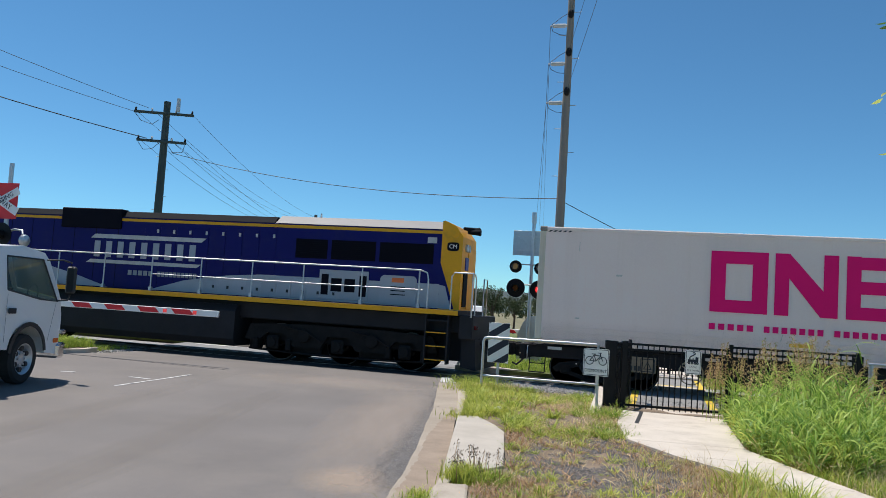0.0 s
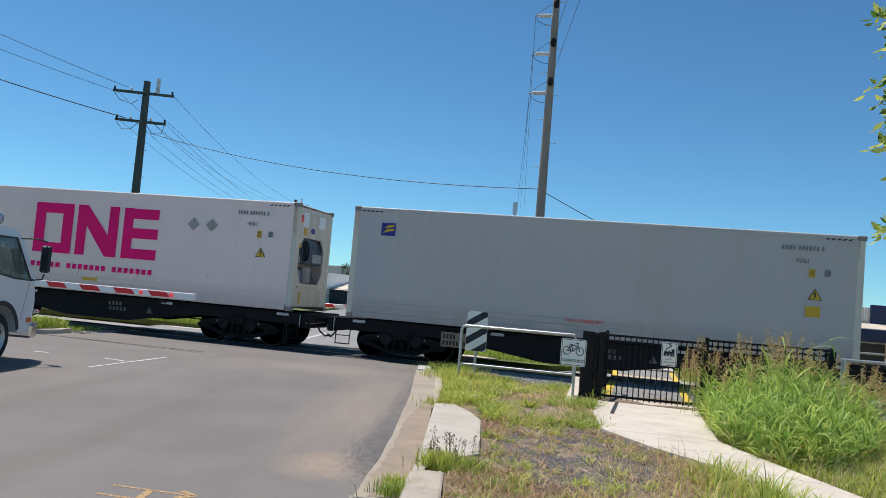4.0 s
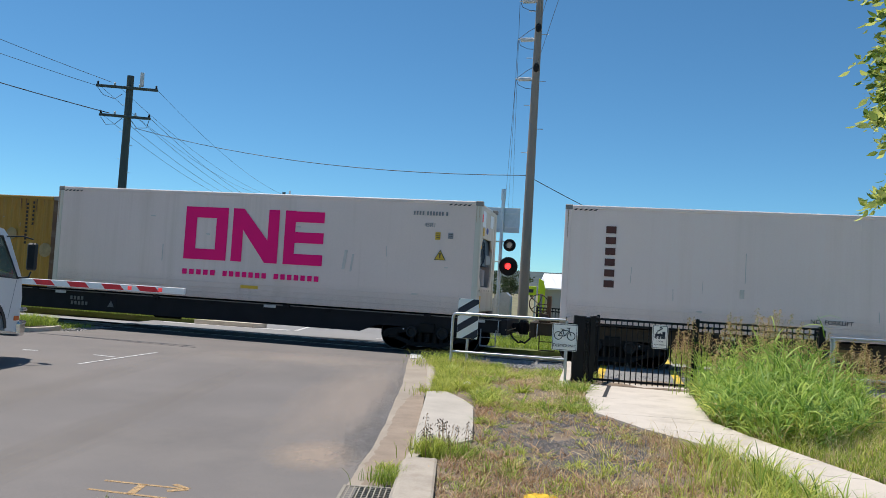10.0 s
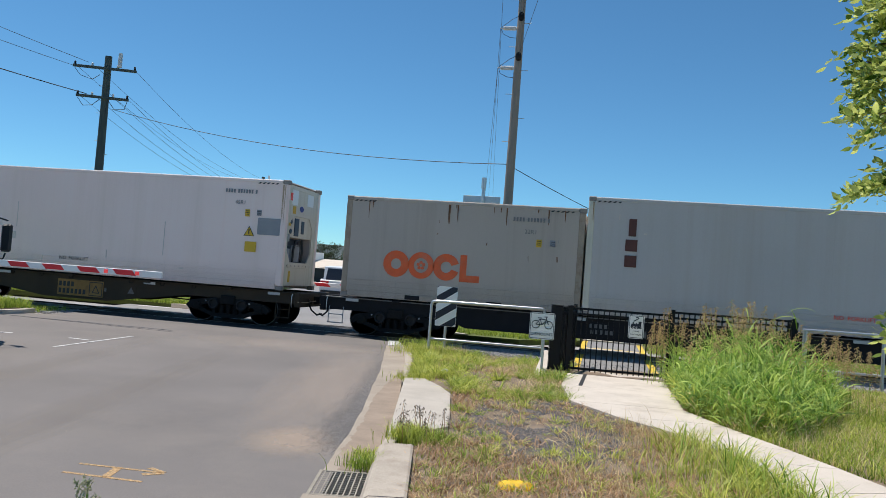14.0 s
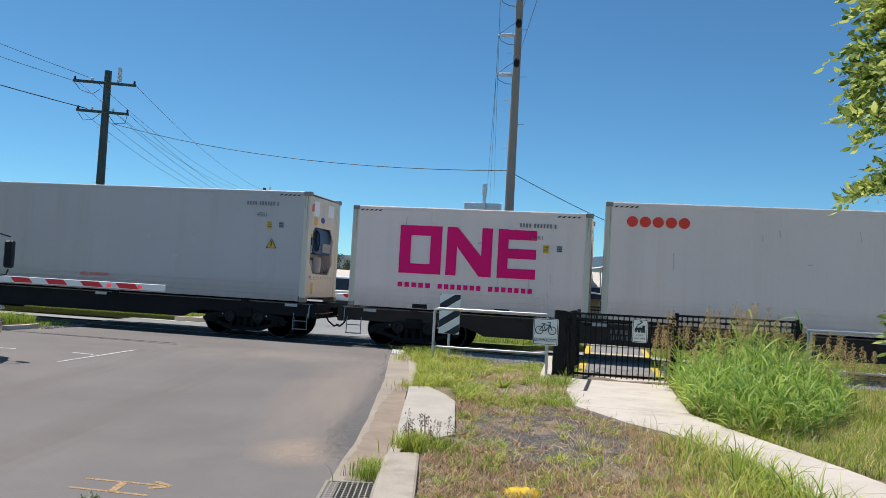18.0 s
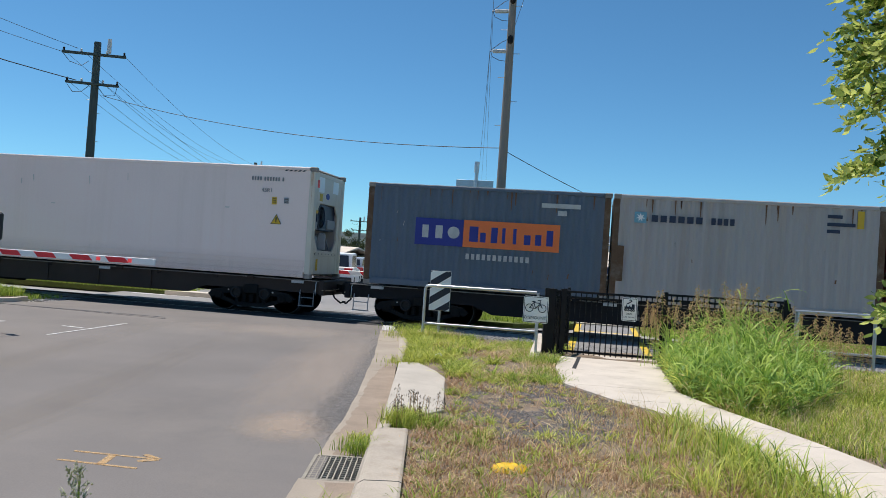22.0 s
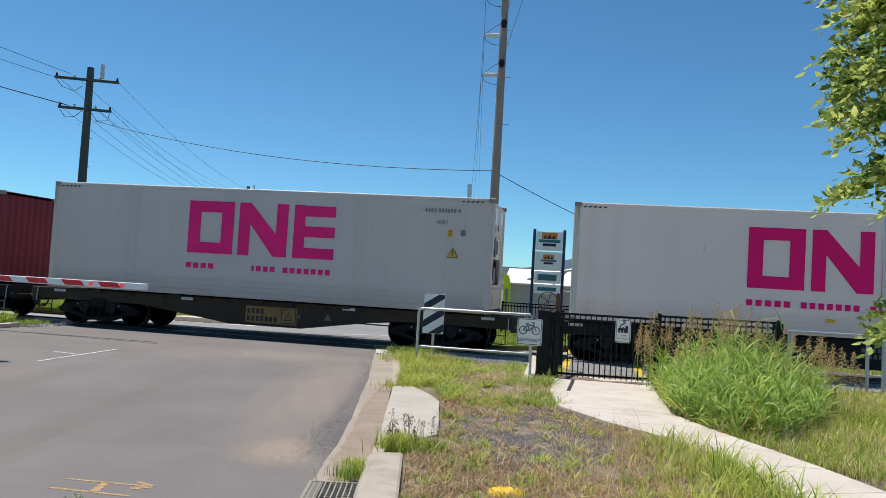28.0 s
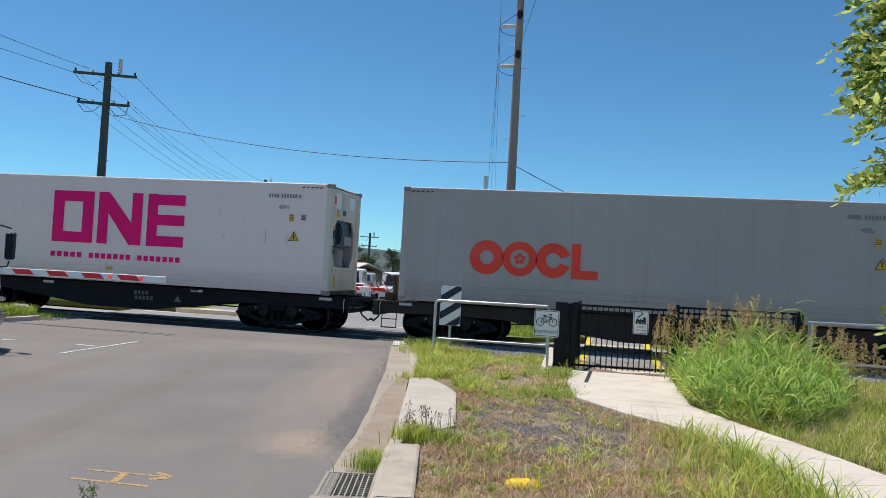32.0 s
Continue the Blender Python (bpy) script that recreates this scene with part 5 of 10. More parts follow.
part("notice", flat(rect(11.1, 11.42, 0.95, 1.22)), M["sticker_yellow"], c, "yellow warning notice")
bars("scrape", [rect(4.2, 4.215, 1.2, 1.9), rect(4.1, 4.2, 0.85, 1.05), rect(8.75, 8.77, 0.7, 1.6)], M["scuff"], c)


def ring_mark(ob, x, z, r, material, faded=False):
    for i in range(3):
        cx = x + r + i * r * 1.93
        if i < 2:
            part("logo_ring", Shape().ring(cx, z, r, r * (0.4 if i == 0 else 0.55), -0.006, 0), material, ob)
        else:
            part("logo_ring", Shape().ring(cx, z, r, r * 0.42, -0.006, 0, 24, 0.32, 5.64), material, ob)
    f = Shape()
    for k in range(5):
        t = math.pi / 2 + k * 2 * math.pi / 5
        f.prism(disc(x + r * 2.93 + 0.22 * r * math.cos(t), z + 0.22 * r * math.sin(t), 0.13 * r, 10), -0.006, 0)
    part("logo_flower", f, material, ob)
    x3 = x + r * 5.9
    part("logo_block", flat([(x3, z - r), (x3 + r * 1.5, z - r), (x3 + r * 1.5, z - r * 0.5), (x3 + r * 0.5, z - r * 0.5), (x3 + r * 0.5, z + r), (x3, z + r)]), material, ob)


c = container(58.75, W20, STD, "weathered grey container with a faded orange ring mark", "box_oocl", "post_stained", roof="box_oocl")
ring_mark(c, 1.08, 0.92, 0.335, M["orange"], True)
std_marks(c, W20, STD, "22R1", tri=False)
c = container(64.86, W40, HC, "pale grey refrigerated container with upright brown bars", "box_pale", "box_cream", unit="blue")
bars("word_bar", [rect(0.98, 1.16, 1.98, 2.4), rect(0.92, 1.2, 1.62, 1.9), rect(0.92, 1.2, 1.24, 1.52)], M["ink_brown"], c, "upright column of brown bars")
std_marks(c, W40, HC, fork="red_vinyl")
c = container(78.24, W20, STD, "short white refrigerated container with a magenta shipping mark", "box_white", "box_cream")
ring_word_one(c, 0, 1.29, 0.91, 3.45, 1.21, M["magenta"])
std_marks(c, W20, STD, "22R1", tri=False)
c = container(84.60, W40, HC, "off-white refrigerated container with a small red mark", "box_white", "box_cream")
bars("logo_disc", [disc(0.64 + i * 0.3, 2.43, 0.13) for i in range(5)], M["red_vinyl"], c, "small red disc")
std_marks(c, W40, HC)
c = container(98.24, W20, STD, "faded slate blue corrugated container with blue and orange panels", "box_blue", "box_rust", reefer=False)
p = part("logo_panel", flat(rect(1.28, 2.5, 1.08, 1.75)), M["po_blue"], c, "dark blue panel")
bars("panel_bar", [rect(1.46, 1.62, 1.26, 1.58), rect(1.8, 1.98, 1.26, 1.58), disc(2.26, 1.42, 0.15, 16)], M["ink_pale"], p, y=-0.006)
p = part("logo_panel", flat(rect(2.505, 4.88, 1.08, 1.75)), M["po_orange"], c, "orange panel")
for i, (w, h) in enumerate(((0.22, 0.38), (0.14, 0.24), (0.16, 0.38), (0.08, 0.38), (0.08, 0.38), (0.16, 0.24), (0.15, 0.26), (0.16, 0.38))):
    x = 2.66 + i * 0.272
    bars("panel_bar", [rect(x, x + w, 1.22, 1.22 + h)], M["po_blue"], p, y=-0.006)
bars("word_bar", [*letterbars(2.6, 4.22, 0.78, 0.92, 12)], M["ink_pale"], c, "row of small white bars")
bars("stencil_number", [rect(4.4, 5.34, 2.16, 2.27), rect(4.8, 5.02, 1.98, 2.1)], M["ink_pale"], c)
c = container(104.36, W20, STD, "weathered light grey corrugated container with dark bars", "box_grey", "box_rust", reefer=False)
p = part("logo_panel", flat(rect(0.5, 0.78, 1.92, 2.18)), M["sky_vinyl"], c, "pale blue square")
part("logo_star", Shape().prism([(0.64 + (0.11 if i % 2 == 0 else 0.045) * math.sin(i * math.pi / 7), 2.05 + (0.11 if i % 2 == 0 else 0.045) * math.cos(i * math.pi / 7)) for i in range(14)], -0.009, -0.006), M["sign_white"], p)
bars("word_bar", [*letterbars(0.9, 2.12, 1.96, 2.12, 6, 0.72), *letterbars(2.26, 2.82, 1.96, 2.12, 4, 0.72)], M["navy"], c, "row of dark bars")
bars("stencil_number", [rect(4.8, 5.12, 2.26, 2.34), rect(4.8, 5.4, 2.08, 2.16), rect(4.8, 5.08, 1.92, 2.0)], M["navy"], c)
part("orange_label", flat(rect(5.44, 5.58, 2.05, 2.45)), M["sticker_yellow"], c)
part("repair_patch", flat(rect(0.02, 0.3, 0.5, 1.35)), M["box_rust"], c, "brown weathered patch")
c = container(110.49, W20, STD, "maroon corrugated container with upright white bars", "box_red", "box_red", reefer=False)
bars("word_bar", [rect(0.78, 0.9, 1.78, 2.2), rect(0.72, 0.96, 1.4, 1.68), rect(0.7, 0.98, 1.02, 1.3)], M["sign_white"], c, "upright column of white bars")
part("placard_scar", flat([(4.85, 0.75), (5.05, 0.93), (5.25, 0.72), (5.02, 0.55)]), M["ink_pale"], c, "torn white diamond placard")
bars("small_plate", [rect(3.05, 3.22, 0.48, 0.58), rect(4.35, 4.53, 0.38, 0.46)], M["box_cream"], c)
bars("stencil_number", [*[rect(5.21, 5.26, 1.15 + i * 0.11, 1.21 + i * 0.11) for i in range(11)], *[rect(5.46, 5.53, 1.1 + i * 0.12, 1.17 + i * 0.12) for i in range(4)]], M["ink_faint"], c)
bars("small_plate", [rect(5.45, 5.58, 1.72, 1.88)], M["sticker_yellow"], c)
c = container(118.18, W40, HC, "greyed white refrigerated container with a faded magenta shipping mark", "box_greyed", "box_greyed", unit="white")
ring_word_one(c, 0, 4.05, 1.14, 4.05, 1.38, M["magenta_old"])
std_marks(c, W40, HC)
part("blank_patch", Shape().prism(rect(4.85, 5.9, 0.6, 0.95), -0.011, -0.006), M["box_greyed"], c, "blank white patch over the small bars")
c = container(132.32, W40, HC, "clean white refrigerated container with a magenta shipping mark", "box_white", "box_cream")
ring_word_one(c, 0, 4.05, 1.04, 4.0, 1.42, M["magenta"])
std_marks(c, W40, HC)
part("orange_label", flat(rect(5.8, 6.0, 0.34, 0.42)), M["sticker_yellow"], c)
c = container(146.41, W40, HC, "light grey container with a red ring mark", "box_grey", "box_grey", roof="roof_white")
ring_mark(c, 1.78, 1.2, 0.425, M["red_vinyl"])
std_marks(c, W40, HC, tri=True)


# wagons
def side_frame_mesh():
    s = Shape()
    a, b = -0.09, 0.09
    s.prism([(-1.2, 0.42), (-1.05, 0.55), (-0.45, 0.66), (0.45, 0.66), (1.05, 0.55), (1.2, 0.42), (1.1, 0.32), (0.95, 0.4), (0.5, 0.5), (-0.5, 0.5), (-0.95, 0.4), (-1.1, 0.32)], a, b)
    s.prism([(-0.95, 0.34), (-0.38, 0.15), (0.38, 0.15), (0.95, 0.34), (0.9, 0.42), (0.36, 0.25), (-0.36, 0.25), (-0.9, 0.42)], a, b)
    for x in (-0.42, 0.34):
        s.box(x, x + 0.08, a, b, 0.22, 0.56)
    return s.mesh("side_frame", M["bogie"])


def spring_mesh():
    s = Shape()
    s.wheel((0, 0, 0), [(0, 0.001)] + [q for k in range(5) for q in ((k * 0.05, 0.05), (k * 0.05 + 0.02, 0.085), (k * 0.05 + 0.045, 0.05))] + [(0.246, 0.001)], "z", 10)
    return s.mesh("spring", M["bogie"])


def axlebox_mesh():
    s = Shape().box(-0.13, 0.13, -0.1, 0.1, 0.3, 0.55, 0.03)
    for e in (-1, 1):
        s.cyl((0, e * 0.08, 0.43), (0, e * 0.13, 0.43), 0.1, n=14)
    return s.mesh("axle_box", M["bogie"])


def wheelset_mesh(r):
    s = Shape()
    for e in (-1, 1):
        s.wheel((0, e * 0.7175, 0), [(-0.07 * e, r * 0.2), (-0.05 * e, r * 0.28), (-0.02 * e, r * 0.82), (-0.06 * e, r * 0.86), (-0.06 * e, r * 1.06), (-0.03 * e, r * 1.05), (-0.025 * e, r), (0.06 * e, r * 0.985), (0.065 * e, r * 0.86), (0.01 * e, r * 0.8), (0.02 * e, r * 0.3), (0.09 * e, r * 0.26), (0.09 * e, 0.001)], "y", 28)
        s.slot = 1
        s.wheel((0, e * 0.7175, 0), [(0.0655 * e, r * 0.975), (0.067 * e, r * 0.975), (0.067 * e, r * 0.94), (0.0655 * e, r * 0.94)], "y", 28)
        s.slot = 0
    s.cyl((0, -1.08, 0), (0, 1.08, 0), 0.07, n=10)
    for k in range(3):
        t = 2 * math.pi * k / 3
        s.cyl((0.045 * math.cos(t), -1.175, 0.045 * math.sin(t)), (0.045 * math.cos(t), -1.155, 0.045 * math.sin(t)), 0.013, n=6)
    return s.mesh("wheelset", [M["bogie"], M["wheel_rim"]])


def bogie(ob, x):
    bg = part("bogie", cached("bolster", lambda: Shape().box(-0.2, 0.2, -1.15, 1.15, 0.5, 0.74, 0.02).mesh("bolster", M["bogie"])), None, ob, "grimy black three-piece bogie")
    bg.location = (x, 0, 0)
    for y in (-1.02, 1.02):
        part("side_frame", cached("sideframe", side_frame_mesh), None, bg).location = (0, y, 0)
        for k in (-0.2, 0.0, 0.2):
            part("spring", cached("spring", spring_mesh), None, bg).location = (k, y, 0.25)
        e = -1 if y < 0 else 1
        for k in (-0.4, 0.4):
            part("frame_boss", cached(("boss", e), lambda: Shape().wheel((0, 0, 0), [(0.0, 0.15), (0.06 * e, 0.14), (0.07 * e, 0.12), (0.065 * e, 0.1), (0.02 * e, 0.085), (0.015 * e, 0.001)], "y", 18).mesh("frame_boss", M["boss"])), None, bg, "round cast boss on the side frame").location = (k, y + 0.085 * e, 0.5)
        for k in (-0.62, 0.62):
            part("bearing_cap", cached(("cap", e), lambda: Shape().cyl((0, 0, 0), (0, 0.02 * e, 0), 0.02, n=8).mesh("bearing_cap", M["ink_pale"])), None, bg).location = (k, y + 0.09 * e, 0.56)
        for k in (-0.88, 0.88):
            part("axle_box", cached("axlebox", axlebox_mesh), None, bg).location = (k, y, 0)
    # Added box between the wheels that blocks the light from behind.
    part("brake_beam", cached("beam", lambda: Shape().box(-0.5, 0.5, -0.7, 0.7, 0.22, 0.55, 0.03).mesh("brake_beam", M["bogie"])), None, bg)
    part("spring_plank", cached("plank", lambda: Shape().box(-0.32, 0.32, -0.93, 0.93, 0.2, 0.5, 0.02).mesh("spring_plank", M["bogie"])), None, bg)
    for dx in (-0.88, 0.88):
        w = part("wheelset", cached("wheelset", lambda: wheelset_mesh(0.43)), None, bg, "dark steel wheelset with a worn tread")
        SPINNING.append((w, dx, 0.433, 0.43))
    return bg


def handwheel(ob, x, y, z, r=0.24, material=None):
    s = Shape()
    ring = [(x + r * math.cos(t), y, z + r * math.sin(t)) for t in np.linspace(0, 2 * math.pi, 25)]
    s.tube(ring, 0.014, 6)
    for k in range(5):
        t = 2 * math.pi * k / 5
        s.cyl((x, y, z), (x + r * math.cos(t), y, z + r * math.sin(t)), 0.011, n=6)
    s.cyl((x, y - 0.04, z), (x, y + 0.12, z), 0.03, n=8)
    part("handbrake_wheel", s, material or M["rust_wheel"], ob, "rusty spoked handbrake wheel")


M["rust_stand"] = mat("rusty_brown_steel", (0.1, 0.06, 0.035), 0.75, var=0.3, scale=7)
M["rust_wheel"] = mat("rusty_ochre_steel", (0.38, 0.3, 0.19), 0.7, var=0.2, scale=9)


def wagon_board(ob, x, z, w, h, y, material):
    """A number board on the sill: two rows of worn number bars and a framed warning triangle."""
    bd = part("number_board", Shape().box(x, x + w, y - 0.012, y, z, z + h, 0.004), M[material], ob, "grimy number board on the sill")
    y -= 0.012
    for r, n in ((0.56, 4), (0.12, 7)):
        bars("number_bar", [rect(x + 0.05 + i * w * 0.088, x + 0.05 + i * w * 0.088 + w * 0.055, z + h * r, z + h * (r + 0.3)) for i in range(n)], M["ink"], bd, "", y)
    a, b = x + w - h * 0.98, x + w - 0.03
    fr = Shape()
    for q in (rect(a, b, z + 0.03, z + 0.05), rect(a, b, z + h - 0.05, z + h - 0.03), rect(a, a + 0.02, z + 0.05, z + h - 0.05), rect(b - 0.02, b, z + 0.05, z + h - 0.05)):
        fr.prism(q, y - 0.004, y)
    part("triangle_frame", fr, M["ink"], bd, "black square frame")
    c, k = (a + b) / 2, h * 0.27
    tr_ = Shape()
    p = [(c - k, z + h * 0.24), (c + k, z + h * 0.24), (c, z + h * 0.76)]
    m = (c, z + h * 0.41)
    for i in range(3):
        e, g = p[i], p[(i + 1) % 3]
        tr_.prism([e, g, (g[0] + (m[0] - g[0]) * 0.3, g[1] + (m[1] - g[1]) * 0.3), (e[0] + (m[0] - e[0]) * 0.3, e[1] + (m[1] - e[1]) * 0.3)], y - 0.004, y)
    part("warning_outline", tr_, M["ink"], bd, "black warning triangle")


def wagon(u0, u1, paint, label, bellied=True, wheel_at=None, stand=False, board=0.0):
    """A container wagon between its coupler faces; x along it, y = 0 in the middle, z = 0 at rail level."""
    ob = thing("container_wagon", label, "wagon", "wagons of the train")
    L, p = u1 - u0, M[paint]
    e0, e1 = 0.42, L - 0.42
    ci, cb = 2.3, L - 2.3
    # side sills
    for y in (-1.06, 1.06):
        s = Shape()
        if bellied:
            pr = [(e0, 0.66), (ci + 1.2, 0.66), (L * 0.44, 0.31), (L * 0.58, 0.31), (cb - 1.2, 0.66), (e1, 0.66), (e1, 0.95), (e0, 0.95)]
        else:
            pr = [(e0, 0.62), (ci + 1.3, 0.62), (ci + 1.8, 0.42), (cb - 1.8, 0.42), (cb - 1.3, 0.62), (e1, 0.62), (e1, 0.95), (e0, 0.95)]
        s.prism(pr, y - 0.02, y + 0.02)
        part("side_sill", s, p, ob)
        f = Shape()
        f.box(e0, e1, y - 0.09 if y < 0 else y - 0.02, y + 0.02 if y < 0 else y + 0.09, 0.93, 0.955, 0.004)
        part("sill_flange", f, M["sill_edge"] if not bellied else p, ob)
        for x in (np.linspace(ci + 2.9, cb - 2.9, 7) if paint == "wagon_brown" else ()):
            part("sill_rib", cached(("rib", paint, bellied), lambda: Shape().box(-0.02, 0.02, -0.035, 0.035, 0.4 if bellied else 0.45, 0.93, 0.004).mesh("sill_rib", p)), None, ob).location = (x, y + (-0.02 if y < 0 else 0.02), 0)
    part("centre_sill", Shape().prism([(e0, 0.6), (ci + 1.2, 0.6), (L * 0.45, 0.36), (L * 0.57, 0.36), (cb - 1.2, 0.6), (e1, 0.6), (e1, 0.94), (e0, 0.94)], -0.2, 0.2), p, ob)
    for x in np.linspace(e0 + 0.1, e1 - 0.1, int(L / 1.9)):
        part("cross_bearer", cached(("bearer", paint), lambda: Shape().box(-0.06, 0.06, -1.04, 1.04, 0.72, 0.93, 0.01).mesh("cross_bearer", p)), None, ob).location = (x, 0, 0)
    if paint == "wagon_gold":
        wagon_board(ob, L * 0.47, 0.38, 1.42, 0.44, -1.085, "board_ochre")
    for x, e in ((e0, -1), (e1, 1)):
        part("headstock", Shape().box(min(x, x + 0.14 * e), max(x, x + 0.14 * e), -1.15, 1.15, 0.58, 0.96, 0.015), p, ob)
        cp = Shape()
        cp.box(min(x, x + 0.36 * e), max(x, x + 0.36 * e), -0.1, 0.1, 0.66, 0.86, 0.02)
        cp.box(min(x + 0.3 * e, x + 0.44 * e), max(x + 0.3 * e, x + 0.44 * e), -0.16, 0.14, 0.6, 0.92, 0.04)
        cp.cyl((x + 0.38 * e, 0.1, 0.58), (x + 0.38 * e, 0.1, 0.94), 0.07, n=10)
        part("coupler", cp, M["bogie"], ob, "dark automatic coupler")
        hs = Shape()
        hs.tube([(x + 0.1 * e, -0.4, 0.7), (x + 0.2 * e, -0.38, 0.5), (x + 0.34 * e, -0.32, 0.38), (x + 0.46 * e, -0.25, 0.42)], 0.024, 8)
        part("brake_hose", hs, M["rubber"], ob, "black rubber brake hose")
        lv = Shape().tube([(x + 0.12 * e, -1.2, 0.72), (x + 0.14 * e, -0.7, 0.7), (x + 0.24 * e, -0.2, 0.74)], 0.014, 6)
        part("uncoupling_lever", lv, M["rust_wheel"], ob)
        # steps
        st = Shape()
        a, b = x - 0.12 * e, x - 0.5 * e
        for q in (a, b):
            st.tube([(q, -1.12, 0.7), (q, -1.16, 0.5), (q, -1.16, 0.3)], 0.014, 6)
        st.box(min(a, b), max(a, b), -1.25, -1.1, 0.28, 0.3)
        st.tube([(a, -1.16, 0.5), (b, -1.16, 0.5)], 0.012, 6)
        part("footstep", st, M["ink_grey"] if not bellied else p, ob)
    # plates and small fittings along the sill
    for k, x in enumerate(np.linspace(ci, cb, 5)):
        part("container_lock", Shape().box(x - 0.09, x + 0.09, -1.2, -1.08, 0.9, 0.975, 0.01), p, ob)
    for x in (e0 + 0.55, L * 0.34, L * 0.66, e1 - 0.75):
        part("stencil_plate", Shape().box(x, x + 0.34, -1.155, -1.15, 0.86, 0.93), M["ink_pale"], ob, "worn pale stencil plate")
    part("brake_reservoir", Shape().wheel((L * 0.5, -0.5, 0.5), [(-0.45, 0.02), (-0.43, 0.12), (-0.38, 0.17), (0.38, 0.17), (0.43, 0.12), (0.45, 0.02)], "x", 14), M["bogie"], ob)
    part("brake_pipe", Shape().tube([(e0, -0.9, 0.8), (L * 0.4, -0.9, 0.55), (L * 0.6, -0.9, 0.55), (e1, -0.9, 0.8)], 0.02, 6), M["bogie"], ob)
    x = L * (0.62 if bellied else 0.42)
    part("warning_board", Shape().box(x, x + 0.32, -1.092, -1.084, 0.5, 0.8, 0.003), p, ob)
    part("warning_outline", Shape().prism([(x + 0.06, 0.56), (x + 0.26, 0.56), (x + 0.16, 0.74)], -1.097, -1.092), M["sill_stencil"], ob, "pale warning triangle")
    for z, n, a in ((0.7, 4, 1.15), (0.56, 5, 1.12)):
        for i in range(n):
            part("stencil_number", Shape().prism(rect(x - a + i * 0.115, x - a + i * 0.115 + 0.07, z, z + 0.1), -1.088, -1.082), M["sill_stencil"], ob)
    if stand:
        s = Shape().box(0.62, 0.72, -0.5, -0.3, 0.95, 1.62, 0.01).box(0.44, 0.68, -0.62, -0.2, 0.95, 1.16, 0.02)
        part("handbrake_stand", s, M["rust_stand"], ob, "rusty handbrake stand")
        handwheel(ob, 0.42, -0.55, 1.4, 0.24, M["rust_stand"])
    if wheel_at:
        handwheel(ob, wheel_at, -1.2, 0.56, 0.27)
    if board:
        wagon_board(ob, board, 0.47, 1.0, 0.37, -1.16, "board_tan")
    for k, x in enumerate(np.linspace(ci + 1.0, cb - 1.0, 9)):
        part("lashing_ring", Shape().tube([(x - 0.05, -1.12, 0.93), (x - 0.05, -1.14, 0.86), (x + 0.05, -1.14, 0.86), (x + 0.05, -1.12, 0.93)], 0.01, 6), M["bogie"], ob)
    for x, e in ((e0, 1), (e1, -1)):
        part("hand_grab", Shape().tube([(x + 0.06 * e, -1.16, 0.92), (x + 0.06 * e, -1.2, 0.86), (x + 0.06 * e, -1.2, 0.62), (x + 0.06 * e, -1.16, 0.58)], 0.012, 6), M["galv"], ob, "pale steel grab iron")
        part("angle_cock", Shape().cyl((x - 0.1 * e, -0.42, 0.74), (x - 0.22 * e, -0.42, 0.7), 0.035, n=8).tube([(x - 0.16 * e, -0.42, 0.74), (x - 0.16 * e, -0.55, 0.8)], 0.012, 6), M["rust_stand"], ob)
    part("brake_cylinder", Shape().wheel((L * 0.36, -0.62, 0.62), [(-0.26, 0.03), (-0.25, 0.14), (0.1, 0.15), (0.12, 0.11), (0.34, 0.03)], "x", 14), M["bogie"], ob)
    part("brake_rod", Shape().tube([(ci + 0.5, -0.55, 0.5), (L * 0.36, -0.6, 0.6), (L * 0.5, -0.5, 0.55), (cb - 0.5, -0.55, 0.5)], 0.018, 6), M["bogie"], ob)
    bogie(ob, ci), bogie(ob, cb)
    ROLLING.append((ob, u0, WIDE / 2, 0.0))
    return ob


wagon(-3.14, 10.47, "wagon_black", "grimy black flat wagon under a white container", wheel_at=4.34, board=2.55)
wagon(10.47, 23.99, "wagon_black", "black flat wagon with a deep belly sill", board=3.35)
wagon(23.99, 43.91, "wagon_black", "long black flat wagon carrying two containers", False)
wagon(43.91, 57.92, "wagon_gold", "ochre-painted skeletal wagon with a handbrake stand", stand=True)
wagon(57.92, 77.68, "wagon_black", "long black flat wagon under grey containers", False)
wagon(77.68, 97.47, "wagon_brown", "long brown-black flat wagon with pale stencils", False)
wagon(97.47, 117.39, "wagon_black", "long black wagon carrying three short containers", False)
wagon(117.39, 131.34, "wagon_gold", "grimy ochre skeletal wagon with a belly sill")
wagon(131.34, 145.46, "wagon_black", "black flat wagon under a clean white container", stand=True)
wagon(145.46, 160.20, "wagon_brown", "rusty brown wagon with a handbrake stand", stand=True)

# ---- locomotive: x as it stands at the start, y and z as in the world ----
M["loco_blue"] = mat("royal_blue_loco_paint", (0.007, 0.008, 0.12), 0.45, spec=0.15, var=0.1, scale=1.2, dirt=(0.03, 0.03, 0.08), amount=0.5)
M["loco_white"] = mat("pale_grey_loco_paint", (0.4, 0.42, 0.46), 0.45, var=0.1, scale=1.2, dirt=(0.3, 0.3, 0.32), amount=0.3)
M["loco_yellow"] = mat("yellow_loco_paint", (0.86, 0.4, 0.012), 0.45, spec=0.3, var=0.1, scale=2, dirt=(0.3, 0.2, 0.05), amount=0.5)
M["loco_roof"] = mat("silver_roof_paint", (0.19, 0.185, 0.19), 0.6, var=0.1, scale=1.5)
M["loco_dark"] = mat("dark_grey_roof", (0.012, 0.013, 0.017), 0.8, var=0.2, scale=2, spec=0.1)
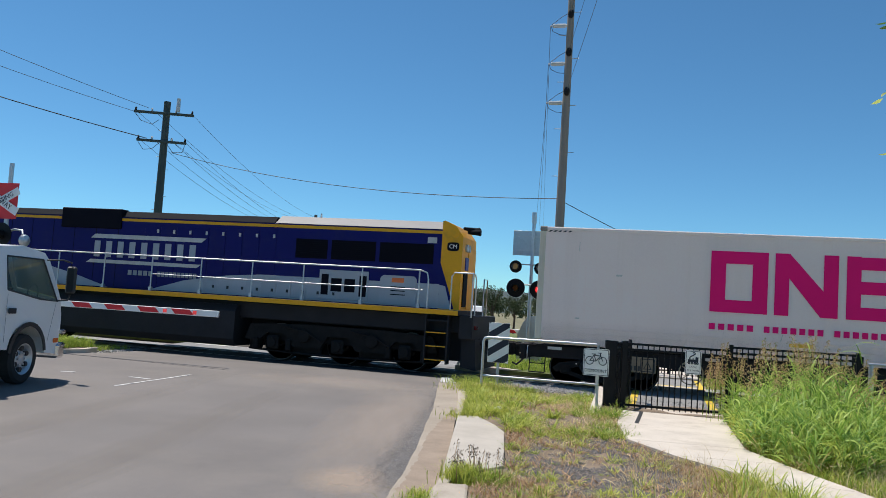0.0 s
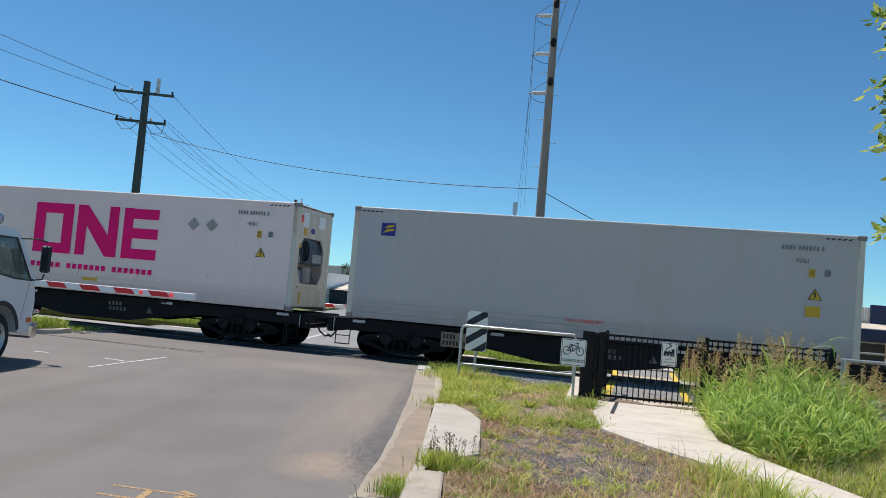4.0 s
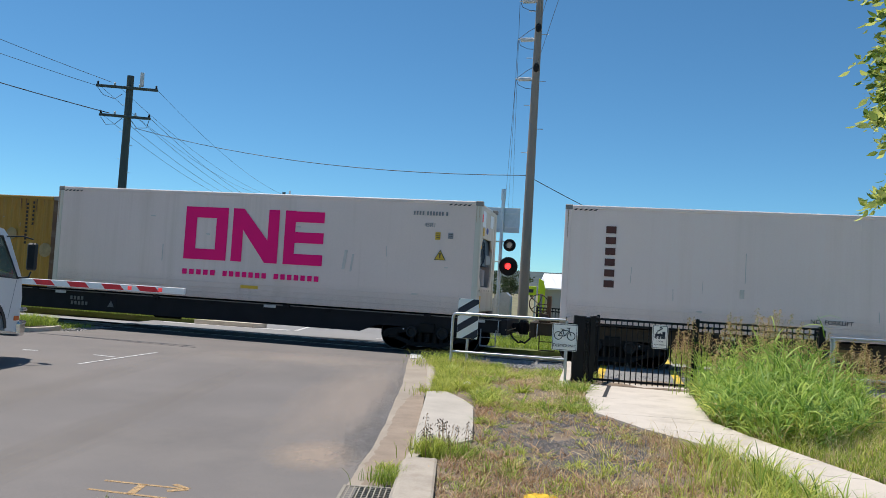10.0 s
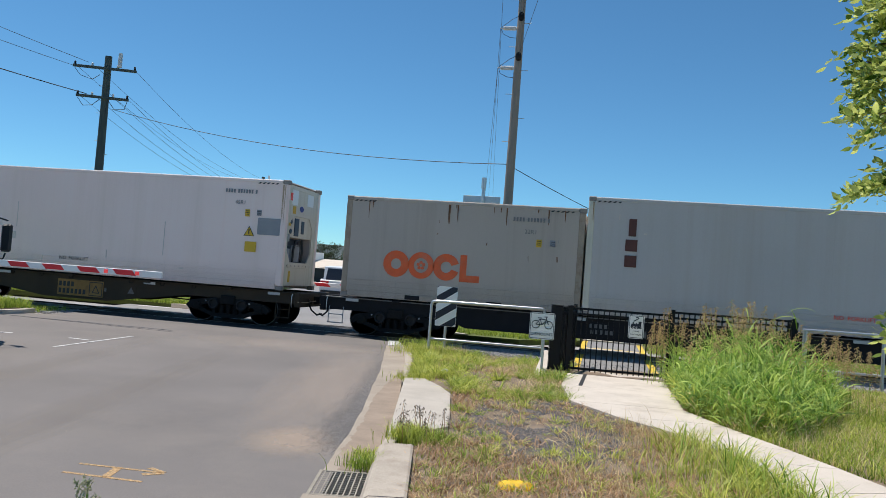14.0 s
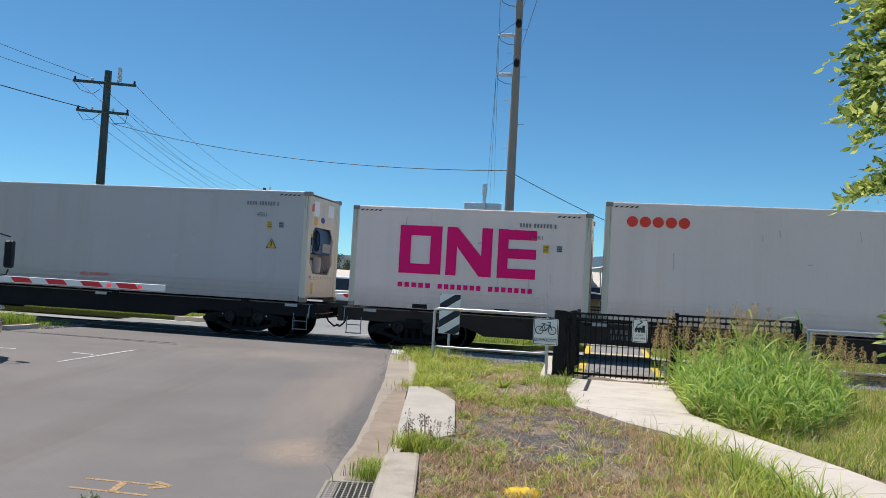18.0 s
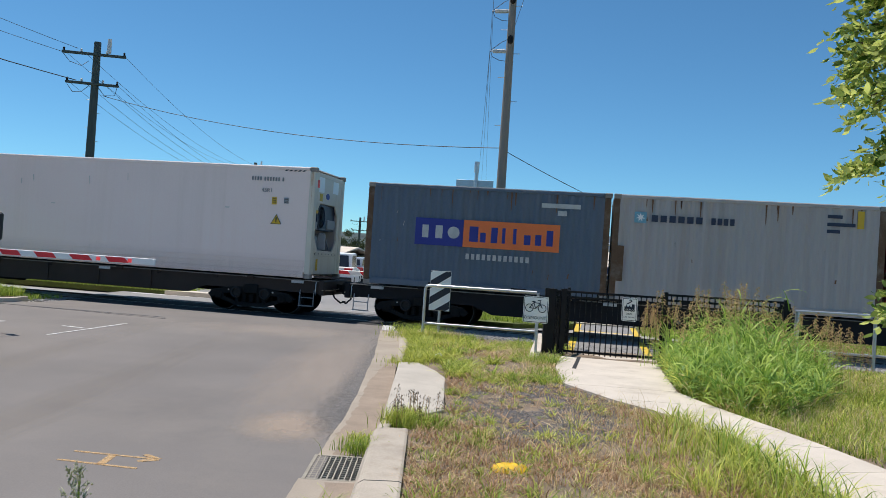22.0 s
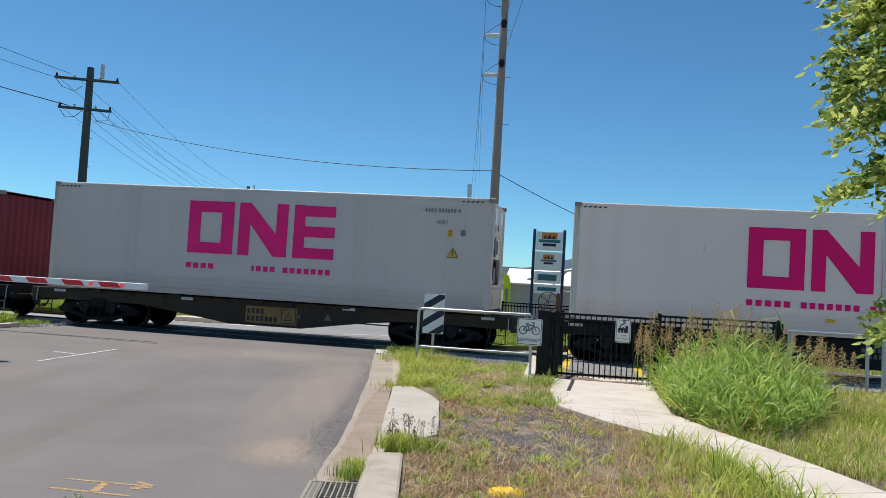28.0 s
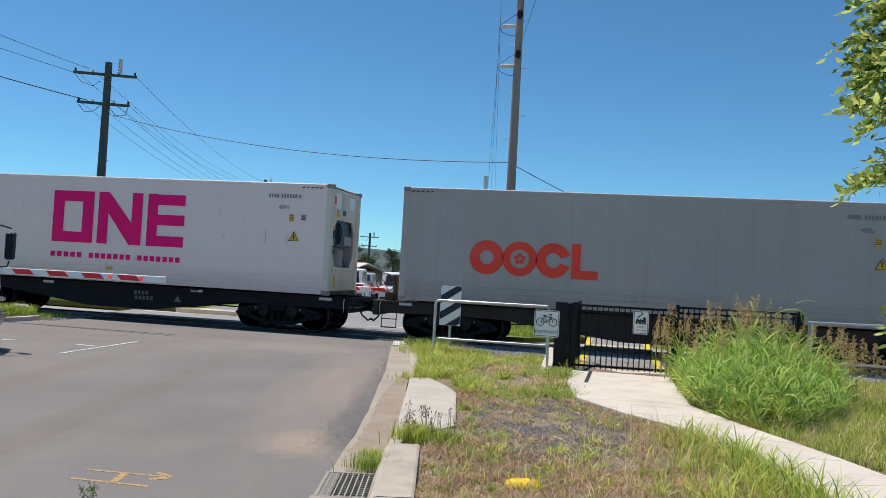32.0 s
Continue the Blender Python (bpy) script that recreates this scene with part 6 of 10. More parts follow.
M["loco_under"] = mat("grimy_black_underframe", (0.02, 0.02, 0.024), 0.7, var=0.3, scale=2, dirt=(0.025, 0.022, 0.02), amount=0.5, spec=0.3)
M["grille"] = mat("black_louvre", (0.006, 0.006, 0.012), 0.7, spec=0.1)
loco = thing("diesel_locomotive", "blue, pale grey and yellow diesel locomotive leading the train", "locomotive")
ROLLING.append((loco, -0.28, 0.0, 0.0))
NY, FY, X0, X1 = 0.2, 1.72, -21.6, -4.22
hood = part("hood", Shape().box(X0, -4.75, NY, FY, 1.66, 3.72, 0.02), M["loco_blue"], loco, "royal blue hood")
part("lower_band", Shape().prism([(-13.3, 1.68), (-12.2, 2.0), (-10.9, 2.2), (-9.9, 2.28), (-4.78, 2.3), (-4.78, 1.68)], NY - 0.008, NY), M["loco_white"], hood, "pale grey lower band")
part("lower_band", Shape().prism([(-21.0, 1.68), (-21.0, 2.5), (-19, 2.5), (-17.2, 2.3), (-15.8, 1.98), (-14.7, 1.68)], NY - 0.008, NY), M["loco_white"], hood, "pale grey lower band")
part("roof_dark", Shape().prism([(NY, 3.72), (NY + 0.18, 3.9), (FY - 0.18, 3.9), (FY, 3.72)], X0, -9.55, "x"), M["loco_dark"], loco, "dark ribbed roof")
part("roof_silver", Shape().prism([(NY - 0.01, 3.72), (NY + 0.35, 3.95), (FY - 0.35, 3.95), (FY, 3.72)], -9.52, -4.78, "x"), M["loco_roof"], loco, "silver sloping roof")
part("waist_stripe", Shape().box(X0, -4.78, NY - 0.009, NY, 3.6, 3.68), M["loco_yellow"], hood, "yellow roofline stripe")
s = Shape()
s.prism([(-4.78, 1.66), (X1, 1.66), (X1, 3.55), (-4.42, 3.82), (-4.72, 3.95), (-4.78, 3.93)], NY - 0.002, FY + 0.002)
part("yellow_end", s, M["loco_yellow"], loco, "yellow end of the hood")
part("end_flash", Shape().prism([(-4.782, 1.68), (-4.36, 1.68), (-4.56, 2.26), (-4.782, 2.85)], NY - 0.01, NY - 0.002), M["loco_blue"], hood)
part("lower_band", Shape().prism([(-4.78, 1.68), (-4.44, 1.68), (-4.62, 2.26), (-4.78, 2.28)], NY - 0.016, NY - 0.011), M["loco_white"], hood, "pale grey lower band")
part("end_panel", Shape().box(X1, X1 + 0.02, 0.85, 1.7, 1.7, 3.3, 0.01), M["loco_yellow"], loco)
part("marker_lamp", Shape().cyl((X1, 0.56, 3.28), (X1 + 0.06, 0.56, 3.28), 0.1, n=14).cyl((X1, 0.8, 3.28), (X1 + 0.06, 0.8, 3.28), 0.1, n=14), M["lens_clear"], loco, "round marker lamps")
hn = Shape().cyl((-4.3, 1.0, 3.78), (-3.98, 1.0, 3.78), 0.05, 0.1, 12).cyl((-4.3, 0.6, 3.8), (-4.05, 1.2, 3.8), 0.04, 0.09, 12).cyl((-4.25, 0.8, 3.72), (-3.9, 0.8, 3.72), 0.045, 0.085, 12)
part("horn", hn, M["loco_dark"], loco, "black air horns")
pl = part("class_plate", Shape().prism([(-4.47 + 0.16 * math.copysign(abs(math.cos(t)) ** 0.55, math.cos(t)), 3.28 + 0.115 * math.copysign(abs(math.sin(t)) ** 0.55, math.sin(t))) for t in np.linspace(0, 2 * math.pi, 16, endpoint=False)], NY - 0.012, NY), M["loco_dark"], loco)
words("class_letters", "CM", 0.15, M["sign_white"], pl, -4.47, NY - 0.014, 3.28)
part("name_plate", Shape().box(X1 - 0.001, X1 + 0.03, 0.55, 0.85, 2.7, 3.04, 0.004), M["po_blue"], loco, "small blue badge")
# A raised near-black plate paints the recess's shade.
part("door_recess", Shape().box(X1 - 0.001, X1 + 0.026, 0.42, 0.84, 1.75, 2.62, 0.006), M["grille"], loco, "dark plate for the shade of a door recess")
part("round_vent", Shape().wheel((-4.43, NY - 0.002, 3.6), [(0, 0.09), (-0.02, 0.09), (-0.02, 0.001)], "y", 16), M["loco_yellow"], loco)
part("number_plate", Shape().box(-5.1, -4.85, NY - 0.012, NY, 3.35, 3.5), M["ink_pale"], hood).location.x -= 0.06
# dark grilles, doors and vents
for a, b in ((-8.87, -7.94), (-7.83, -6.57), (-6.46, -4.98)):
    gr = part("radiator_grille", Shape().box(a, b, NY - 0.012, NY, 2.8, 3.32, 0.006), M["grille"], hood, "black radiator louvre")
    s = Shape()
    for k in range(9):
        s.box(a + 0.03, b - 0.03, NY - 0.03, NY - 0.012, 2.83 + k * 0.053, 2.85 + k * 0.053)
    part("louvre_slat", s, M["grille"], gr)
part("air_intake", Shape().box(-16.45, -14.4, NY - 0.06, NY + 0.3, 3.36, 3.94, 0.02), M["grille"], hood, "black air intake box")
for x in np.arange(-20.5, -13.8, 0.75):
    part("hood_seam", Shape().box(x, x + 0.012, NY - 0.006, NY, 1.7, 3.58), M["loco_dark"], hood)
for i in range(8):
    x = -13.6 + i * 0.52
    part("hood_door", Shape().box(x, x + 0.5, NY - 0.014, NY - 0.002, 1.72, 3.5, 0.006), M["loco_blue"], hood)
    part("door_latch", Shape().box(x + 0.4, x + 0.46, NY - 0.03, NY - 0.014, 3.3, 3.4), M["ink_pale"], hood)
part("lower_band", Shape().prism([(-13.3, 1.68), (-12.2, 2.0), (-10.9, 2.2), (-9.9, 2.28), (-9.4, 2.29), (-9.4, 1.68)], NY - 0.018, NY - 0.0145), M["loco_white"], hood, "pale grey lower band")
for i in range(9):
    x = -11.6 + i * 0.45
    part("lower_door", Shape().box(x, x + 0.42, NY - 0.021, NY - 0.0185 if x < -9.4 else NY - 0.008, 1.72, 2.15 if x < -9.9 else 2.25, 0.003), M["loco_white"], hood)
    part("door_latch", Shape().box(x + 0.3, x + 0.36, NY - 0.04, NY - 0.018, 1.84, 1.92), M["ink"], hood)
ev = part("equipment_door", Shape().box(-7.75, -6.35, NY - 0.025, NY - 0.008, 1.74, 2.52, 0.008), M["loco_white"], hood, "pale grey equipment doors")
ev.location.x -= 0.36
for x, z0, z1 in ((-7.68, 1.85, 2.4), (-7.4, 1.95, 2.3), (-7.02, 1.95, 2.3), (-6.6, 1.85, 2.4)):
    part("vent", Shape().box(x, x + 0.2 if z0 < 1.9 else x + 0.3, NY - 0.03, NY - 0.024, z0, z1), M["grille"], ev, "dark vent")
pd = part("panel_door", Shape().prism([(-6.2, 1.78), (-6.12, 1.72), (-5.28, 1.72), (-5.2, 1.78), (-5.2, 2.38), (-5.28, 2.46), (-6.12, 2.46), (-6.2, 2.38)], NY - 0.03, NY - 0.008), M["loco_white"], hood, "large rounded access door")
pd.location.x -= 0.18
part("door_sign", Shape().box(-5.88, -5.55, NY - 0.036, NY - 0.03, 2.28, 2.4), M["po_orange"], pd, "orange notice")
for z in (1.95, 2.05, 2.15):
    part("door_slot", Shape().box(-5.9, -5.5, NY - 0.036, NY - 0.03, z, z + 0.025), M["loco_dark"], pd)
# lettering block in bars
part("name_stripe", Shape().prism([(-15.4, 3.08), (-15.25, 3.2), (-11.6, 3.2), (-11.75, 3.08)], NY - 0.02, NY - 0.015), M["ink_pale"], hood)
part("name_stripe", Shape().prism([(-15.5, 2.36), (-15.35, 2.46), (-11.7, 2.46), (-11.85, 2.36)], NY - 0.02, NY - 0.015), M["ink_pale"], hood)
bars("name_bar", letterbars(-15.25, -11.72, 2.54, 3.0, 9, 0.5), M["loco_white"], hood, "white bar", NY - 0.015)
bars("name_bar", letterbars(-14.05, -13.2, 2.06, 2.2, 5, 0.75) + letterbars(-13.08, -11.8, 2.06, 2.2, 10, 0.75), M["ink_grey"], hood, "", NY - 0.015)
# frame, rails, steps
part("deck", Shape().box(-22.3, -4.1, -0.28, 2.72, 1.53, 1.66, 0.015), M["loco_under"], loco)
part("deck_edge", Shape().box(-22.3, -4.12, -0.29, -0.28, 1.53, 1.65), M["loco_yellow"], loco, "yellow deck edge stripe")
part("underframe", Shape().box(-22.3, -3.95, 0.05, 2.38, 1.08, 1.53, 0.03), M["loco_under"], loco)
part("fuel_tank", Shape().prism([(-0.1, 0.32), (-0.22, 0.5), (-0.22, 1.25), (-0.1, 1.42), (2.54, 1.42), (2.66, 1.25), (2.66, 0.5), (2.54, 0.32)], -16.6, -10.3, "x"), M["loco_under"], loco, "black fuel tank")
# Added infill that keeps daylight from showing under the frame.
part("under_shroud", Shape().box(-22.0, -4.15, 0.75, 1.7, 0.34, 1.1, 0.02), M["loco_under"], loco, "added black block that closes the view under the frame")
part("end_beam", Shape().box(-4.1, -3.75, -0.2, 2.64, 0.95, 1.55, 0.02), M["loco_under"], loco)
part("pilot_plate", Shape().prism([(-4.05, 0.25), (-3.65, 0.18), (-3.7, 0.95), (-4.05, 0.95)], 0.0, 2.44), M["loco_under"], loco)
part("coupler", Shape().box(-3.75, -2.95, 1.1, 1.34, 0.68, 0.9, 0.03).box(-3.2, -2.87, 1.02, 1.4, 0.6, 0.95, 0.05), M["bogie"], loco)
part("jumper_hose", Shape().tube([(-3.75, 0.6, 0.95), (-3.45, 0.58, 0.55), (-3.3, 0.62, 0.4), (-3.1, 0.7, 0.5)], 0.03).tube([(-3.75, 0.85, 0.95), (-3.5, 0.84, 0.6), (-3.3, 0.86, 0.5)], 0.03), M["rubber"], loco)
part("tail_light", Shape().box(-3.76, -3.7, 0.0, 0.28, 1.2, 1.3, 0.01), M["lens_red"], loco, "unlit red tail light")
st = Shape()
for z in (0.38, 0.72, 1.06, 1.36):
    st.box(-4.92, -4.4, -0.26, 0.02, z, z + 0.03)
st.box(-4.97, -4.93, -0.26, 0.02, 0.3, 1.55).box(-4.39, -4.35, -0.26, 0.02, 0.3, 1.55)
part("step_frame", st, M["loco_under"], loco)
for z in (0.38, 0.72, 1.06):
    part("step_edge", Shape().box(-4.92, -4.4, -0.268, -0.26, z, z + 0.025), M["loco_yellow"], loco, "yellow step edge")
posts = [-20.6, -19.1, -17.6, -16.1, -14.55, -13.0, -11.45, -9.9, -8.4, -6.75, -5.2]
hr = Shape().tube([(-22.0, -0.2, 2.62), (-5.18, -0.2, 2.62), (-5.0, -0.2, 2.56), (-4.96, -0.2, 2.4), (-4.96, -0.2, 1.66)], 0.021, 8)
part("handrail", hr, M["galv"], loco, "pale tubular handrail")
for x in posts:
    part("handrail_post", Shape().cyl((x, -0.2, 1.64), (x, -0.2, 2.62), 0.02, n=8).box(x - 0.04, x + 0.04, -0.24, -0.16, 1.64, 1.76), M["galv"], loco)
part("mid_rail", Shape().cyl((-13.0, -0.2, 2.12), (-5.1, -0.2, 2.12), 0.013, n=6), M["galv"], loco)
er = Shape().tube([(-4.35, -0.2, 1.6), (-4.35, -0.2, 2.5), (-4.28, -0.2, 2.6), (-3.8, -0.2, 2.6)], 0.018).tube([(-3.8, -0.2, 1.5), (-3.8, -0.2, 2.62)], 0.02).tube([(-3.8, -0.2, 2.6), (-3.78, -0.05, 2.58), (-3.77, 0.05, 2.45), (-3.77, 0.05, 1.55)], 0.018)
part("end_rail", Shape().tube([(-3.72, 0.75, 1.55), (-3.72, 0.75, 2.5), (-3.72, 1.15, 2.5), (-3.72, 1.15, 1.55)], 0.018), M["galv"], loco, "pale end handrail")
part("end_rail", er, M["galv"], loco, "pale end handrail")
# three-axle bogies
for cx in (-7.35, -19.3):
    bg = part("bogie", Shape().prism([(-2.7, 0.55), (-2.55, 0.95), (-1.2, 1.02), (1.2, 1.02), (2.55, 0.95), (2.7, 0.55), (2.3, 0.5), (2.05, 0.75), (1.55, 0.75), (1.3, 0.42), (0.5, 0.42), (0.3, 0.75), (-0.3, 0.75), (-0.5, 0.42), (-1.3, 0.42), (-1.55, 0.75), (-2.05, 0.75), (-2.3, 0.5)], -0.05, 0.1).prism([(-2.7, 0.6), (2.7, 0.6), (2.6, 0.95), (-2.6, 0.95)], 2.34, 2.48).box(-2.3, 2.3, 0.1, 2.34, 0.55, 0.9), M["bogie"], loco, "grimy three-axle bogie")
    bg.location = (cx, 0, 0)
    for x in (-1.85, 0.0, 1.85):
        part("axle_box", cached("locoaxle", lambda: Shape().box(-0.17, 0.17, -0.13, 0.0, 0.32, 0.68, 0.04).cyl((0, -0.18, 0.5), (0, -0.12, 0.5), 0.12, n=14).mesh("axle_box", M["bogie"])), None, bg).location = (x, 0, 0)
    for x in (-0.95, 0.95):
        part("brake_cylinder", Shape().wheel((x, -0.1, 0.72), [(-0.06, 0.001), (-0.06, 0.05), (-0.05, 0.16), (0.0, 0.18)], "y", 16), M["bogie"], bg)
        part("brake_rod", Shape().tube([(x - 0.6, -0.12, 0.95), (x + 0.1, -0.14, 0.82), (x + 0.5, -0.12, 0.6)], 0.025, 6), M["bogie"], bg)
    for x in (-2.35, -1.4, 1.4, 2.35):
        part("brake_hanger", Shape().box(x - 0.07, x + 0.07, -0.12, 0.02, 0.3, 0.6, 0.02), M["bogie"], bg)
    # Added dark blocks fill the gaps between the wheels.
    for x0, x1, z0, z1 in ((-1.37, -0.53, 0.24, 0.62), (0.53, 1.37, 0.24, 0.62), (-2.65, -2.3, 0.3, 0.7), (2.3, 2.65, 0.3, 0.7)):
        part("brake_block", Shape().box(x0, x1, 0.14, 0.3, z0, z1, 0.03), M["bogie"], bg)
    rig = Shape()
    rig.tube([(-2.6, 0.05, 0.3), (-1.0, 0.02, 0.24), (1.0, 0.02, 0.24), (2.6, 0.05, 0.3)], 0.03, 6)
    part("brake_rigging", rig, M["bogie"], bg)
    # Added backing block stops light showing through the bogie.
    part("traction_motor", Shape().box(-2.2, 2.2, 0.6, 1.85, 0.18, 0.8, 0.05), M["bogie"], bg)
    for dx in (-1.85, 0.0, 1.85):
        me = cached("locowheel", lambda: wheelset_mesh(0.508))
        w = part("wheelset", me, None, bg, "dark steel wheelset")
        w.location = (0, 0, 0)
        SPINNING.append((w, dx, 0.512, 0.508, 1.219))

# ---- street furniture on the near side ----
def bar_fence(name, label, x0, x1, y0, y1, z0, z1, gap=0.098, group="", post_w=0.065):
    """A black tubular fence panel from (x0, y0) to (x1, y1)."""
    ob = thing(name, label, "fence" if "gate" not in name else "gate", group)
    n = max(2, int(math.hypot(x1 - x0, y1 - y0) / gap))
    a = math.atan2(y1 - y0, x1 - x0)
    ln = math.hypot(x1 - x0, y1 - y0)
    m = pose(x0, y0, 0, 0, 0, math.degrees(a))
    for z in (z0 + 0.03, z1 - 0.14, z1 - 0.04):
        part("rail", Shape().box(0, ln, -0.02, 0.02, z, z + 0.04, 0.004, m), M["black_metal"], ob)
    for x in (0.0, ln):
        part("post", Shape().box(x - post_w / 2, x + post_w / 2, -post_w / 2, post_w / 2, 0.0, z1 + 0.03, 0.006, m), M["black_metal"], ob)
    me = Shape().box(-0.0095, 0.0095, -0.0095, 0.0095, z0, z1).mesh("bar", M["black_metal"])
    for i in range(1, n):
        b = part("bar", me, None, ob)
        b.matrix_local = m @ Matrix.Translation((ln * i / n, 0, 0))
    return ob


bar_fence("pedestrian_gate", "black tubular steel swing gate across the foot crossing", 0.13, 1.9, -4.66, -4.52, 0.13, 1.3)
bar_fence("steel_fence", "black tubular steel fence behind tall grass", 1.95, 4.1, -4.5, -4.1, 0.05, 1.36)
bar_fence("steel_fence", "black tubular steel fence along the gate enclosure", -0.16, 0.12, -4.72, -2.3, 0.05, 1.27)
bar_fence("steel_fence", "black tubular steel fence along the gate enclosure", -0.19, 0.1, -4.74, -4.66, 0.05, 1.29, 0.06, post_w=0.09)
bar_fence("steel_fence", "black tubular steel fence at the end of the enclosure", 4.15, 4.35, -4.1, -2.6, 0.05, 1.3)
gp = thing("gate_post", "broad black steel gate post", "post")
part("post", Shape().box(-0.17, -0.02, -4.78, -4.66, 0.0, 1.3, 0.01), M["black_metal"], gp)
part("post_cap", Shape().box(-0.18, -0.01, -4.79, -4.65, 1.3, 1.315, 0.004), M["black_metal"], gp)


def sign_plate(ob, x0, x1, z0, z1, y, border=True, name="plate"):
    r = 0.03
    pts = []
    for cx, cz, a in ((x1 - r, z0 + r, -90), (x1 - r, z1 - r, 0), (x0 + r, z1 - r, 90), (x0 + r, z0 + r, 180)):
        pts += [(cx + r * math.cos(radians(a + k * 30)), cz + r * math.sin(radians(a + k * 30))) for k in range(4)]
    p = part(name, Shape().prism(pts, y, y + 0.006), M["sign_white"], ob, "white sign plate")
    if border:
        s, g, w = Shape(), 0.012, 0.009
        s.box(x0 + g, x1 - g, y - 0.003, y, z0 + g, z0 + g + w).box(x0 + g, x1 - g, y - 0.003, y, z1 - g - w, z1 - g)
        s.box(x0 + g, x0 + g + w, y - 0.003, y, z0 + g + w, z1 - g - w).box(x1 - g - w, x1 - g, y - 0.003, y, z0 + g + w, z1 - g - w)
        part("border", s, M["sign_black"], p)
    return p


dm = thing("dismount_sign", "white bicycle dismount sign on a steel post", "sign")
part("post", Shape().cyl((-0.32, -5.1, 0.0), (-0.32, -5.1, 0.9), 0.024, n=10), M["galv"], dm)
pl = sign_plate(dm, -0.585, -0.135, 0.685, 1.165, -5.135)
y = -5.14
SYM = "black bicycle symbol"
for cx in (-0.475, -0.245):
    part("wheel_symbol", Shape().ring(cx, 0.95, 0.075, 0.062, y - 0.003, y), M["sign_black"], pl, SYM)
F = {"bb": (-0.365, 0.945), "seat": (-0.4, 1.05), "head": (-0.285, 1.04), "rw": (-0.475, 0.95), "fw": (-0.245, 0.95), "bar": (-0.29, 1.085)}
for a, b in (("rw", "bb"), ("bb", "seat"), ("seat", "head"), ("head", "bb"), ("rw", "seat"), ("head", "fw"), ("head", "bar")):
    (ax, az), (bx, bz) = F[a], F[b]
    nx_, nz_ = -(bz - az), bx - ax
    k = 0.007 / math.hypot(nx_, nz_)
    part("tube_symbol", Shape().prism([(ax + nx_ * k, az + nz_ * k), (bx + nx_ * k, bz + nz_ * k), (bx - nx_ * k, bz - nz_ * k), (ax - nx_ * k, az - nz_ * k)], y - 0.003, y), M["sign_black"], pl)
part("saddle_symbol", Shape().box(-0.44, -0.37, y - 0.003, y, 1.06, 1.075), M["sign_black"], pl)
part("handlebar_symbol", Shape().box(-0.33, -0.27, y - 0.003, y, 1.085, 1.098), M["sign_black"], pl)
words("word", "DISMOUNT", 0.077, M["sign_black"], pl, -0.36, y, 0.775)

lk = thing("look_for_trains_sign", "small white train warning sign fixed to the gate", "sign")
pl = sign_plate(lk, 1.165, 1.44, 0.82, 1.245, -4.72, True)
y = -4.724
tr = Shape()
tr.box(1.21, 1.34, y - 0.003, y, 1.04, 1.085).box(1.34, 1.39, y - 0.003, y, 1.04, 1.13).box(1.235, 1.255, y - 0.003, y, 1.085, 1.12).box(1.29, 1.31, y - 0.003, y, 1.085, 1.105)
for x in (1.235, 1.285, 1.335, 1.375):
    tr.ring(x, 1.02, 0.022, 0.006, y - 0.003, y, 14)
tr.prism([(1.2, 1.03), (1.22, 1.0), (1.22, 1.04)], y - 0.003, y)
tr.tube([(1.25, y - 0.002, 1.13), (1.3, y - 0.002, 1.16), (1.34, y - 0.002, 1.19), (1.32, y - 0.002, 1.21), (1.29, y - 0.002, 1.2)], 0.01, 6)
part("train_symbol", tr, M["sign_black"], pl, "black steam train symbol")
for z0, z1 in ((1.165, 1.195), (0.86, 0.89)):
    part("bracket", Shape().box(1.2, 1.41, -4.714, -4.56, z0, z1, 0.003), M["black_metal"], lk, "black strap behind the plate")
words("word", "LOOK", 0.042, M["sign_black"], pl, 1.303, y, 0.95)
words("word", "FOR TRAINS", 0.036, M["sign_black"], pl, 1.303, y, 0.89)

hr = thing("handrail", "galvanised tubular handrail beside the track", "handrail", "handrails by the crossing")
part("top_rail", Shape().tube([(-2.83, -3.2, 0.0), (-2.83, -3.2, 1.08), (-2.8, -3.2, 1.14), (-2.72, -3.2, 1.155), (-0.5, -3.2, 1.165)], 0.03, 10), M["galv"], hr)
part("mid_rail", Shape().cyl((-2.83, -3.2, 0.36), (-0.45, -3.2, 0.37), 0.026, n=10), M["galv"], hr)
part("post", Shape().cyl((-0.47, -3.2, 0.0), (-0.47, -3.2, 1.16), 0.028, n=10), M["galv"], hr)
hr = thing("handrail", "galvanised handrail standing in weeds", "handrail", "handrails by the crossing")
part("top_rail", Shape().tube([(4.63, -2.5, 1.15), (9.5, -2.45, 1.2)], 0.03, 10), M["galv"], hr)
part("mid_rail", Shape().tube([(4.7, -2.5, 0.37), (9.5, -2.45, 0.38)], 0.026, 10), M["galv"], hr)
for x in (4.68, 6.13, 7.7, 9.4):
    part("post", Shape().cyl((x, -2.5, 0.0), (x, -2.48, 1.15), 0.035 if x > 5 else 0.05, n=10), M["galv"], hr)
part("post", Shape().cyl((5.36, -2.5, 0.0), (5.36, -2.5, 0.37), 0.05, n=10), M["galv"], hr)

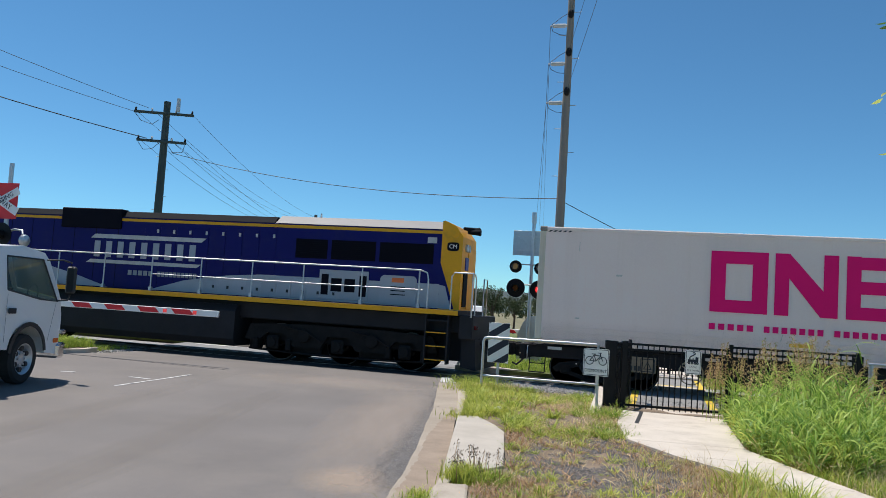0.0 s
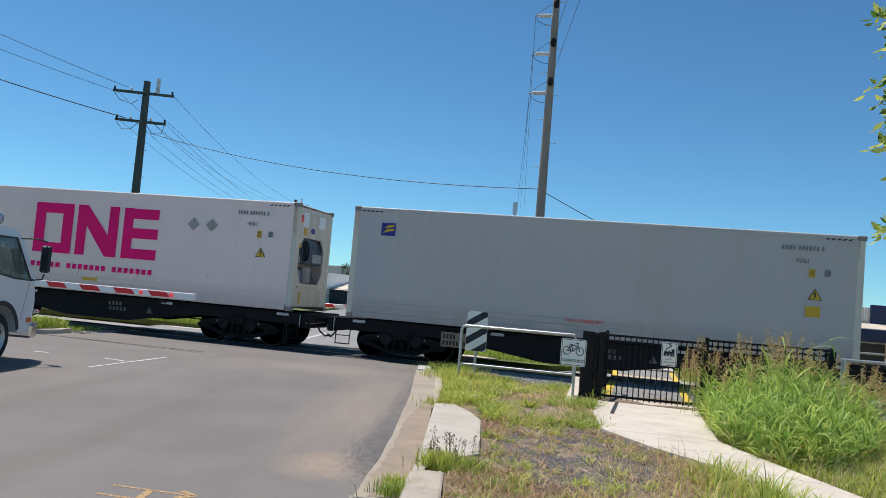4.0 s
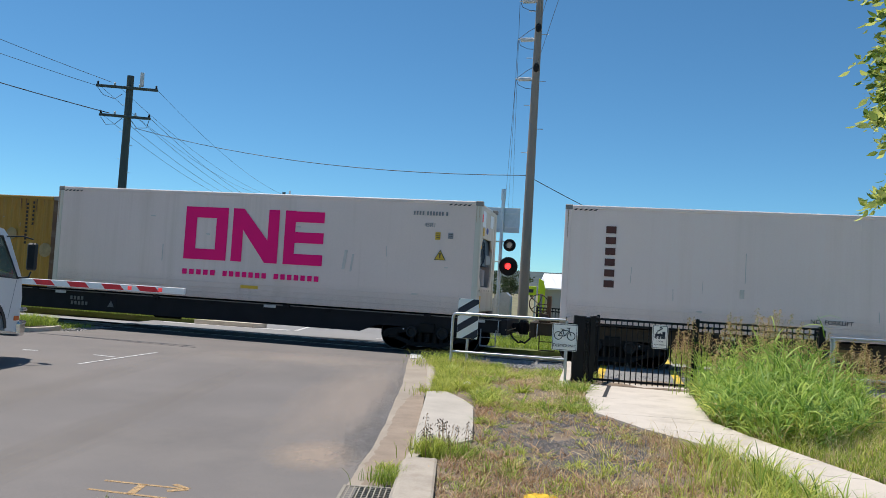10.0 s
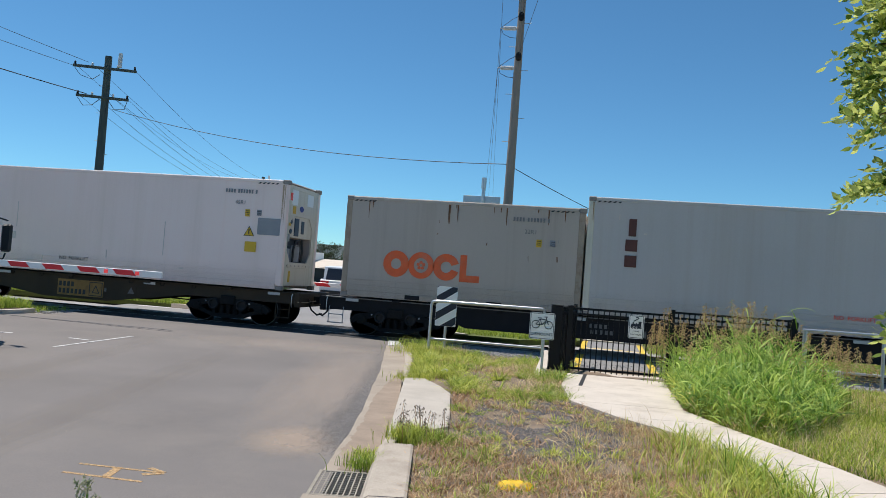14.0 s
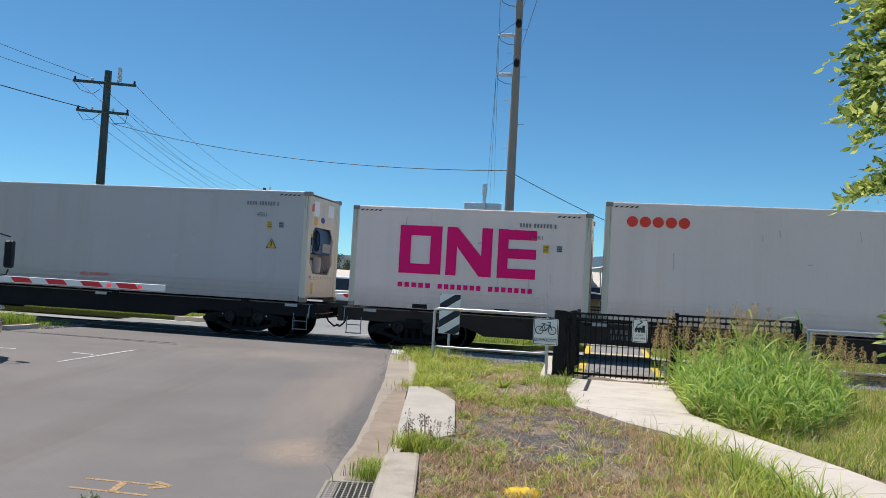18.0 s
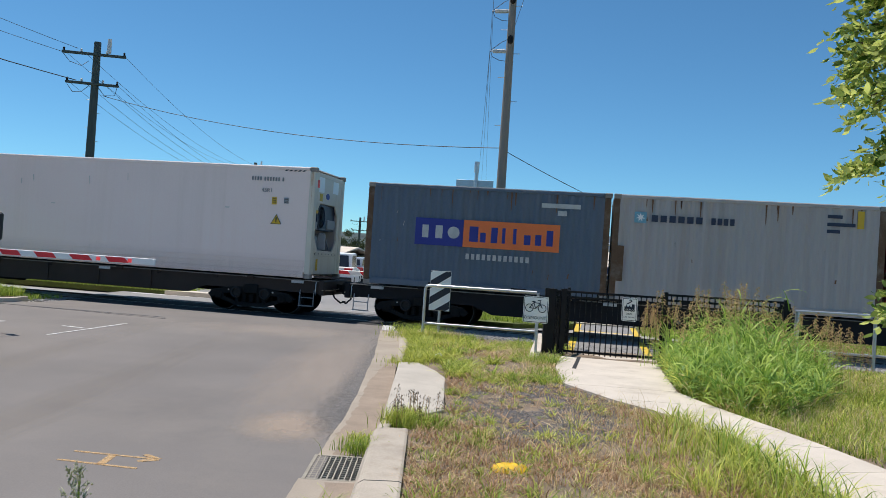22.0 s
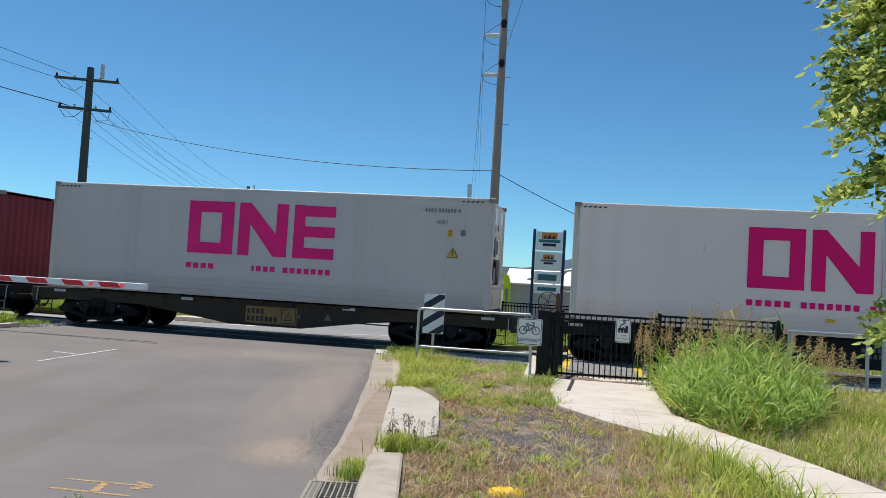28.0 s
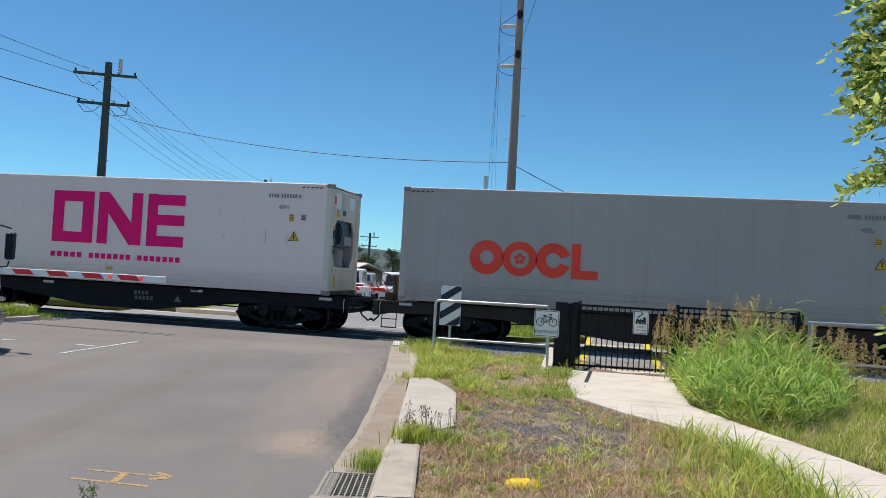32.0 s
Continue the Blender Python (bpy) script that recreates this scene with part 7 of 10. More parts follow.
cv = thing("hazard_board", "black and white striped width board on a post", "sign")
pl = part("plate", Shape().box(-2.92, -2.455, -2.3, -2.294, 0.585, 1.46, 0.002), M["sign_white"], cv)
s = Shape()
for k in range(-1, 3):
    z = 0.585 + k * 0.36 + 0.12
    lo_, hi = 0.59, 1.455
    pts = [(-2.915, z), (-2.46, z + 0.3), (-2.46, z + 0.47), (-2.915, z + 0.17)]

    def clip(p, a, keep):
        out = []
        for i in range(len(p)):
            q, r = p[i], p[(i + 1) % len(p)]
            iq, ir = keep(q), keep(r)
            if iq:
                out.append(q)
            if iq != ir:
                t_ = (a - q[1]) / (r[1] - q[1])
                out.append((q[0] + t_ * (r[0] - q[0]), a))
        return out
    pts = clip(pts, lo_, lambda q: q[1] >= lo_)
    pts = clip(pts, hi, lambda q: q[1] <= hi) if len(pts) > 2 else []
    if len(pts) > 2:
        s.prism(pts, -2.304, -2.3)
part("stripe", s, M["sign_black"], pl, "slanting black stripes")
part("post", Shape().cyl((-2.68, -2.27, 0.0), (-2.68, -2.27, 1.3), 0.03, n=10), M["galv"], cv)

wp = thing("steel_post", "plain galvanised sign post beside the handrail", "post")
part("post", Shape().cyl((6.36, -2.75, 0.0), (6.27, -2.75, 3.85), 0.038, n=10), M["galv"], wp)

# boom barrier and signal mast by the left roadside
MX, MY = -15.05, -3.4
ms = thing("crossing_signal_mast", "railway crossing signal mast with a red crossbuck board", "signal", "crossing signals")
part("mast", Shape().cyl((MX, MY, 0.1), (MX, MY, 4.6), 0.055, n=12), M["galv"], ms)
bd = part("red_board", Shape().box(MX - 0.62, MX + 0.36, MY - 0.09, MY - 0.08, 3.2, 4.09, 0.003), M["sign_red"], ms, "red backing board")
bm_ = pose(MX - 0.13, MY - 0.1, 3.64)
for a, w in ((28, "RAILWAY"), (-28, "CROSSING")):
    arm = part("crossbuck_arm", Shape().box(-0.58, 0.58, -0.012 if a > 0 else -0.006, 0.004, -0.1, 0.1, 0.002, bm_ @ pose(0, 0, 0, 0, a, 0)), M["sign_white"], bd, "white crossbuck arm")
    me = lettering(w, 0.17)
    me.transform(bm_ @ pose(0, -0.016, 0, 0, a, 0))
    me.materials.clear(), me.materials.append(M["sign_black"])
    part("word", me, None, arm)


def lamp_head(ob, x, y, z, face, lit, r=0.3, clear=False):
    """A round flashing lamp on a black disc; face = -1 looks to the camera's side."""
    d = part("target", Shape().cyl((x, y, z), (x, y + 0.02 * face, z), r, n=28), M["black_metal"], ob, "round black target disc")
    part("hood", Shape().wheel((x, y + 0.02 * face, z), [(0, 0.115), (0.2 * face, 0.12), (0.2 * face, 0.108), (0, 0.105)], "y", 20), M["black_metal"], d)
    part("lens", Shape().cyl((x, y + 0.02 * face, z), (x, y + 0.04 * face, z), 0.1, n=20), M["lamp_red"] if lit else (M["lens_clear"] if clear else M["lens_red"]), d, "lit red lens" if lit else "unlit lens")


for dx, lit in ((-0.42, False), (0.0, True)):
    lamp_head(ms, MX + dx, MY - 0.12, 2.8, -1, lit)
part("lamp_arm", Shape().tube([(MX - 0.1, MY, 2.85), (MX + 0.3, MY - 0.02, 2.95), (MX + 0.55, MY - 0.05, 2.93), (MX + 0.62, MY - 0.1, 2.82)], 0.025, 8), M["galv"], ms)
part("side_lamp", Shape().wheel((MX + 0.66, MY - 0.12, 2.68), [(-0.02, 0.02), (0.0, 0.14), (0.05, 0.15), (0.1, 0.13), (0.14, 0.02)], "x", 20), M["lens_clear"], ms, "round clear side lamp")
bo = thing("boom_barrier", "lowered red and white boom barrier across the road", "barrier")
BX0, BX1, BY = -16.6, -9.3, -2.8
B0, B1 = Vector((BX0, BY - 0.1, 1.2)), Vector((BX1, BY, 1.215))
bx = (B1 - B0).length
bmx = Matrix.Translation(B0) @ (B1 - B0).to_track_quat("X", "Z").to_matrix().to_4x4()
part("boom", Shape().box(0, bx, -0.03, 0.03, -0.075, 0.075, 0.01, bmx), M["sign_white"], bo, "white boom arm")
s0 = bx - 0.98
k = 0
while s0 > 0.3:
    part("red_band", Shape().prism([(s0 - 0.28, 0.06), (s0 + 0.22, 0.06), (s0 + 0.34, -0.06), (s0 - 0.16, -0.06)], -0.034, -0.03, m=bmx), M["sign_red"], bo, "slanted red reflective band")
    s0 -= 0.93
for x in (bx - 0.62, bx - 1.42):
    part("boom_lamp", Shape().box(x - 0.05, x + 0.05, -0.045, -0.03, -0.045, 0.04, 0.006, bmx), M["lamp_dim"], bo, "small red boom lamp")
part("machine_box", Shape().box(-17.2, -16.5, BY - 0.35, BY + 0.25, 0.1, 1.35, 0.04), M["galv"], bo, "grey boom mechanism box")

# truck waiting at the barrier; x ahead, y to its left, front axle over the origin
M["truck_white"] = mat("white_truck_paint", (0.86, 0.84, 0.82), 0.3, var=0.03, scale=1.5, dirt=(0.6, 0.58, 0.55), amount=0.2)
M["truck_dark"] = mat("black_truck_plastic", (0.02, 0.02, 0.022), 0.5, var=0.15, scale=4)
M["tyre"] = mat("tyre_rubber", (0.022, 0.022, 0.022), 0.85, var=0.15, scale=8)
M["chrome"] = mat("polished_steel", (0.7, 0.7, 0.7), 0.16, 1.0, var=0.05)
M["indicator"] = mat("orange_lens", (0.75, 0.16, 0.03), 0.2)
M["cab_glass"] = glass("green_tinted_glass", (0.16, 0.24, 0.21), 0.55)
M["cab_seat"] = mat("grey_seat_cloth", (0.09, 0.09, 0.1), 0.9)
TA = math.degrees(math.atan2(RU.y, RU.x))
TRUCK = pose(-9.46, -8.58, 0, 0, 0, TA) @ pose(0, 0.9, 0)
tk = thing("tray_truck", "white cab-over tray truck waiting at the barrier", "truck", at=TRUCK)
W = 0.93
side = [(-0.95, 0.62), (-0.55, 0.6), (-0.5, 0.76), (-0.36, 0.93), (0.0, 1.02), (0.36, 0.93), (0.5, 0.76), (0.56, 0.5), (0.92, 0.46), (0.98, 0.6), (1.02, 1.05), (0.97, 1.42), (0.7, 2.08), (0.54, 2.22), (-0.1, 2.3), (-0.85, 2.24), (-0.95, 2.1)]


def cab():
    """The cab shell: side outline, narrower to the roof, with a real window opening on each side."""
    s = Shape()
    def wid(z):
        return W if z < 1.35 else W - 0.16 * (z - 1.35) / 0.95
    n = len(side)
    for i in range(n):
        a, b = side[i], side[(i + 1) % n]
        if a == (0.97, 1.42) and b == (0.7, 2.08):
            continue
        s.face([(a[0], -wid(a[1]), a[1]), (b[0], -wid(b[1]), b[1]), (b[0], wid(b[1]), b[1]), (a[0], wid(a[1]), a[1])])
    lower = side[:11] + [(0.97, 1.42), (0.84, 1.38), (0.3, 1.42), (-0.62, 1.56), (-0.95, 1.56)]
    for e in (-1, 1):
        s.face([(x, e * wid(z), z) for x, z in lower])
        s.face([(x, e * wid(z), z) for x, z in [(-0.95, 1.56), (-0.62, 1.56), (-0.58, 2.1), (-0.95, 2.1)]])
        s.face([(x, e * wid(z), z) for x, z in [(-0.95, 2.1), (-0.58, 2.1), (0.48, 2.1), (0.7, 2.08), (0.54, 2.22), (-0.1, 2.3), (-0.85, 2.24)]])
        s.face([(x, e * wid(z), z) for x, z in [(0.48, 2.1), (0.84, 1.38), (0.97, 1.42), (0.7, 2.08)]])
    return s.mesh("cab_shell", M["truck_white"], False)


cb = part("cab", cab(), None, tk, "white cab")
for e in (-1, 1):
    wy = lambda z: e * (W - 0.16 * (z - 1.35) / 0.95 - 0.012)
    gl = Shape().face([(x, wy(z), z) for x, z in [(-0.62, 1.56), (0.3, 1.42), (0.84, 1.38), (0.48, 2.1), (-0.58, 2.1)]])
    o = part("side_window", gl, M["cab_glass"], cb, "green-tinted side window")
    o.visible_shadow = False
    tr_ = Shape().tube([(x, wy(z) + e * 0.012, z) for x, z in [(-0.62, 1.56), (0.3, 1.42), (0.84, 1.38), (0.48, 2.1), (-0.58, 2.1), (-0.62, 1.56)]], 0.016, 6)
    part("window_seal", tr_, M["truck_dark"], cb)
    part("door_seam", Shape().tube([(-0.66, e * (W + 0.001), 0.72), (-0.66, e * (W + 0.001), 1.5)], 0.003, 4).tube([(0.62, e * (W + 0.001), 0.7), (0.8, e * (W + 0.001), 1.36)], 0.003, 4), M["ink_grey"], cb)
    part("door_handle", Shape().box(-0.62, -0.42, min(e * W, e * (W + 0.03)), max(e * W, e * (W + 0.03)), 1.18, 1.27, 0.012), M["truck_dark"], cb, "black door handle")
    arch = [(0.56 * math.cos(t), 0.46 + 0.58 * math.sin(t)) for t in np.linspace(math.pi * 0.95, math.pi * 0.05, 15)]
    ar = [(x * 0.87, 0.46 + (z - 0.46) * 0.87) for x, z in arch]
    part("wheel_arch", Shape().prism(arch + ar[::-1], e * W - 0.02, e * (W + 0.03)), M["truck_dark"], cb, "black wheel arch")
    part("indicator", Shape().box(0.8, 0.95, min(e * W, e * (W + 0.02)), max(e * W, e * (W + 0.02)), 0.66, 0.74, 0.008), M["indicator"], cb, "orange side indicator")
    ty = part("tyre", Shape().wheel((0, e * 0.8, 0.42), [(-0.1, 0.25), (-0.11, 0.36), (-0.08, 0.41), (0.08, 0.41), (0.11, 0.36), (0.1, 0.25)], "y", 30, False), M["tyre"], tk, "black front tyre")
    part("rim", Shape().wheel((0, e * 0.8, 0.42), [(e * 0.02, 0.001), (e * 0.06, 0.08), (e * 0.05, 0.12), (e * 0.0, 0.16), (e * 0.02, 0.22), (e * 0.1, 0.245), (e * 0.105, 0.26)], "y", 26, False), M["galv"], ty, "pale steel rim")
    for q in range(6):
        t = q * math.pi / 3
        # Raised dark discs paint the shade of the rim's holes.
        part("rim_hole", Shape().cyl((0.175 * math.cos(t + 0.5), e * 0.8 + e * 0.0, 0.42 + 0.175 * math.sin(t + 0.5)), (0.175 * math.cos(t + 0.5), e * 0.87, 0.42 + 0.175 * math.sin(t + 0.5)), 0.042, n=10), M["truck_dark"], ty, "dark disc for the shade in a rim hole")
        part("wheel_nut", Shape().cyl((0.1 * math.cos(t), e * 0.84, 0.42 + 0.1 * math.sin(t)), (0.1 * math.cos(t), e * 0.88, 0.42 + 0.1 * math.sin(t)), 0.018, n=6), M["galv"], ty)
ws = part("windscreen", Shape().face([(0.965, -W + 0.02, 1.43), (0.965, W - 0.02, 1.43), (0.705, W - 0.14, 2.07), (0.705, -W + 0.14, 2.07)]), M["cab_glass"], cb)
ws.visible_shadow = False
part("steering_wheel", Shape().tube([(0.45 + 0.07 * math.cos(t), -0.42 + 0.2 * math.sin(t), 1.45 + 0.17 * math.cos(t)) for t in np.linspace(0, 2 * math.pi, 19)], 0.016, 6), M["truck_dark"], cb)
part("dashboard", Shape().box(0.55, 0.95, -0.85, 0.85, 0.95, 1.36, 0.05), M["truck_dark"], cb)
part("seat", Shape().box(-0.5, 0.1, -0.75, -0.2, 0.9, 1.12, 0.05).box(-0.65, -0.45, -0.75, -0.2, 1.0, 1.55, 0.05), M["cab_seat"], cb)
part("seat", Shape().box(-0.5, 0.1, 0.1, 0.75, 0.9, 1.12, 0.05).box(-0.65, -0.45, 0.1, 0.75, 1.0, 1.55, 0.05), M["cab_seat"], cb)
for e in (-1, 1):
    mi = part("mirror_arm", Shape().tube([(0.6, e * 0.8, 2.1), (0.78, e * 1.0, 2.12), (0.92, e * 1.1, 2.08)], 0.013, 6), M["truck_dark"], tk, "thin black upper mirror arm")
    part("mirror_arm", Shape().tube([(0.85, e * 0.92, 1.4), (0.9, e * 1.08, 1.42), (0.92, e * 1.1, 1.52)], 0.016, 6), M["truck_dark"], tk, "thin black lower mirror arm")
    part("mirror", Shape().box(0.88, 0.96, e * 1.1 - 0.09, e * 1.1 + 0.09, 1.54, 2.02, 0.03), M["truck_dark"], mi, "tall black mirror")
bb = Shape()
for z in (0.62, 0.85):
    bb.tube([(0.95, -0.98, z), (1.12, -0.95, z), (1.2, -0.8, z), (1.2, 0.8, z), (1.12, 0.95, z), (0.95, 0.98, z)], 0.035, 8)
for y in (-0.75, -0.3, 0.3, 0.75):
    bb.tube([(1.2, y, 0.4), (1.2, y, 1.0)], 0.03, 8)
part("bull_bar", bb, M["chrome"], tk, "polished tubular bull bar")
part("bumper", Shape().box(0.9, 1.14, -0.98, 0.98, 0.38, 0.64, 0.04), M["chrome"], tk, "polished steel bumper")
part("chassis", Shape().box(-4.6, 1.0, -0.45, -0.3, 0.55, 0.78, 0.01).box(-4.6, 1.0, 0.3, 0.45, 0.55, 0.78, 0.01), M["truck_dark"], tk)
part("headboard", Shape().box(-1.2, -1.1, -1.0, 1.0, 0.95, 2.1, 0.02), M["truck_dark"], tk, "dark headboard behind the cab")
part("exhaust_stack", Shape().cyl((-1.02, -0.85, 0.7), (-1.02, -0.85, 2.25), 0.06, n=12), M["truck_dark"], tk)
part("tray", Shape().box(-4.8, -1.1, -1.05, 1.05, 0.88, 1.02, 0.02), M["galv"], tk, "steel tray")
for e in (-1, 1):
    ty = part("tyre", Shape().wheel((-3.3, e * 0.78, 0.42), [(-0.22, 0.25), (-0.23, 0.36), (-0.2, 0.41), (0.2, 0.41), (0.23, 0.36), (0.22, 0.25)], "y", 30, False), M["tyre"], tk, "black rear dual tyre")
    part("rim", Shape().wheel((-3.3, e * 0.78, 0.42), [(e * -0.02, 0.001), (e * 0.0, 0.08), (e * 0.1, 0.2), (e * 0.2, 0.245), (e * 0.21, 0.26)], "y", 26, False), M["galv"], ty)

# ---- poles and wires ----
def sag(p, q, drop, n=14):
    p, q = Vector(p), Vector(q)
    return [p.lerp(q, i / n) - Vector((0, 0, drop * 4 * (i / n) * (1 - i / n))) for i in range(n + 1)]


def wire(p, q, drop=0.5, r=0.011):
    solid("overhead_wire", Shape().tube(sag(p, q, drop), r, 5), M["wire"], "dark overhead wire strung between poles", "wire", group="overhead wires")


def steps_on(ob, x, y, z0, z1, n):
    for i in range(n):
        z = z0 + (z1 - z0) * i / (n - 1)
        e = 1 if i % 2 else -1
        part("climbing_step", Shape().cyl((x, y, z), (x + 0.36 * e, y - 0.02, z), 0.012, n=5), M["galv"], ob)


AX, AY, AT = -22.92, 14.0, 10.8
pa = thing("power_pole", "weathered timber power pole with two crossarms", "power pole", "power poles")
part("pole", Shape().cyl((AX, AY, -0.1), (AX, AY, AT), 0.235, 0.16, 14), M["pole_wood"], pa)
steps_on(pa, AX, AY, 5.5, 9.4, 7)
ARM1 = (Vector((-24.25, 13.5, 10.18)), Vector((-21.6, 14.5, 10.18)))
ARM2 = (Vector((-24.0, 13.55, 8.8)), Vector((-21.85, 14.45, 8.8)))
for a in (ARM1, ARM2):
    d = (a[1] - a[0])
    m = Matrix.Translation(a[0] - Vector((0, 0.2, 0))) @ d.to_track_quat("X", "Z").to_matrix().to_4x4()
    part("crossarm", Shape().box(0, d.length, -0.06, 0.06, -0.06, 0.06, 0.01, m), M["pole_wood"], pa, "timber crossarm")
    for k in (0.03, 0.3, 0.7, 0.97):
        c = a[0].lerp(a[1], k)
        part("insulator", Shape().wheel((c.x, c.y - 0.2, c.z + 0.06), [(0, 0.03), (0.04, 0.06), (0.08, 0.035), (0.12, 0.055), (0.16, 0.02)], "z", 10), M["wagon_black"] if k in (0.03, 0.97) else M["insulator"], pa)
part("surge_arrester", Shape().cyl((-22.3, 14.0, 10.3), (-22.3, 14.0, 10.95), 0.1, 0.09, 12), M["insulator"], pa, "grey surge arrester")
for q in ([(-24.2, 13.35, 10.1), (-23.9, 13.4, 9.75), (-23.4, 13.6, 9.6), (-23.1, 13.7, 9.85)], [(-23.95, 13.4, 8.7), (-23.7, 13.5, 8.35), (-23.3, 13.6, 8.4), (-23.0, 13.7, 8.7)], [(-22.7, 13.8, 8.75), (-22.4, 14.0, 8.3), (-22.0, 14.2, 8.35), (-21.9, 14.2, 8.7)]):
    part("jumper_cable", Shape().tube(q, 0.015, 5), M["wire"], pa)
FX, FY_ = -33.7, 56.0
pf = copy_thing(pa, pose(FX - AX, FY_ - AY, -0.6))
tagged(pf, "distant timber power pole with two crossarms")
tagged(copy_thing(pa, pose(-12.9, 86.0, -3.4)), "far timber power pole against the hillside")
for k in (0.03, 0.35, 0.97):
    wire(ARM1[0].lerp(ARM1[1], k), ARM1[0].lerp(ARM1[1], k) + Vector((FX - AX, FY_ - AY, -0.6)), 0.9, 0.009)
for k in (0.03, 0.35, 0.7, 0.97):
    wire(ARM2[0].lerp(ARM2[1], k), ARM2[0].lerp(ARM2[1], k) + Vector((FX - AX, FY_ - AY, -0.6)), 1.0, 0.009)
for p, q in (((-23.65, 13.6, 10.4), (-31.3, -7.4, 13.6)), (ARM1[0], (-29.6, -7.4, 11.9)), ((-23.49, 13.4, 8.87), (-31.0, -7.4, 10.7))):
    wire(p, q, 0.35, 0.012 if p[2] > 9 else 0.023)

BX, BYP, BTOP = -2.79, 8.0, 15.5
pb = thing("steel_power_pole", "tall grey tapered power pole with side insulators", "power pole", "power poles")
part("pole", Shape().cyl((BX, BYP, -0.1), (BX, BYP, BTOP), 0.185, 0.10, 18), M["pole_steel"], pb)
steps_on(pb, BX, BYP, 6.5, 14.0, 10)
for z in (11.86, 10.49, 9.09):
    ins = part("line_insulator", Shape().cyl((BX, BYP, z), (BX - 0.18, BYP, z), 0.05, n=10).wheel((BX - 0.16, BYP, z), [(-d, 0.055 + 0.028 * (i % 2)) for i, d in enumerate(np.linspace(0, 0.44, 17))], "x", 14).cyl((BX - 0.6, BYP, z), (BX - 0.7, BYP, z + 0.005), 0.022, n=8), M["insulator"], pb, "pale ribbed line insulator")
    part("black_insulator", Shape().wheel((BX + 0.02, BYP - 0.16, z + 0.22), [(0, 0.04), (0.05, 0.09), (0.12, 0.1), (0.2, 0.1), (0.26, 0.08), (0.3, 0.03)], "z", 12), M["wagon_black"], pb, "black side insulator")
    for q in ([(BX - 0.68, BYP, z), (BX - 0.6, BYP, z - 0.2), (BX - 0.35, BYP, z - 0.32), (BX - 0.14, BYP, z - 0.34)], [(BX - 0.68, BYP, z + 0.02), (BX - 0.3, BYP - 0.1, z + 0.28), (BX, BYP - 0.2, z + 0.4)]):
        part("jumper_cable", Shape().tube(q, 0.01, 5), M["wire"], pb)
    wire((BX - 0.7, BYP, z), (-16.5 + (z - 9) * 0.45, 90, 12.6 + (z - 10.5) * 0.3), 1.6, 0.008)
    wire((BX + 0.02, BYP - 0.18, z + 0.4), (BX + 9.0, -30.0, z + 6.5), 0.4, 0.007)
wire((-22.5, 14.0, 8.3), (BX, BYP - 0.1, 5.7), 0.55, 0.014)
wire((BX, BYP, 5.65), (5.6, 27.0, 4.0), 0.3, 0.014)
wire((5.6, 27.0, 4.0), (14.0, 40.0, 3.6), 0.2, 0.014)

# crossing signal on the far side, seen from behind
SX, SY = -3.36, 6.0
fm = thing("crossing_signal_mast", "far railway crossing signal mast with four lamps and a plain board", "signal", "crossing signals")
part("mast", Shape().cyl((SX, SY, 0.0), (SX, SY, 4.95), 0.055, n=12), M["galv"], fm)
part("mast_cap", Shape().cyl((SX, SY, 4.6), (SX, SY, 4.95), 0.08, n=12), M["galv"], fm)
bk_ = part("board_back", Shape().box(SX - 0.66, SX + 0.56, SY + 0.08, SY + 0.09, 3.55, 4.36, 0.003), M["sign_back"], fm, "plain grey back of a sign board")
part("board_rail", Shape().box(SX - 0.6, SX + 0.5, SY + 0.05, SY + 0.08, 3.7, 3.74).box(SX - 0.6, SX + 0.5, SY + 0.05, SY + 0.08, 4.15, 4.19), M["galv"], bk_)
lamp_head(fm, SX - 0.5, SY - 0.1, 3.17, -1, False, 0.2, True)
lamp_head(fm, SX + 0.3, SY - 0.1, 3.14, -1, False, 0.2, True)
lamp_head(fm, SX - 0.46, SY - 0.12, 2.48, -1, False, 0.3)
lamp_head(fm, SX + 0.3, SY - 0.12, 2.46, -1, True, 0.3)
part("lamp_bracket", Shape().cyl((SX - 0.5, SY - 0.05, 3.25), (SX + 0.3, SY - 0.05, 3.25), 0.022, n=8).cyl((SX - 0.46, SY - 0.05, 2.6), (SX + 0.3, SY - 0.05, 2.6), 0.022, n=8), M["galv"], fm)
fb = thing("boom_barrier", "lowered boom barrier on the far side of the track", "barrier")
part("machine_box", Shape().prism([(-3.75, 0.0), (-3.0, 0.0), (-3.0, 1.5), (-3.15, 1.62), (-3.45, 1.6), (-3.6, 1.35), (-3.75, 1.0)], 6.3, 6.8), M["galv"], fb, "grey boom mechanism box")
part("boom", Shape().box(-10.2, -3.6, 6.48, 6.54, 1.0, 1.14, 0.01), M["sign_white"], fb, "white boom arm")
for k in range(7):
    x = -10.0 + k * 0.93
    part("red_band", Shape().prism([(x, 1.13), (x + 0.5, 1.13), (x + 0.62, 1.01), (x + 0.12, 1.01)], 6.474, 6.48), M["sign_red"], fb, "slanted red reflective band")

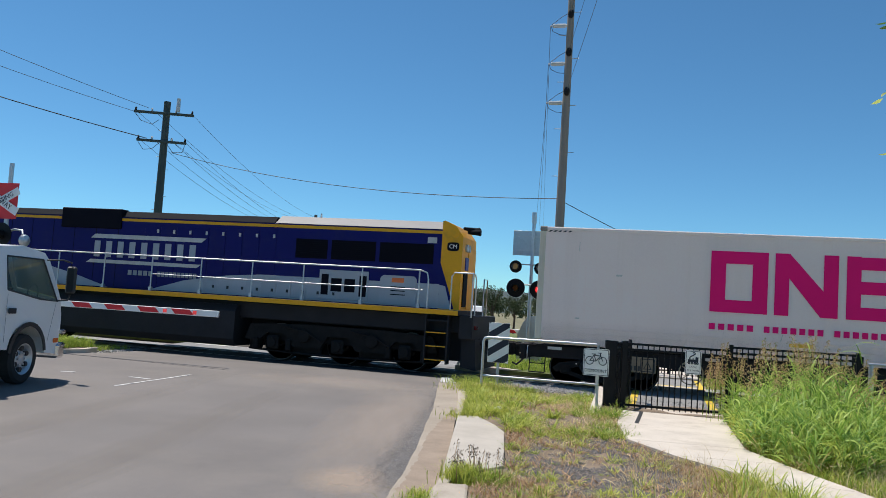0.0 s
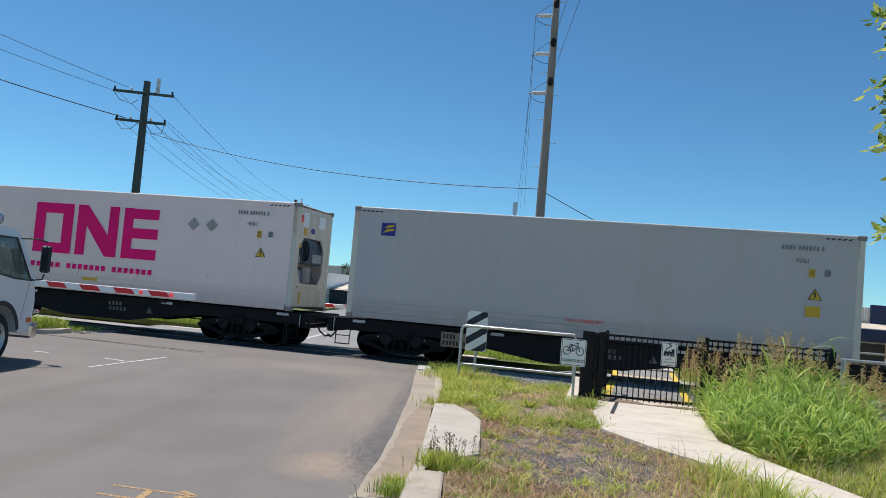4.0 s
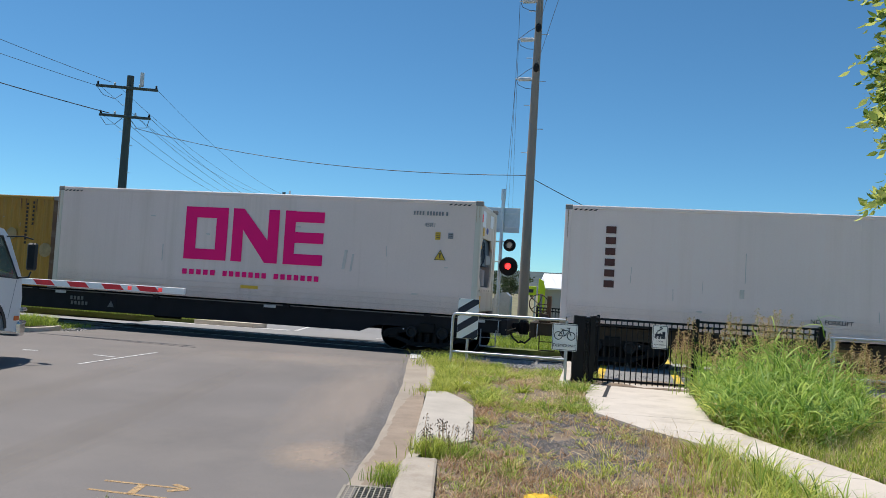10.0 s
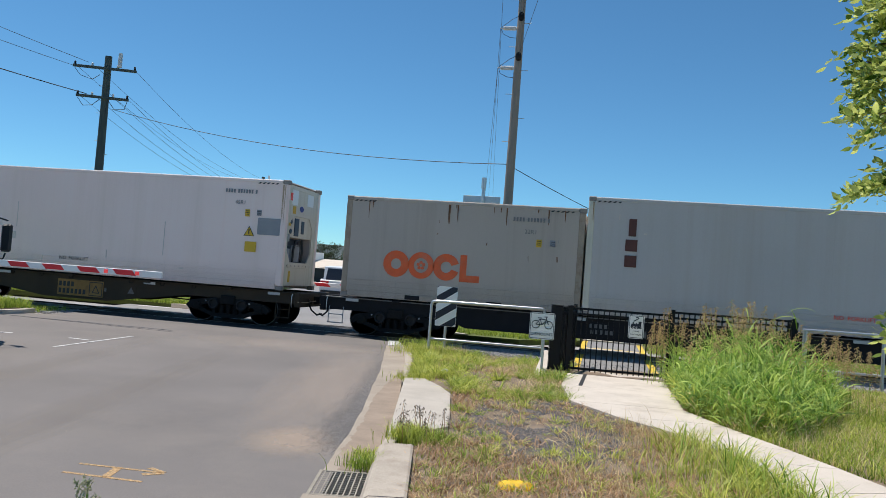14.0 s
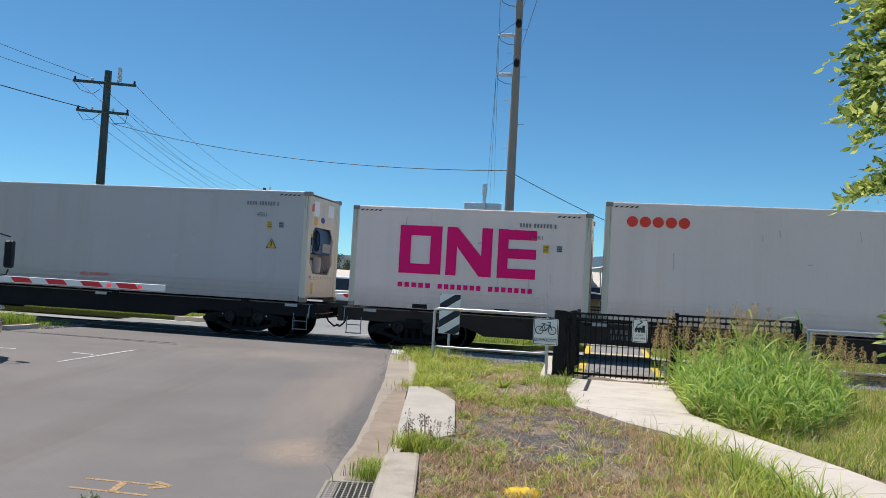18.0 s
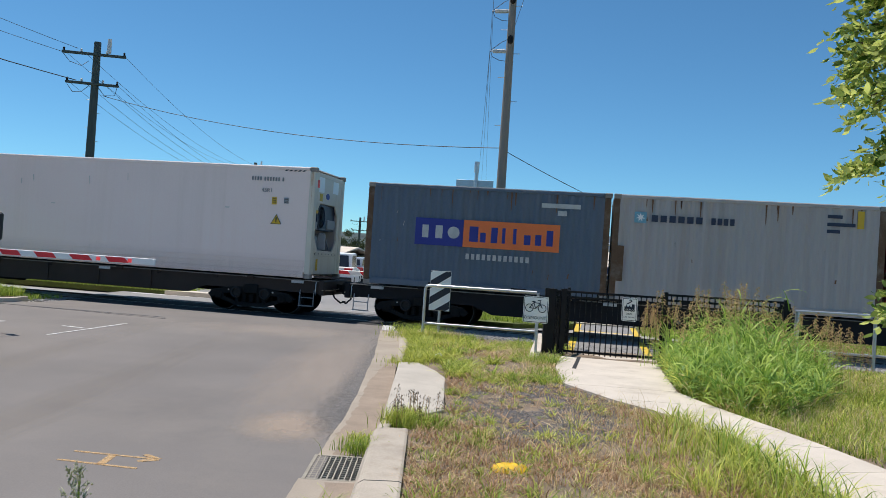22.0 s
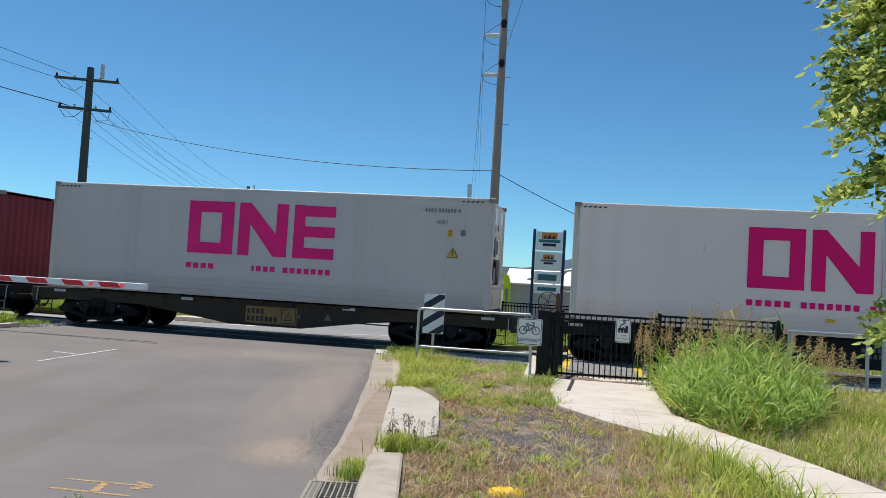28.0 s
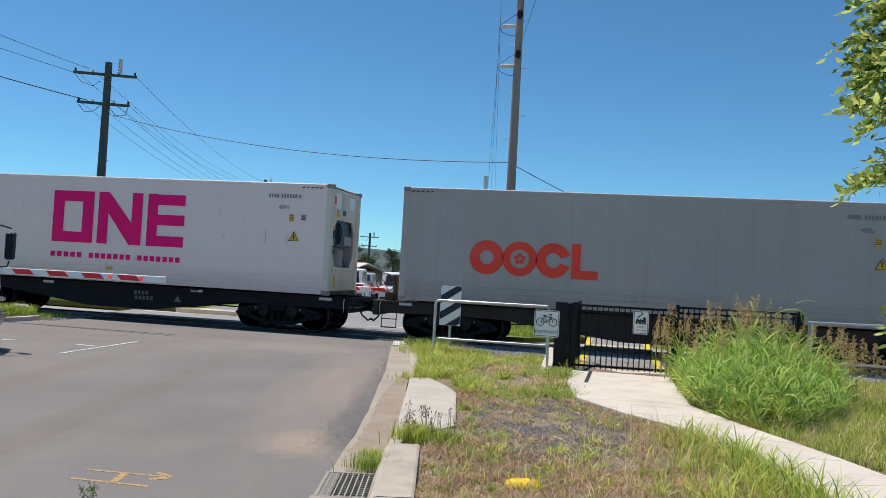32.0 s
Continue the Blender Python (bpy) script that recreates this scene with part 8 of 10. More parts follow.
# fences and rails beyond the track
bar_fence("steel_fence", "black tubular steel fence beyond the rails", -2.2, 1.02, 7.2, 7.0, 0.0, 1.2)
bar_fence("steel_fence", "black tubular steel fence beyond the rails", 1.06, 5.4, 7.0, 6.8, 0.0, 1.17)
hr = thing("handrail", "galvanised handrail beyond the rails", "handrail", "handrails by the crossing")
part("top_rail", Shape().tube([(4.0, 5.4, 1.12), (14, 5.6, 1.15)], 0.03, 8), M["galv"], hr)
part("mid_rail", Shape().tube([(4.0, 5.4, 0.45), (14, 5.6, 0.45)], 0.026, 8), M["galv"], hr)
for x in (4.0, 6.5, 9.0, 11.5, 14.0):
    part("post", Shape().cyl((x, 5.5, -0.1), (x, 5.5, 1.14), 0.032, n=8), M["galv"], hr)

# ---- beyond the track ----
M["roof_cream"] = mat("cream_roof_iron", (0.66, 0.575, 0.47), 0.6, var=0.08, scale=0.6, dirt=(0.4, 0.33, 0.25), amount=0.4)
M["wall_cream"] = mat("cream_wall", (0.5, 0.42, 0.31), 0.8, var=0.08, scale=0.8)
M["wall_grey"] = mat("pale_grey_wall", (0.5, 0.47, 0.44), 0.8, var=0.1, scale=0.8)
M["fascia"] = mat("navy_fascia", (0.015, 0.028, 0.085), 0.45, var=0.06, scale=1)
# Opaque near-black: the shadow behind the glass is put into its colour.
M["shop_dark"] = mat("shadowed_shop_glass", (0.035, 0.04, 0.05), 0.2)
M["sign_orange"] = mat("sunset_orange_print", (0.75, 0.28, 0.03), 0.5)
M["sign_teal"] = mat("teal_print", (0.03, 0.16, 0.2), 0.5)
M["hiviz"] = mat("yellow_flag_cloth", (0.75, 0.85, 0.02), 0.6)
sh = thing("rural_store", "cream rural store with a white iron roof and navy fascia", "building")
part("wall", Shape().box(-0.6, 24.0, 27.2, 36.5, -1.5, 1.9, 0.0), M["wall_cream"], sh, "cream front wall")
rf = part("roof", Shape().prism([(26.0, 1.86), (26.0, 1.92), (31.5, 2.86), (37.2, 1.92), (37.2, 1.86), (31.5, 2.8)], -0.9, 24.5, "x"), M["roof_cream"], sh, "white corrugated iron roof")
s = Shape()
for i in range(126):
    x = -0.85 + i * 0.2
    s.prism([(26.0, 1.92), (26.0, 1.935), (31.5, 2.875), (31.5, 2.86)], x, x + 0.06, "x")
part("roof_ribs", s, M["roof_cream"], rf, kind="stuff")
part("fascia", Shape().box(-0.9, 24.5, 25.9, 26.0, 1.24, 1.88, 0.01), M["fascia"], sh, "navy fascia board")
words("fascia_word", "Crop Protection", 0.36, M["sign_white"], sh, 3.46, 25.89, 1.56)
words("fascia_word", "Stockfeed", 0.4, M["sign_white"], sh, 10.9, 25.89, 1.6)
for i, x in enumerate((0.3, 2.1, 4.6, 6.2, 9.3, 12.2, 15.0, 18.0)):
    w = part("window", Shape().box(x, x + 1.3, 27.12, 27.2, -1.2 if i % 2 else -0.6, 1.15), M["shop_dark"], sh, "dark shop window")
    part("window_frame", Shape().box(x - 0.06, x, 27.08, 27.2, -1.2, 1.2).box(x + 1.3, x + 1.36, 27.08, 27.2, -1.2, 1.2).box(x - 0.06, x + 1.36, 27.08, 27.2, 1.15, 1.22), M["galv"], w)
for x in (-0.6, 5.9, 9.6, 13.5, 18.5, 24.0):
    part("veranda_post", Shape().box(x - 0.06, x + 0.06, 25.95, 26.07, -1.5, 1.3), M["yellow"] if x == 5.9 else M["galv"], sh)
part("gable", Shape().prism([(1.5, 1.9), (4.7, 1.9), (4.7, 2.55), (2.65, 2.72), (1.5, 2.3)], 28.0, 33.0), M["roof_cream"], sh, "cream roof gable")
ps = thing("roof_sign", "white parapet sign with a blue square on the store roof", "sign", at=Matrix.Translation((0.71, -19.8, 1.7)) @ Matrix.Scale(0.795, 4) @ Matrix.Translation((-0.71, 19.8, -1.7)))
part("parapet", Shape().box(8.8, 14.0, 40.0, 40.2, 2.32, 3.38, 0.02), M["sign_white"], ps, "white sign parapet")
part("parapet", Shape().box(14.02, 15.9, 40.0, 40.2, 2.3, 3.4, 0.02), M["roof_cream"], ps)
s = Shape()
for i in range(12):
    s.box(14.06 + i * 0.15, 14.12 + i * 0.15, 39.97, 40.0, 2.52, 3.38)
part("parapet_ribs", s, M["sign_white"], ps)
part("parapet", Shape().box(15.95, 20, 39.9, 40.2, 2.25, 3.6, 0.02), M["fascia"], ps, "navy sign block")
lg = part("logo_panel", Shape().box(9.75, 10.8, 39.96, 40.0, 2.46, 3.36), M["po_blue"], ps, "blue square with white bars")
part("logo_bars", Shape().prism([(9.85, 2.75), (10.0, 3.15), (10.15, 3.15), (10.0, 2.75)], 39.95, 39.96).prism([(10.15, 2.75), (10.3, 3.15), (10.45, 3.15), (10.3, 2.75)], 39.95, 39.96).prism([(10.45, 2.75), (10.6, 3.15), (10.72, 3.15), (10.58, 2.75)], 39.95, 39.96), M["sign_white"], lg)
words("parapet_word", "PUMPS & PIPELINE SERVICES", 0.33, M["ink_grey"], ps, 10.92, 39.98, 2.92, align="LEFT")
part("peak", Shape().prism([(10.8, 3.38), (13.2, 3.38), (11.75, 4.75)], 40.3, 41.0).prism([(10.2, 3.4), (10.5, 3.4), (11.5, 4.5), (11.35, 4.6)], 40.2, 40.35), M["sign_white"], ps, "white roof peak")

SGX, SGZ = 6.39, 2.17
ss = thing("street_sign", "brown and green direction signs on grey posts", "sign")
for x in (SGX, SGX + 0.55):
    part("post", Shape().cyl((x, 21.0, -0.9), (x, 21.0, SGZ), 0.045, n=10), M["galv"], ss)
part("brown_plate", Shape().box(SGX + 0.14, SGX + 0.5, 20.93, 20.95, SGZ - 0.42, SGZ - 0.06, 0.005), M["board_ochre"], ss, "brown and yellow plate")
part("green_plate", Shape().box(SGX - 0.32, SGX + 0.62, 20.92, 20.94, SGZ - 0.66, SGZ - 0.44, 0.005), M["sign_teal"], ss, "green name plate")
part("name_bar", Shape().box(SGX - 0.24, SGX + 0.54, 20.912, 20.92, SGZ - 0.6, SGZ - 0.5), M["ink_pale"], ss)

py = thing("pylon_sign", "tall white pylon sign between blue posts", "sign")
for x in (-1.83, -0.55):
    part("post", Shape().box(x - 0.06, x + 0.06, 14.95, 15.1, -0.1, 4.26, 0.01), M["fascia"], py, "blue post")
for z0, z1 in ((3.35, 4.17), (2.5, 3.3), (1.95, 2.45), (1.5, 1.9)):
    p = part("panel", Shape().box(-1.75, -0.62, 14.97, 15.05, z0, z1, 0.006), M["sign_white"], py, "white panel")
    h = z1 - z0
    if h > 0.6:
        k = 1.0 if z0 > 3 else 0.72
        cx, cz = -1.18, z0 + h * 0.62
        part("picture", Shape().box(cx - 0.33 * k, cx + 0.33 * k, 14.96, 14.97, cz - 0.02, cz + 0.26 * k), M["sign_orange"], p, "orange picture block")
        part("silhouette", Shape().prism([(cx - 0.26 * k, cz), (cx - 0.2 * k, cz + 0.18 * k), (cx - 0.12 * k, cz), (cx, cz + 0.2 * k), (cx + 0.08 * k, cz), (cx + 0.2 * k, cz + 0.16 * k), (cx + 0.26 * k, cz)], 14.95, 14.96), M["sign_black"], p)
        part("name_bar", Shape().box(cx - 0.46 * k, cx + 0.46 * k, 14.955, 14.965, cz - 0.16 * k, cz - 0.04), M["sign_teal"], p)
        part("name_bar", Shape().box(cx - 0.28 * k, cx + 0.28 * k, 14.955, 14.965, cz - 0.32 * k, cz - 0.2 * k), M["sign_black"], p)
    else:
        part("name_bar", Shape().box(-1.6, -0.8, 14.96, 14.97, z0 + 0.12, z1 - 0.12), M["sign_teal"], p)

ir = thing("irrigator", "galvanised travelling irrigator on display", "irrigator")
part("pipe", Shape().tube([(2.25, 17, 2.95), (1.1, 17.0, 2.88), (-0.3, 17.0, 2.62), (-2.2, 17, 2.1)], 0.06, 8), M["galv"], ir, "galvanised water pipe")
for a, b in (((2.22, 16.9, 2.9), (0.9, 16.4, 0.6)), ((2.22, 17.1, 2.9), (1.3, 17.8, 0.6)), ((2.3, 16.9, 2.9), (3.45, 16.4, 0.5)), ((2.3, 17.1, 2.9), (3.1, 17.8, 0.5)), ((0.9, 16.4, 0.7), (3.45, 16.4, 0.6)), ((1.1, 17, 2.2), (2.2, 17, 1.7)), ((-1.2, 17, 1.7), (1.3, 17, 1.5)), ((-1.2, 17, 1.7), (-0.4, 17, 2.6)), ((0.4, 17, 1.6), (0.3, 17, 2.75))):
    part("strut", Shape().cyl(a, b, 0.035, n=6), M["galv"], ir)
part("pivot_joint", Shape().wheel((2.25, 17, 2.98), [(-0.1, 0.05), (-0.06, 0.13), (0.08, 0.13), (0.14, 0.04)], "z", 12), M["truck_dark"], ir)
for x in (1.8, 1.2, 0.5):
    part("drop_hose", Shape().tube([(x, 17, 2.95), (x + 0.06, 17, 3.1), (x + 0.12, 17, 2.9), (x + 0.12, 17, 1.7)], 0.012, 5), M["truck_dark"], ir)
for x in (0.95, 3.4):
    w = part("wheel", Shape().wheel((x, 16.4, 0.35), [(-0.12, 0.3), (-0.1, 0.5), (0.1, 0.5), (0.12, 0.3)], "y", 20), M["tyre"], ir)
sd = thing("white_shed", "small pale shed with a white roof and a lime end panel", "shed")
part("wall", Shape().box(-3.85, -0.4, 24.0, 29.0, -1.0, 1.9), M["wall_grey"], sd, "pale grey wall")
part("roof", Shape().prism([(23.7, 1.86), (23.7, 1.94), (26.5, 2.78), (29.3, 1.94), (29.3, 1.86), (26.5, 2.7)], -4.0, -0.2, "x"), M["sign_white"], sd, "white sheet roof")
part("end_panel", Shape().prism([(-3.97, -0.6), (-3.6, -0.6), (-3.6, 1.88), (-3.72, 2.3), (-3.97, 2.42)], 23.6, 23.68), M["hiviz"], sd, "bright lime end panel")
part("end_stripe", Shape().box(-3.86, -3.72, 23.58, 23.6, 0.4, 1.6, 0.0), M["ink_grey"], sd)
fs = thing("lime_sign", "low lime shop sign on grey posts", "sign")
part("panel", Shape().box(-4.85, -4.05, 23.4, 23.5, 1.5, 1.98, 0.01), M["hiviz"], fs, "lime panel")
part("name_bar", Shape().box(-4.75, -4.2, 23.38, 23.4, 1.64, 1.82, 0.0), M["ink"], fs)
for x in (-4.8, -4.1):
    part("post", Shape().box(x - 0.04, x + 0.04, 23.42, 23.48, -1.0, 1.5), M["galv"], fs)
bs = thing("long_shed", "grey shed with a pale roof beyond the road", "building")
part("wall", Shape().box(-34, -21.5, 46, 58, -0.3, 1.6), M["shop_dark"], bs)
part("roof", Shape().prism([(45.5, 1.5), (51.5, 2.35), (58.5, 1.5), (51.5, 2.2)], -34.4, -21.0, "x"), M["roof_cream"], bs, "pale iron roof")
rs = thing("white_shop", "white walled shop with a red fascia", "building")
part("wall", Shape().box(-38, -25.2, 40.1, 52, -0.2, 2.9), M["sign_white"], rs)
part("fascia", Shape().box(-38.2, -25.0, 39.9, 40.1, 2.9, 3.6), M["sign_red"], rs, "red fascia")
part("name_bar", Shape().box(-31.4, -29.9, 39.86, 39.9, 3.12, 3.4), M["sign_white"], rs)
part("name_bar", Shape().box(-30.6, -29.6, 40.05, 40.1, 2.2, 2.45), M["ink"], rs)


# parked cars beyond the crossing
def car(x, y, turn, paint, label, tall=0.0):
    ob = thing("parked_car", label, "car", "cars beyond the crossing", at=pose(x, y, 0, 0, 0, turn))
    b = [(-2.2, 0.35), (-2.28, 0.6), (-2.25, 0.95 + tall * 0.5), (-1.95, 1.02 + tall * 0.5), (0.7, 1.0), (1.9, 0.86), (2.2, 0.7), (2.25, 0.35)]
    body = part("body", Shape().prism(b, -0.9, 0.9), paint, ob)
    t = [(-2.1, 1.0), (-1.85, 1.48 + tall), (-0.2, 1.55 + tall), (0.35, 1.48 + tall), (1.0, 1.0)]
    part("cabin", Shape().prism(t, -0.78, 0.78), paint, ob)
    part("rear_window", Shape().face([(-2.08, -0.68, 1.1), (-2.08, 0.68, 1.1), (-1.9, 0.62, 1.42 + tall), (-1.9, -0.62, 1.42 + tall)]), M["shop_dark"], ob, "dark rear window")
    for e in (-1, 1):
        part("side_window", Shape().face([(-1.8, e * 0.785, 1.08), (0.75, e * 0.785, 1.08), (0.25, e * 0.785, 1.42 + tall), (-1.7, e * 0.785, 1.42 + tall)]), M["shop_dark"], ob, "dark side windows")
        part("tail_light", Shape().box(-2.31, -2.24, min(e * 0.5, e * 0.88), max(e * 0.5, e * 0.88), 0.78 + tall * 0.3, 0.98 + tall * 0.3, 0.01), M["lens_red_bright"], ob, "red tail light")
        for xx in (-1.4, 1.45):
            w = part("tyre", Shape().wheel((xx, e * 0.8, 0.33), [(-0.1, 0.2), (-0.11, 0.3), (-0.08, 0.33), (0.08, 0.33), (0.11, 0.3), (0.1, 0.2)], "y", 20), M["tyre"], ob)
            part("rim", Shape().cyl((xx, e * 0.87, 0.33), (xx, e * 0.9, 0.33), 0.2, n=16), M["galv"], w)
    part("bumper", Shape().box(-2.34, -2.2, -0.85, 0.85, 0.4, 0.62, 0.03), M["truck_dark"], ob)
    return ob


M["lens_red_bright"] = mat("red_tail_lens", (0.6, 0.02, 0.03), 0.2)
M["car_silver"] = mat("silver_car_paint", (0.5, 0.52, 0.54), 0.3, 0.4)
car(-8.3, 15.2, TA, M["truck_white"], "white station wagon waiting beyond the track", 0.12)
car(-11.6, 17.6, TA, M["truck_white"], "white utility vehicle waiting beyond the track", 0.2)
car(-13.6, 26.0, TA, M["car_silver"], "silver car on the road beyond the track")
car(-10.2, 27.0, TA + 180, M["truck_white"], "white van coming along the far road", 0.35)


# hills
def ridge(name, y, x0, x1, base, peaks, material, seed, label, depth=300):
    n, m = 160, 10
    s = Shape()
    v = []
    for j in range(m + 1):
        k = j / m
        for i in range(n + 1):
            x = x0 + (x1 - x0) * i / n
            h = base + sum(a * math.exp(-((x - c) / w) ** 2) for c, w, a in peaks) + base * 0.25 * noise.noise(Vector((x * 0.006, seed, 0))) + base * 0.06 * noise.noise(Vector((x * 0.05, seed, 3)))
            v.append((x, y + depth * k, -1 + h * math.sin(k * math.pi / 2) + 1.5 * noise.noise(Vector((x * 0.03, k * 6, seed)))))
    s.add(v, [(j * (n + 1) + i, j * (n + 1) + i + 1, (j + 1) * (n + 1) + i + 1, (j + 1) * (n + 1) + i) for j in range(m) for i in range(n)], True)
    solid(name, s, material, kind="structure", label=label)


# Both ridges lean to blue: the haze of distance is mixed into their colours.
M["hill_near"] = mat("scrubby_hillside", (0.05, 0.075, 0.075), 0.95, var=0.6, scale=0.05, grain=0.3, dirt=(0.15, 0.145, 0.13), amount=0.7)
M["hill_far"] = mat("haze_tinted_hills", (0.062, 0.095, 0.13), 1.0, var=0.12, scale=0.01, grain=0.08)
ridge("backdrop_hill_near", 620, -1400, 1400, 18, ((-230, 160, 6), (120, 130, 10), (-600, 250, 8)), M["hill_near"], 1.7, "scrubby hillside in the distance", 200)
ridge("backdrop_hill_far", 1500, -2400, 2400, 34, ((10, 110, 42), (-60, 200, 14), (330, 220, 14), (-900, 400, 22)), M["hill_far"], 6.2, "distant wooded hills, blue-grey from haze put into the colour", 500)

# ---- plants ----
M["grass_green"] = leaf("fresh_grass", (0.12, 0.22, 0.018), (0.54, 0.62, 0.12), 0.4)
M["grass_lime"] = leaf("sunlit_yellow_green_grass", (0.2, 0.28, 0.02), (0.77, 0.77, 0.19), 0.42)
M["grass_dry"] = leaf("dry_straw_grass", (0.5, 0.38, 0.17), (0.95, 0.78, 0.48), 0.3)
M["grass_brown"] = leaf("dead_brown_grass", (0.3, 0.18, 0.1), (0.66, 0.43, 0.24), 0.25)
M["weed_green"] = leaf("tall_weed_leaf", (0.14, 0.28, 0.03), (0.62, 0.74, 0.19), 0.45)
# Darker copy of the weed leaf: the clump's inner shade put into its colour.
M["weed_shade"] = leaf("shaded_weed_leaf", (0.12, 0.26, 0.04), (0.44, 0.6, 0.16), 0.4)
M["seed_head"] = leaf("buff_seed_head", (0.36, 0.22, 0.09), (0.85, 0.62, 0.34), 0.35)
M["weed_bud"] = leaf("pale_weed_bud", (0.2, 0.24, 0.12), (0.6, 0.58, 0.42), 0.2)
M["weed_dark"] = leaf("dark_seed_stalk", (0.05, 0.045, 0.03), (0.13, 0.1, 0.07), 0.1)
M["leaf_tree"] = leaf("tree_leaf", (0.06, 0.15, 0.025), (0.8, 0.85, 0.26), 0.45)
M["leaf_far"] = leaf("far_tree_leaf", (0.03, 0.05, 0.016), (0.08, 0.105, 0.04), 0.2)
M["bark"] = mat("tree_bark", (0.11, 0.075, 0.05), 0.9, var=0.25, scale=8, bump=0.004, stretch=(4, 4, 0.6))
M["marker_yellow"] = mat("sprayed_yellow_marker", (0.8, 0.5, 0.015), 0.7, var=0.25, scale=14, grain=60, bump=0.01, dirt=(0.3, 0.2, 0.05), amount=0.5)
rg = np.random.default_rng(11)


def blades(base, height, width, lean=0.5, curl=0.5, segs=3):
    """Curved tapering blades: base points, heights and widths; returns vertices and triangles."""
    base = np.asarray(base, float)
    n = len(base)
    a = rg.uniform(0, 2 * np.pi, n)
    out = np.stack([np.cos(a), np.sin(a), np.zeros(n)], 1)
    f = a + np.pi / 2 + rg.normal(0, 0.5, n)
    wide = np.stack([np.cos(f), np.sin(f), np.zeros(n)], 1)
    ln = (rg.uniform(0.15, 1.0, n) * lean * height)[:, None]
    ks = np.linspace(0, 1, segs + 1)
    v = []
    for k in ks[:-1]:
        p = base + out * ln * k ** 2 + np.array([0, 0, 1]) * (height * (k - curl * 0.35 * k ** 3))[:, None]
        w = (width * (1 - 0.75 * k) / 2)[:, None]
        v += [p - wide * w, p + wide * w]
    v.append(base + out * ln + np.array([0, 0, 1]) * (height * (1 - curl * 0.35))[:, None])
    m = len(v)
    v = np.stack(v, 1).reshape(-1, 3)
    t = []
    for s in range(segs - 1):
        t += [(2 * s, 2 * s + 1, 2 * s + 3), (2 * s, 2 * s + 3, 2 * s + 2)]
    t.append((2 * segs - 2, 2 * segs - 1, 2 * segs))
    f = np.array(t)[None] + m * np.arange(n)[:, None, None]
    return v, f.reshape(-1, 3)


def on_path(x, y):
    py = np.array([p[1] for p in PL])[::-1]
    l = np.interp(y, py, np.array([p[0] for p in PL])[::-1])
    r = np.interp(y, np.array([p[1] for p in PR])[::-1], np.array([p[0] for p in PR])[::-1])
    return (x > l - 0.02) & (x < r + 0.02)


def along(x, y):
    dx, dy = x - K0.x, y - K0.y
    return dx * RU.x + dy * RU.y, dx * RV.x + dy * RV.y


def field_noise(x, y, f, seed):
    return np.array([noise.noise(Vector((a * f + seed, b * f, seed * 1.7))) for a, b in zip(x, y)])


def scatter(n, x0, x1, y0, y1, keep):
    x, y = rg.uniform(x0, x1, n), rg.uniform(y0, y1, n)
    a, b = along(x, y)
    slab = (a > -5.5) & (a < -1.2) & (b < 0.76)
    ok = (b > np.where(a < -5.6, 0.36, 0.14)) & ~on_path(x, y) & ~slab & (y < -2.1)
    x, y = x[ok], y[ok]
    ok = keep(x, y)
    return x[ok], y[ok]


def sow(name, label, n, area, keep, hmin, hmax, w, material, lean=0.6, segs=3, patchy=None):
    x, y = scatter(n, *area, keep)
    z = np.array([verge_z(a, b) for a, b in zip(x, y)]) - 0.01
    h = rg.uniform(hmin, hmax, len(x))
    v, f = blades(np.stack([x, y, z], 1), h, np.full(len(x), w) * rg.uniform(0.6, 1.3, len(x)), lean, 0.6, segs)
    return tagged(new(name, fast_mesh(name, v, f, material)), label, "grass", kind="stuff")


def bare(x, y):
    """Stony bare ground in the middle of the verge."""
    d = np.maximum(0, 1 - ((x - 0.2) / 1.05) ** 2 - ((y + 10.5) / 2.3) ** 2)
    return d


NEAR = (-2.6, 3.0, -18.5, -2.1)


def clumps(x, y, f, seed, level):
    """Patchy cover: broad patches broken by finer tufts."""
    return field_noise(x, y, f, seed) + 0.6 * field_noise(x, y, f * 4.5, seed + 3) > level


def open_soil(x, y, k=1.3):
    return rg.uniform(0, 1, len(x)) > bare(x, y) * k


def left_of_path(x, y):
    return np.interp(y, [p[1] for p in PL][::-1], [p[0] for p in PL][::-1]) - x


def fade(x, y, d, reach, seed):
    """True near d = 0, thinning out over a ragged reach."""
    return rg.uniform(0, 1, len(x)) < np.clip(1.15 - d / (reach * (1 + 0.9 * field_noise(x, y, 0.8, seed))), 0, 1)


KERBSIDE = (-3.3, 0.2, -8.8, -2.6)


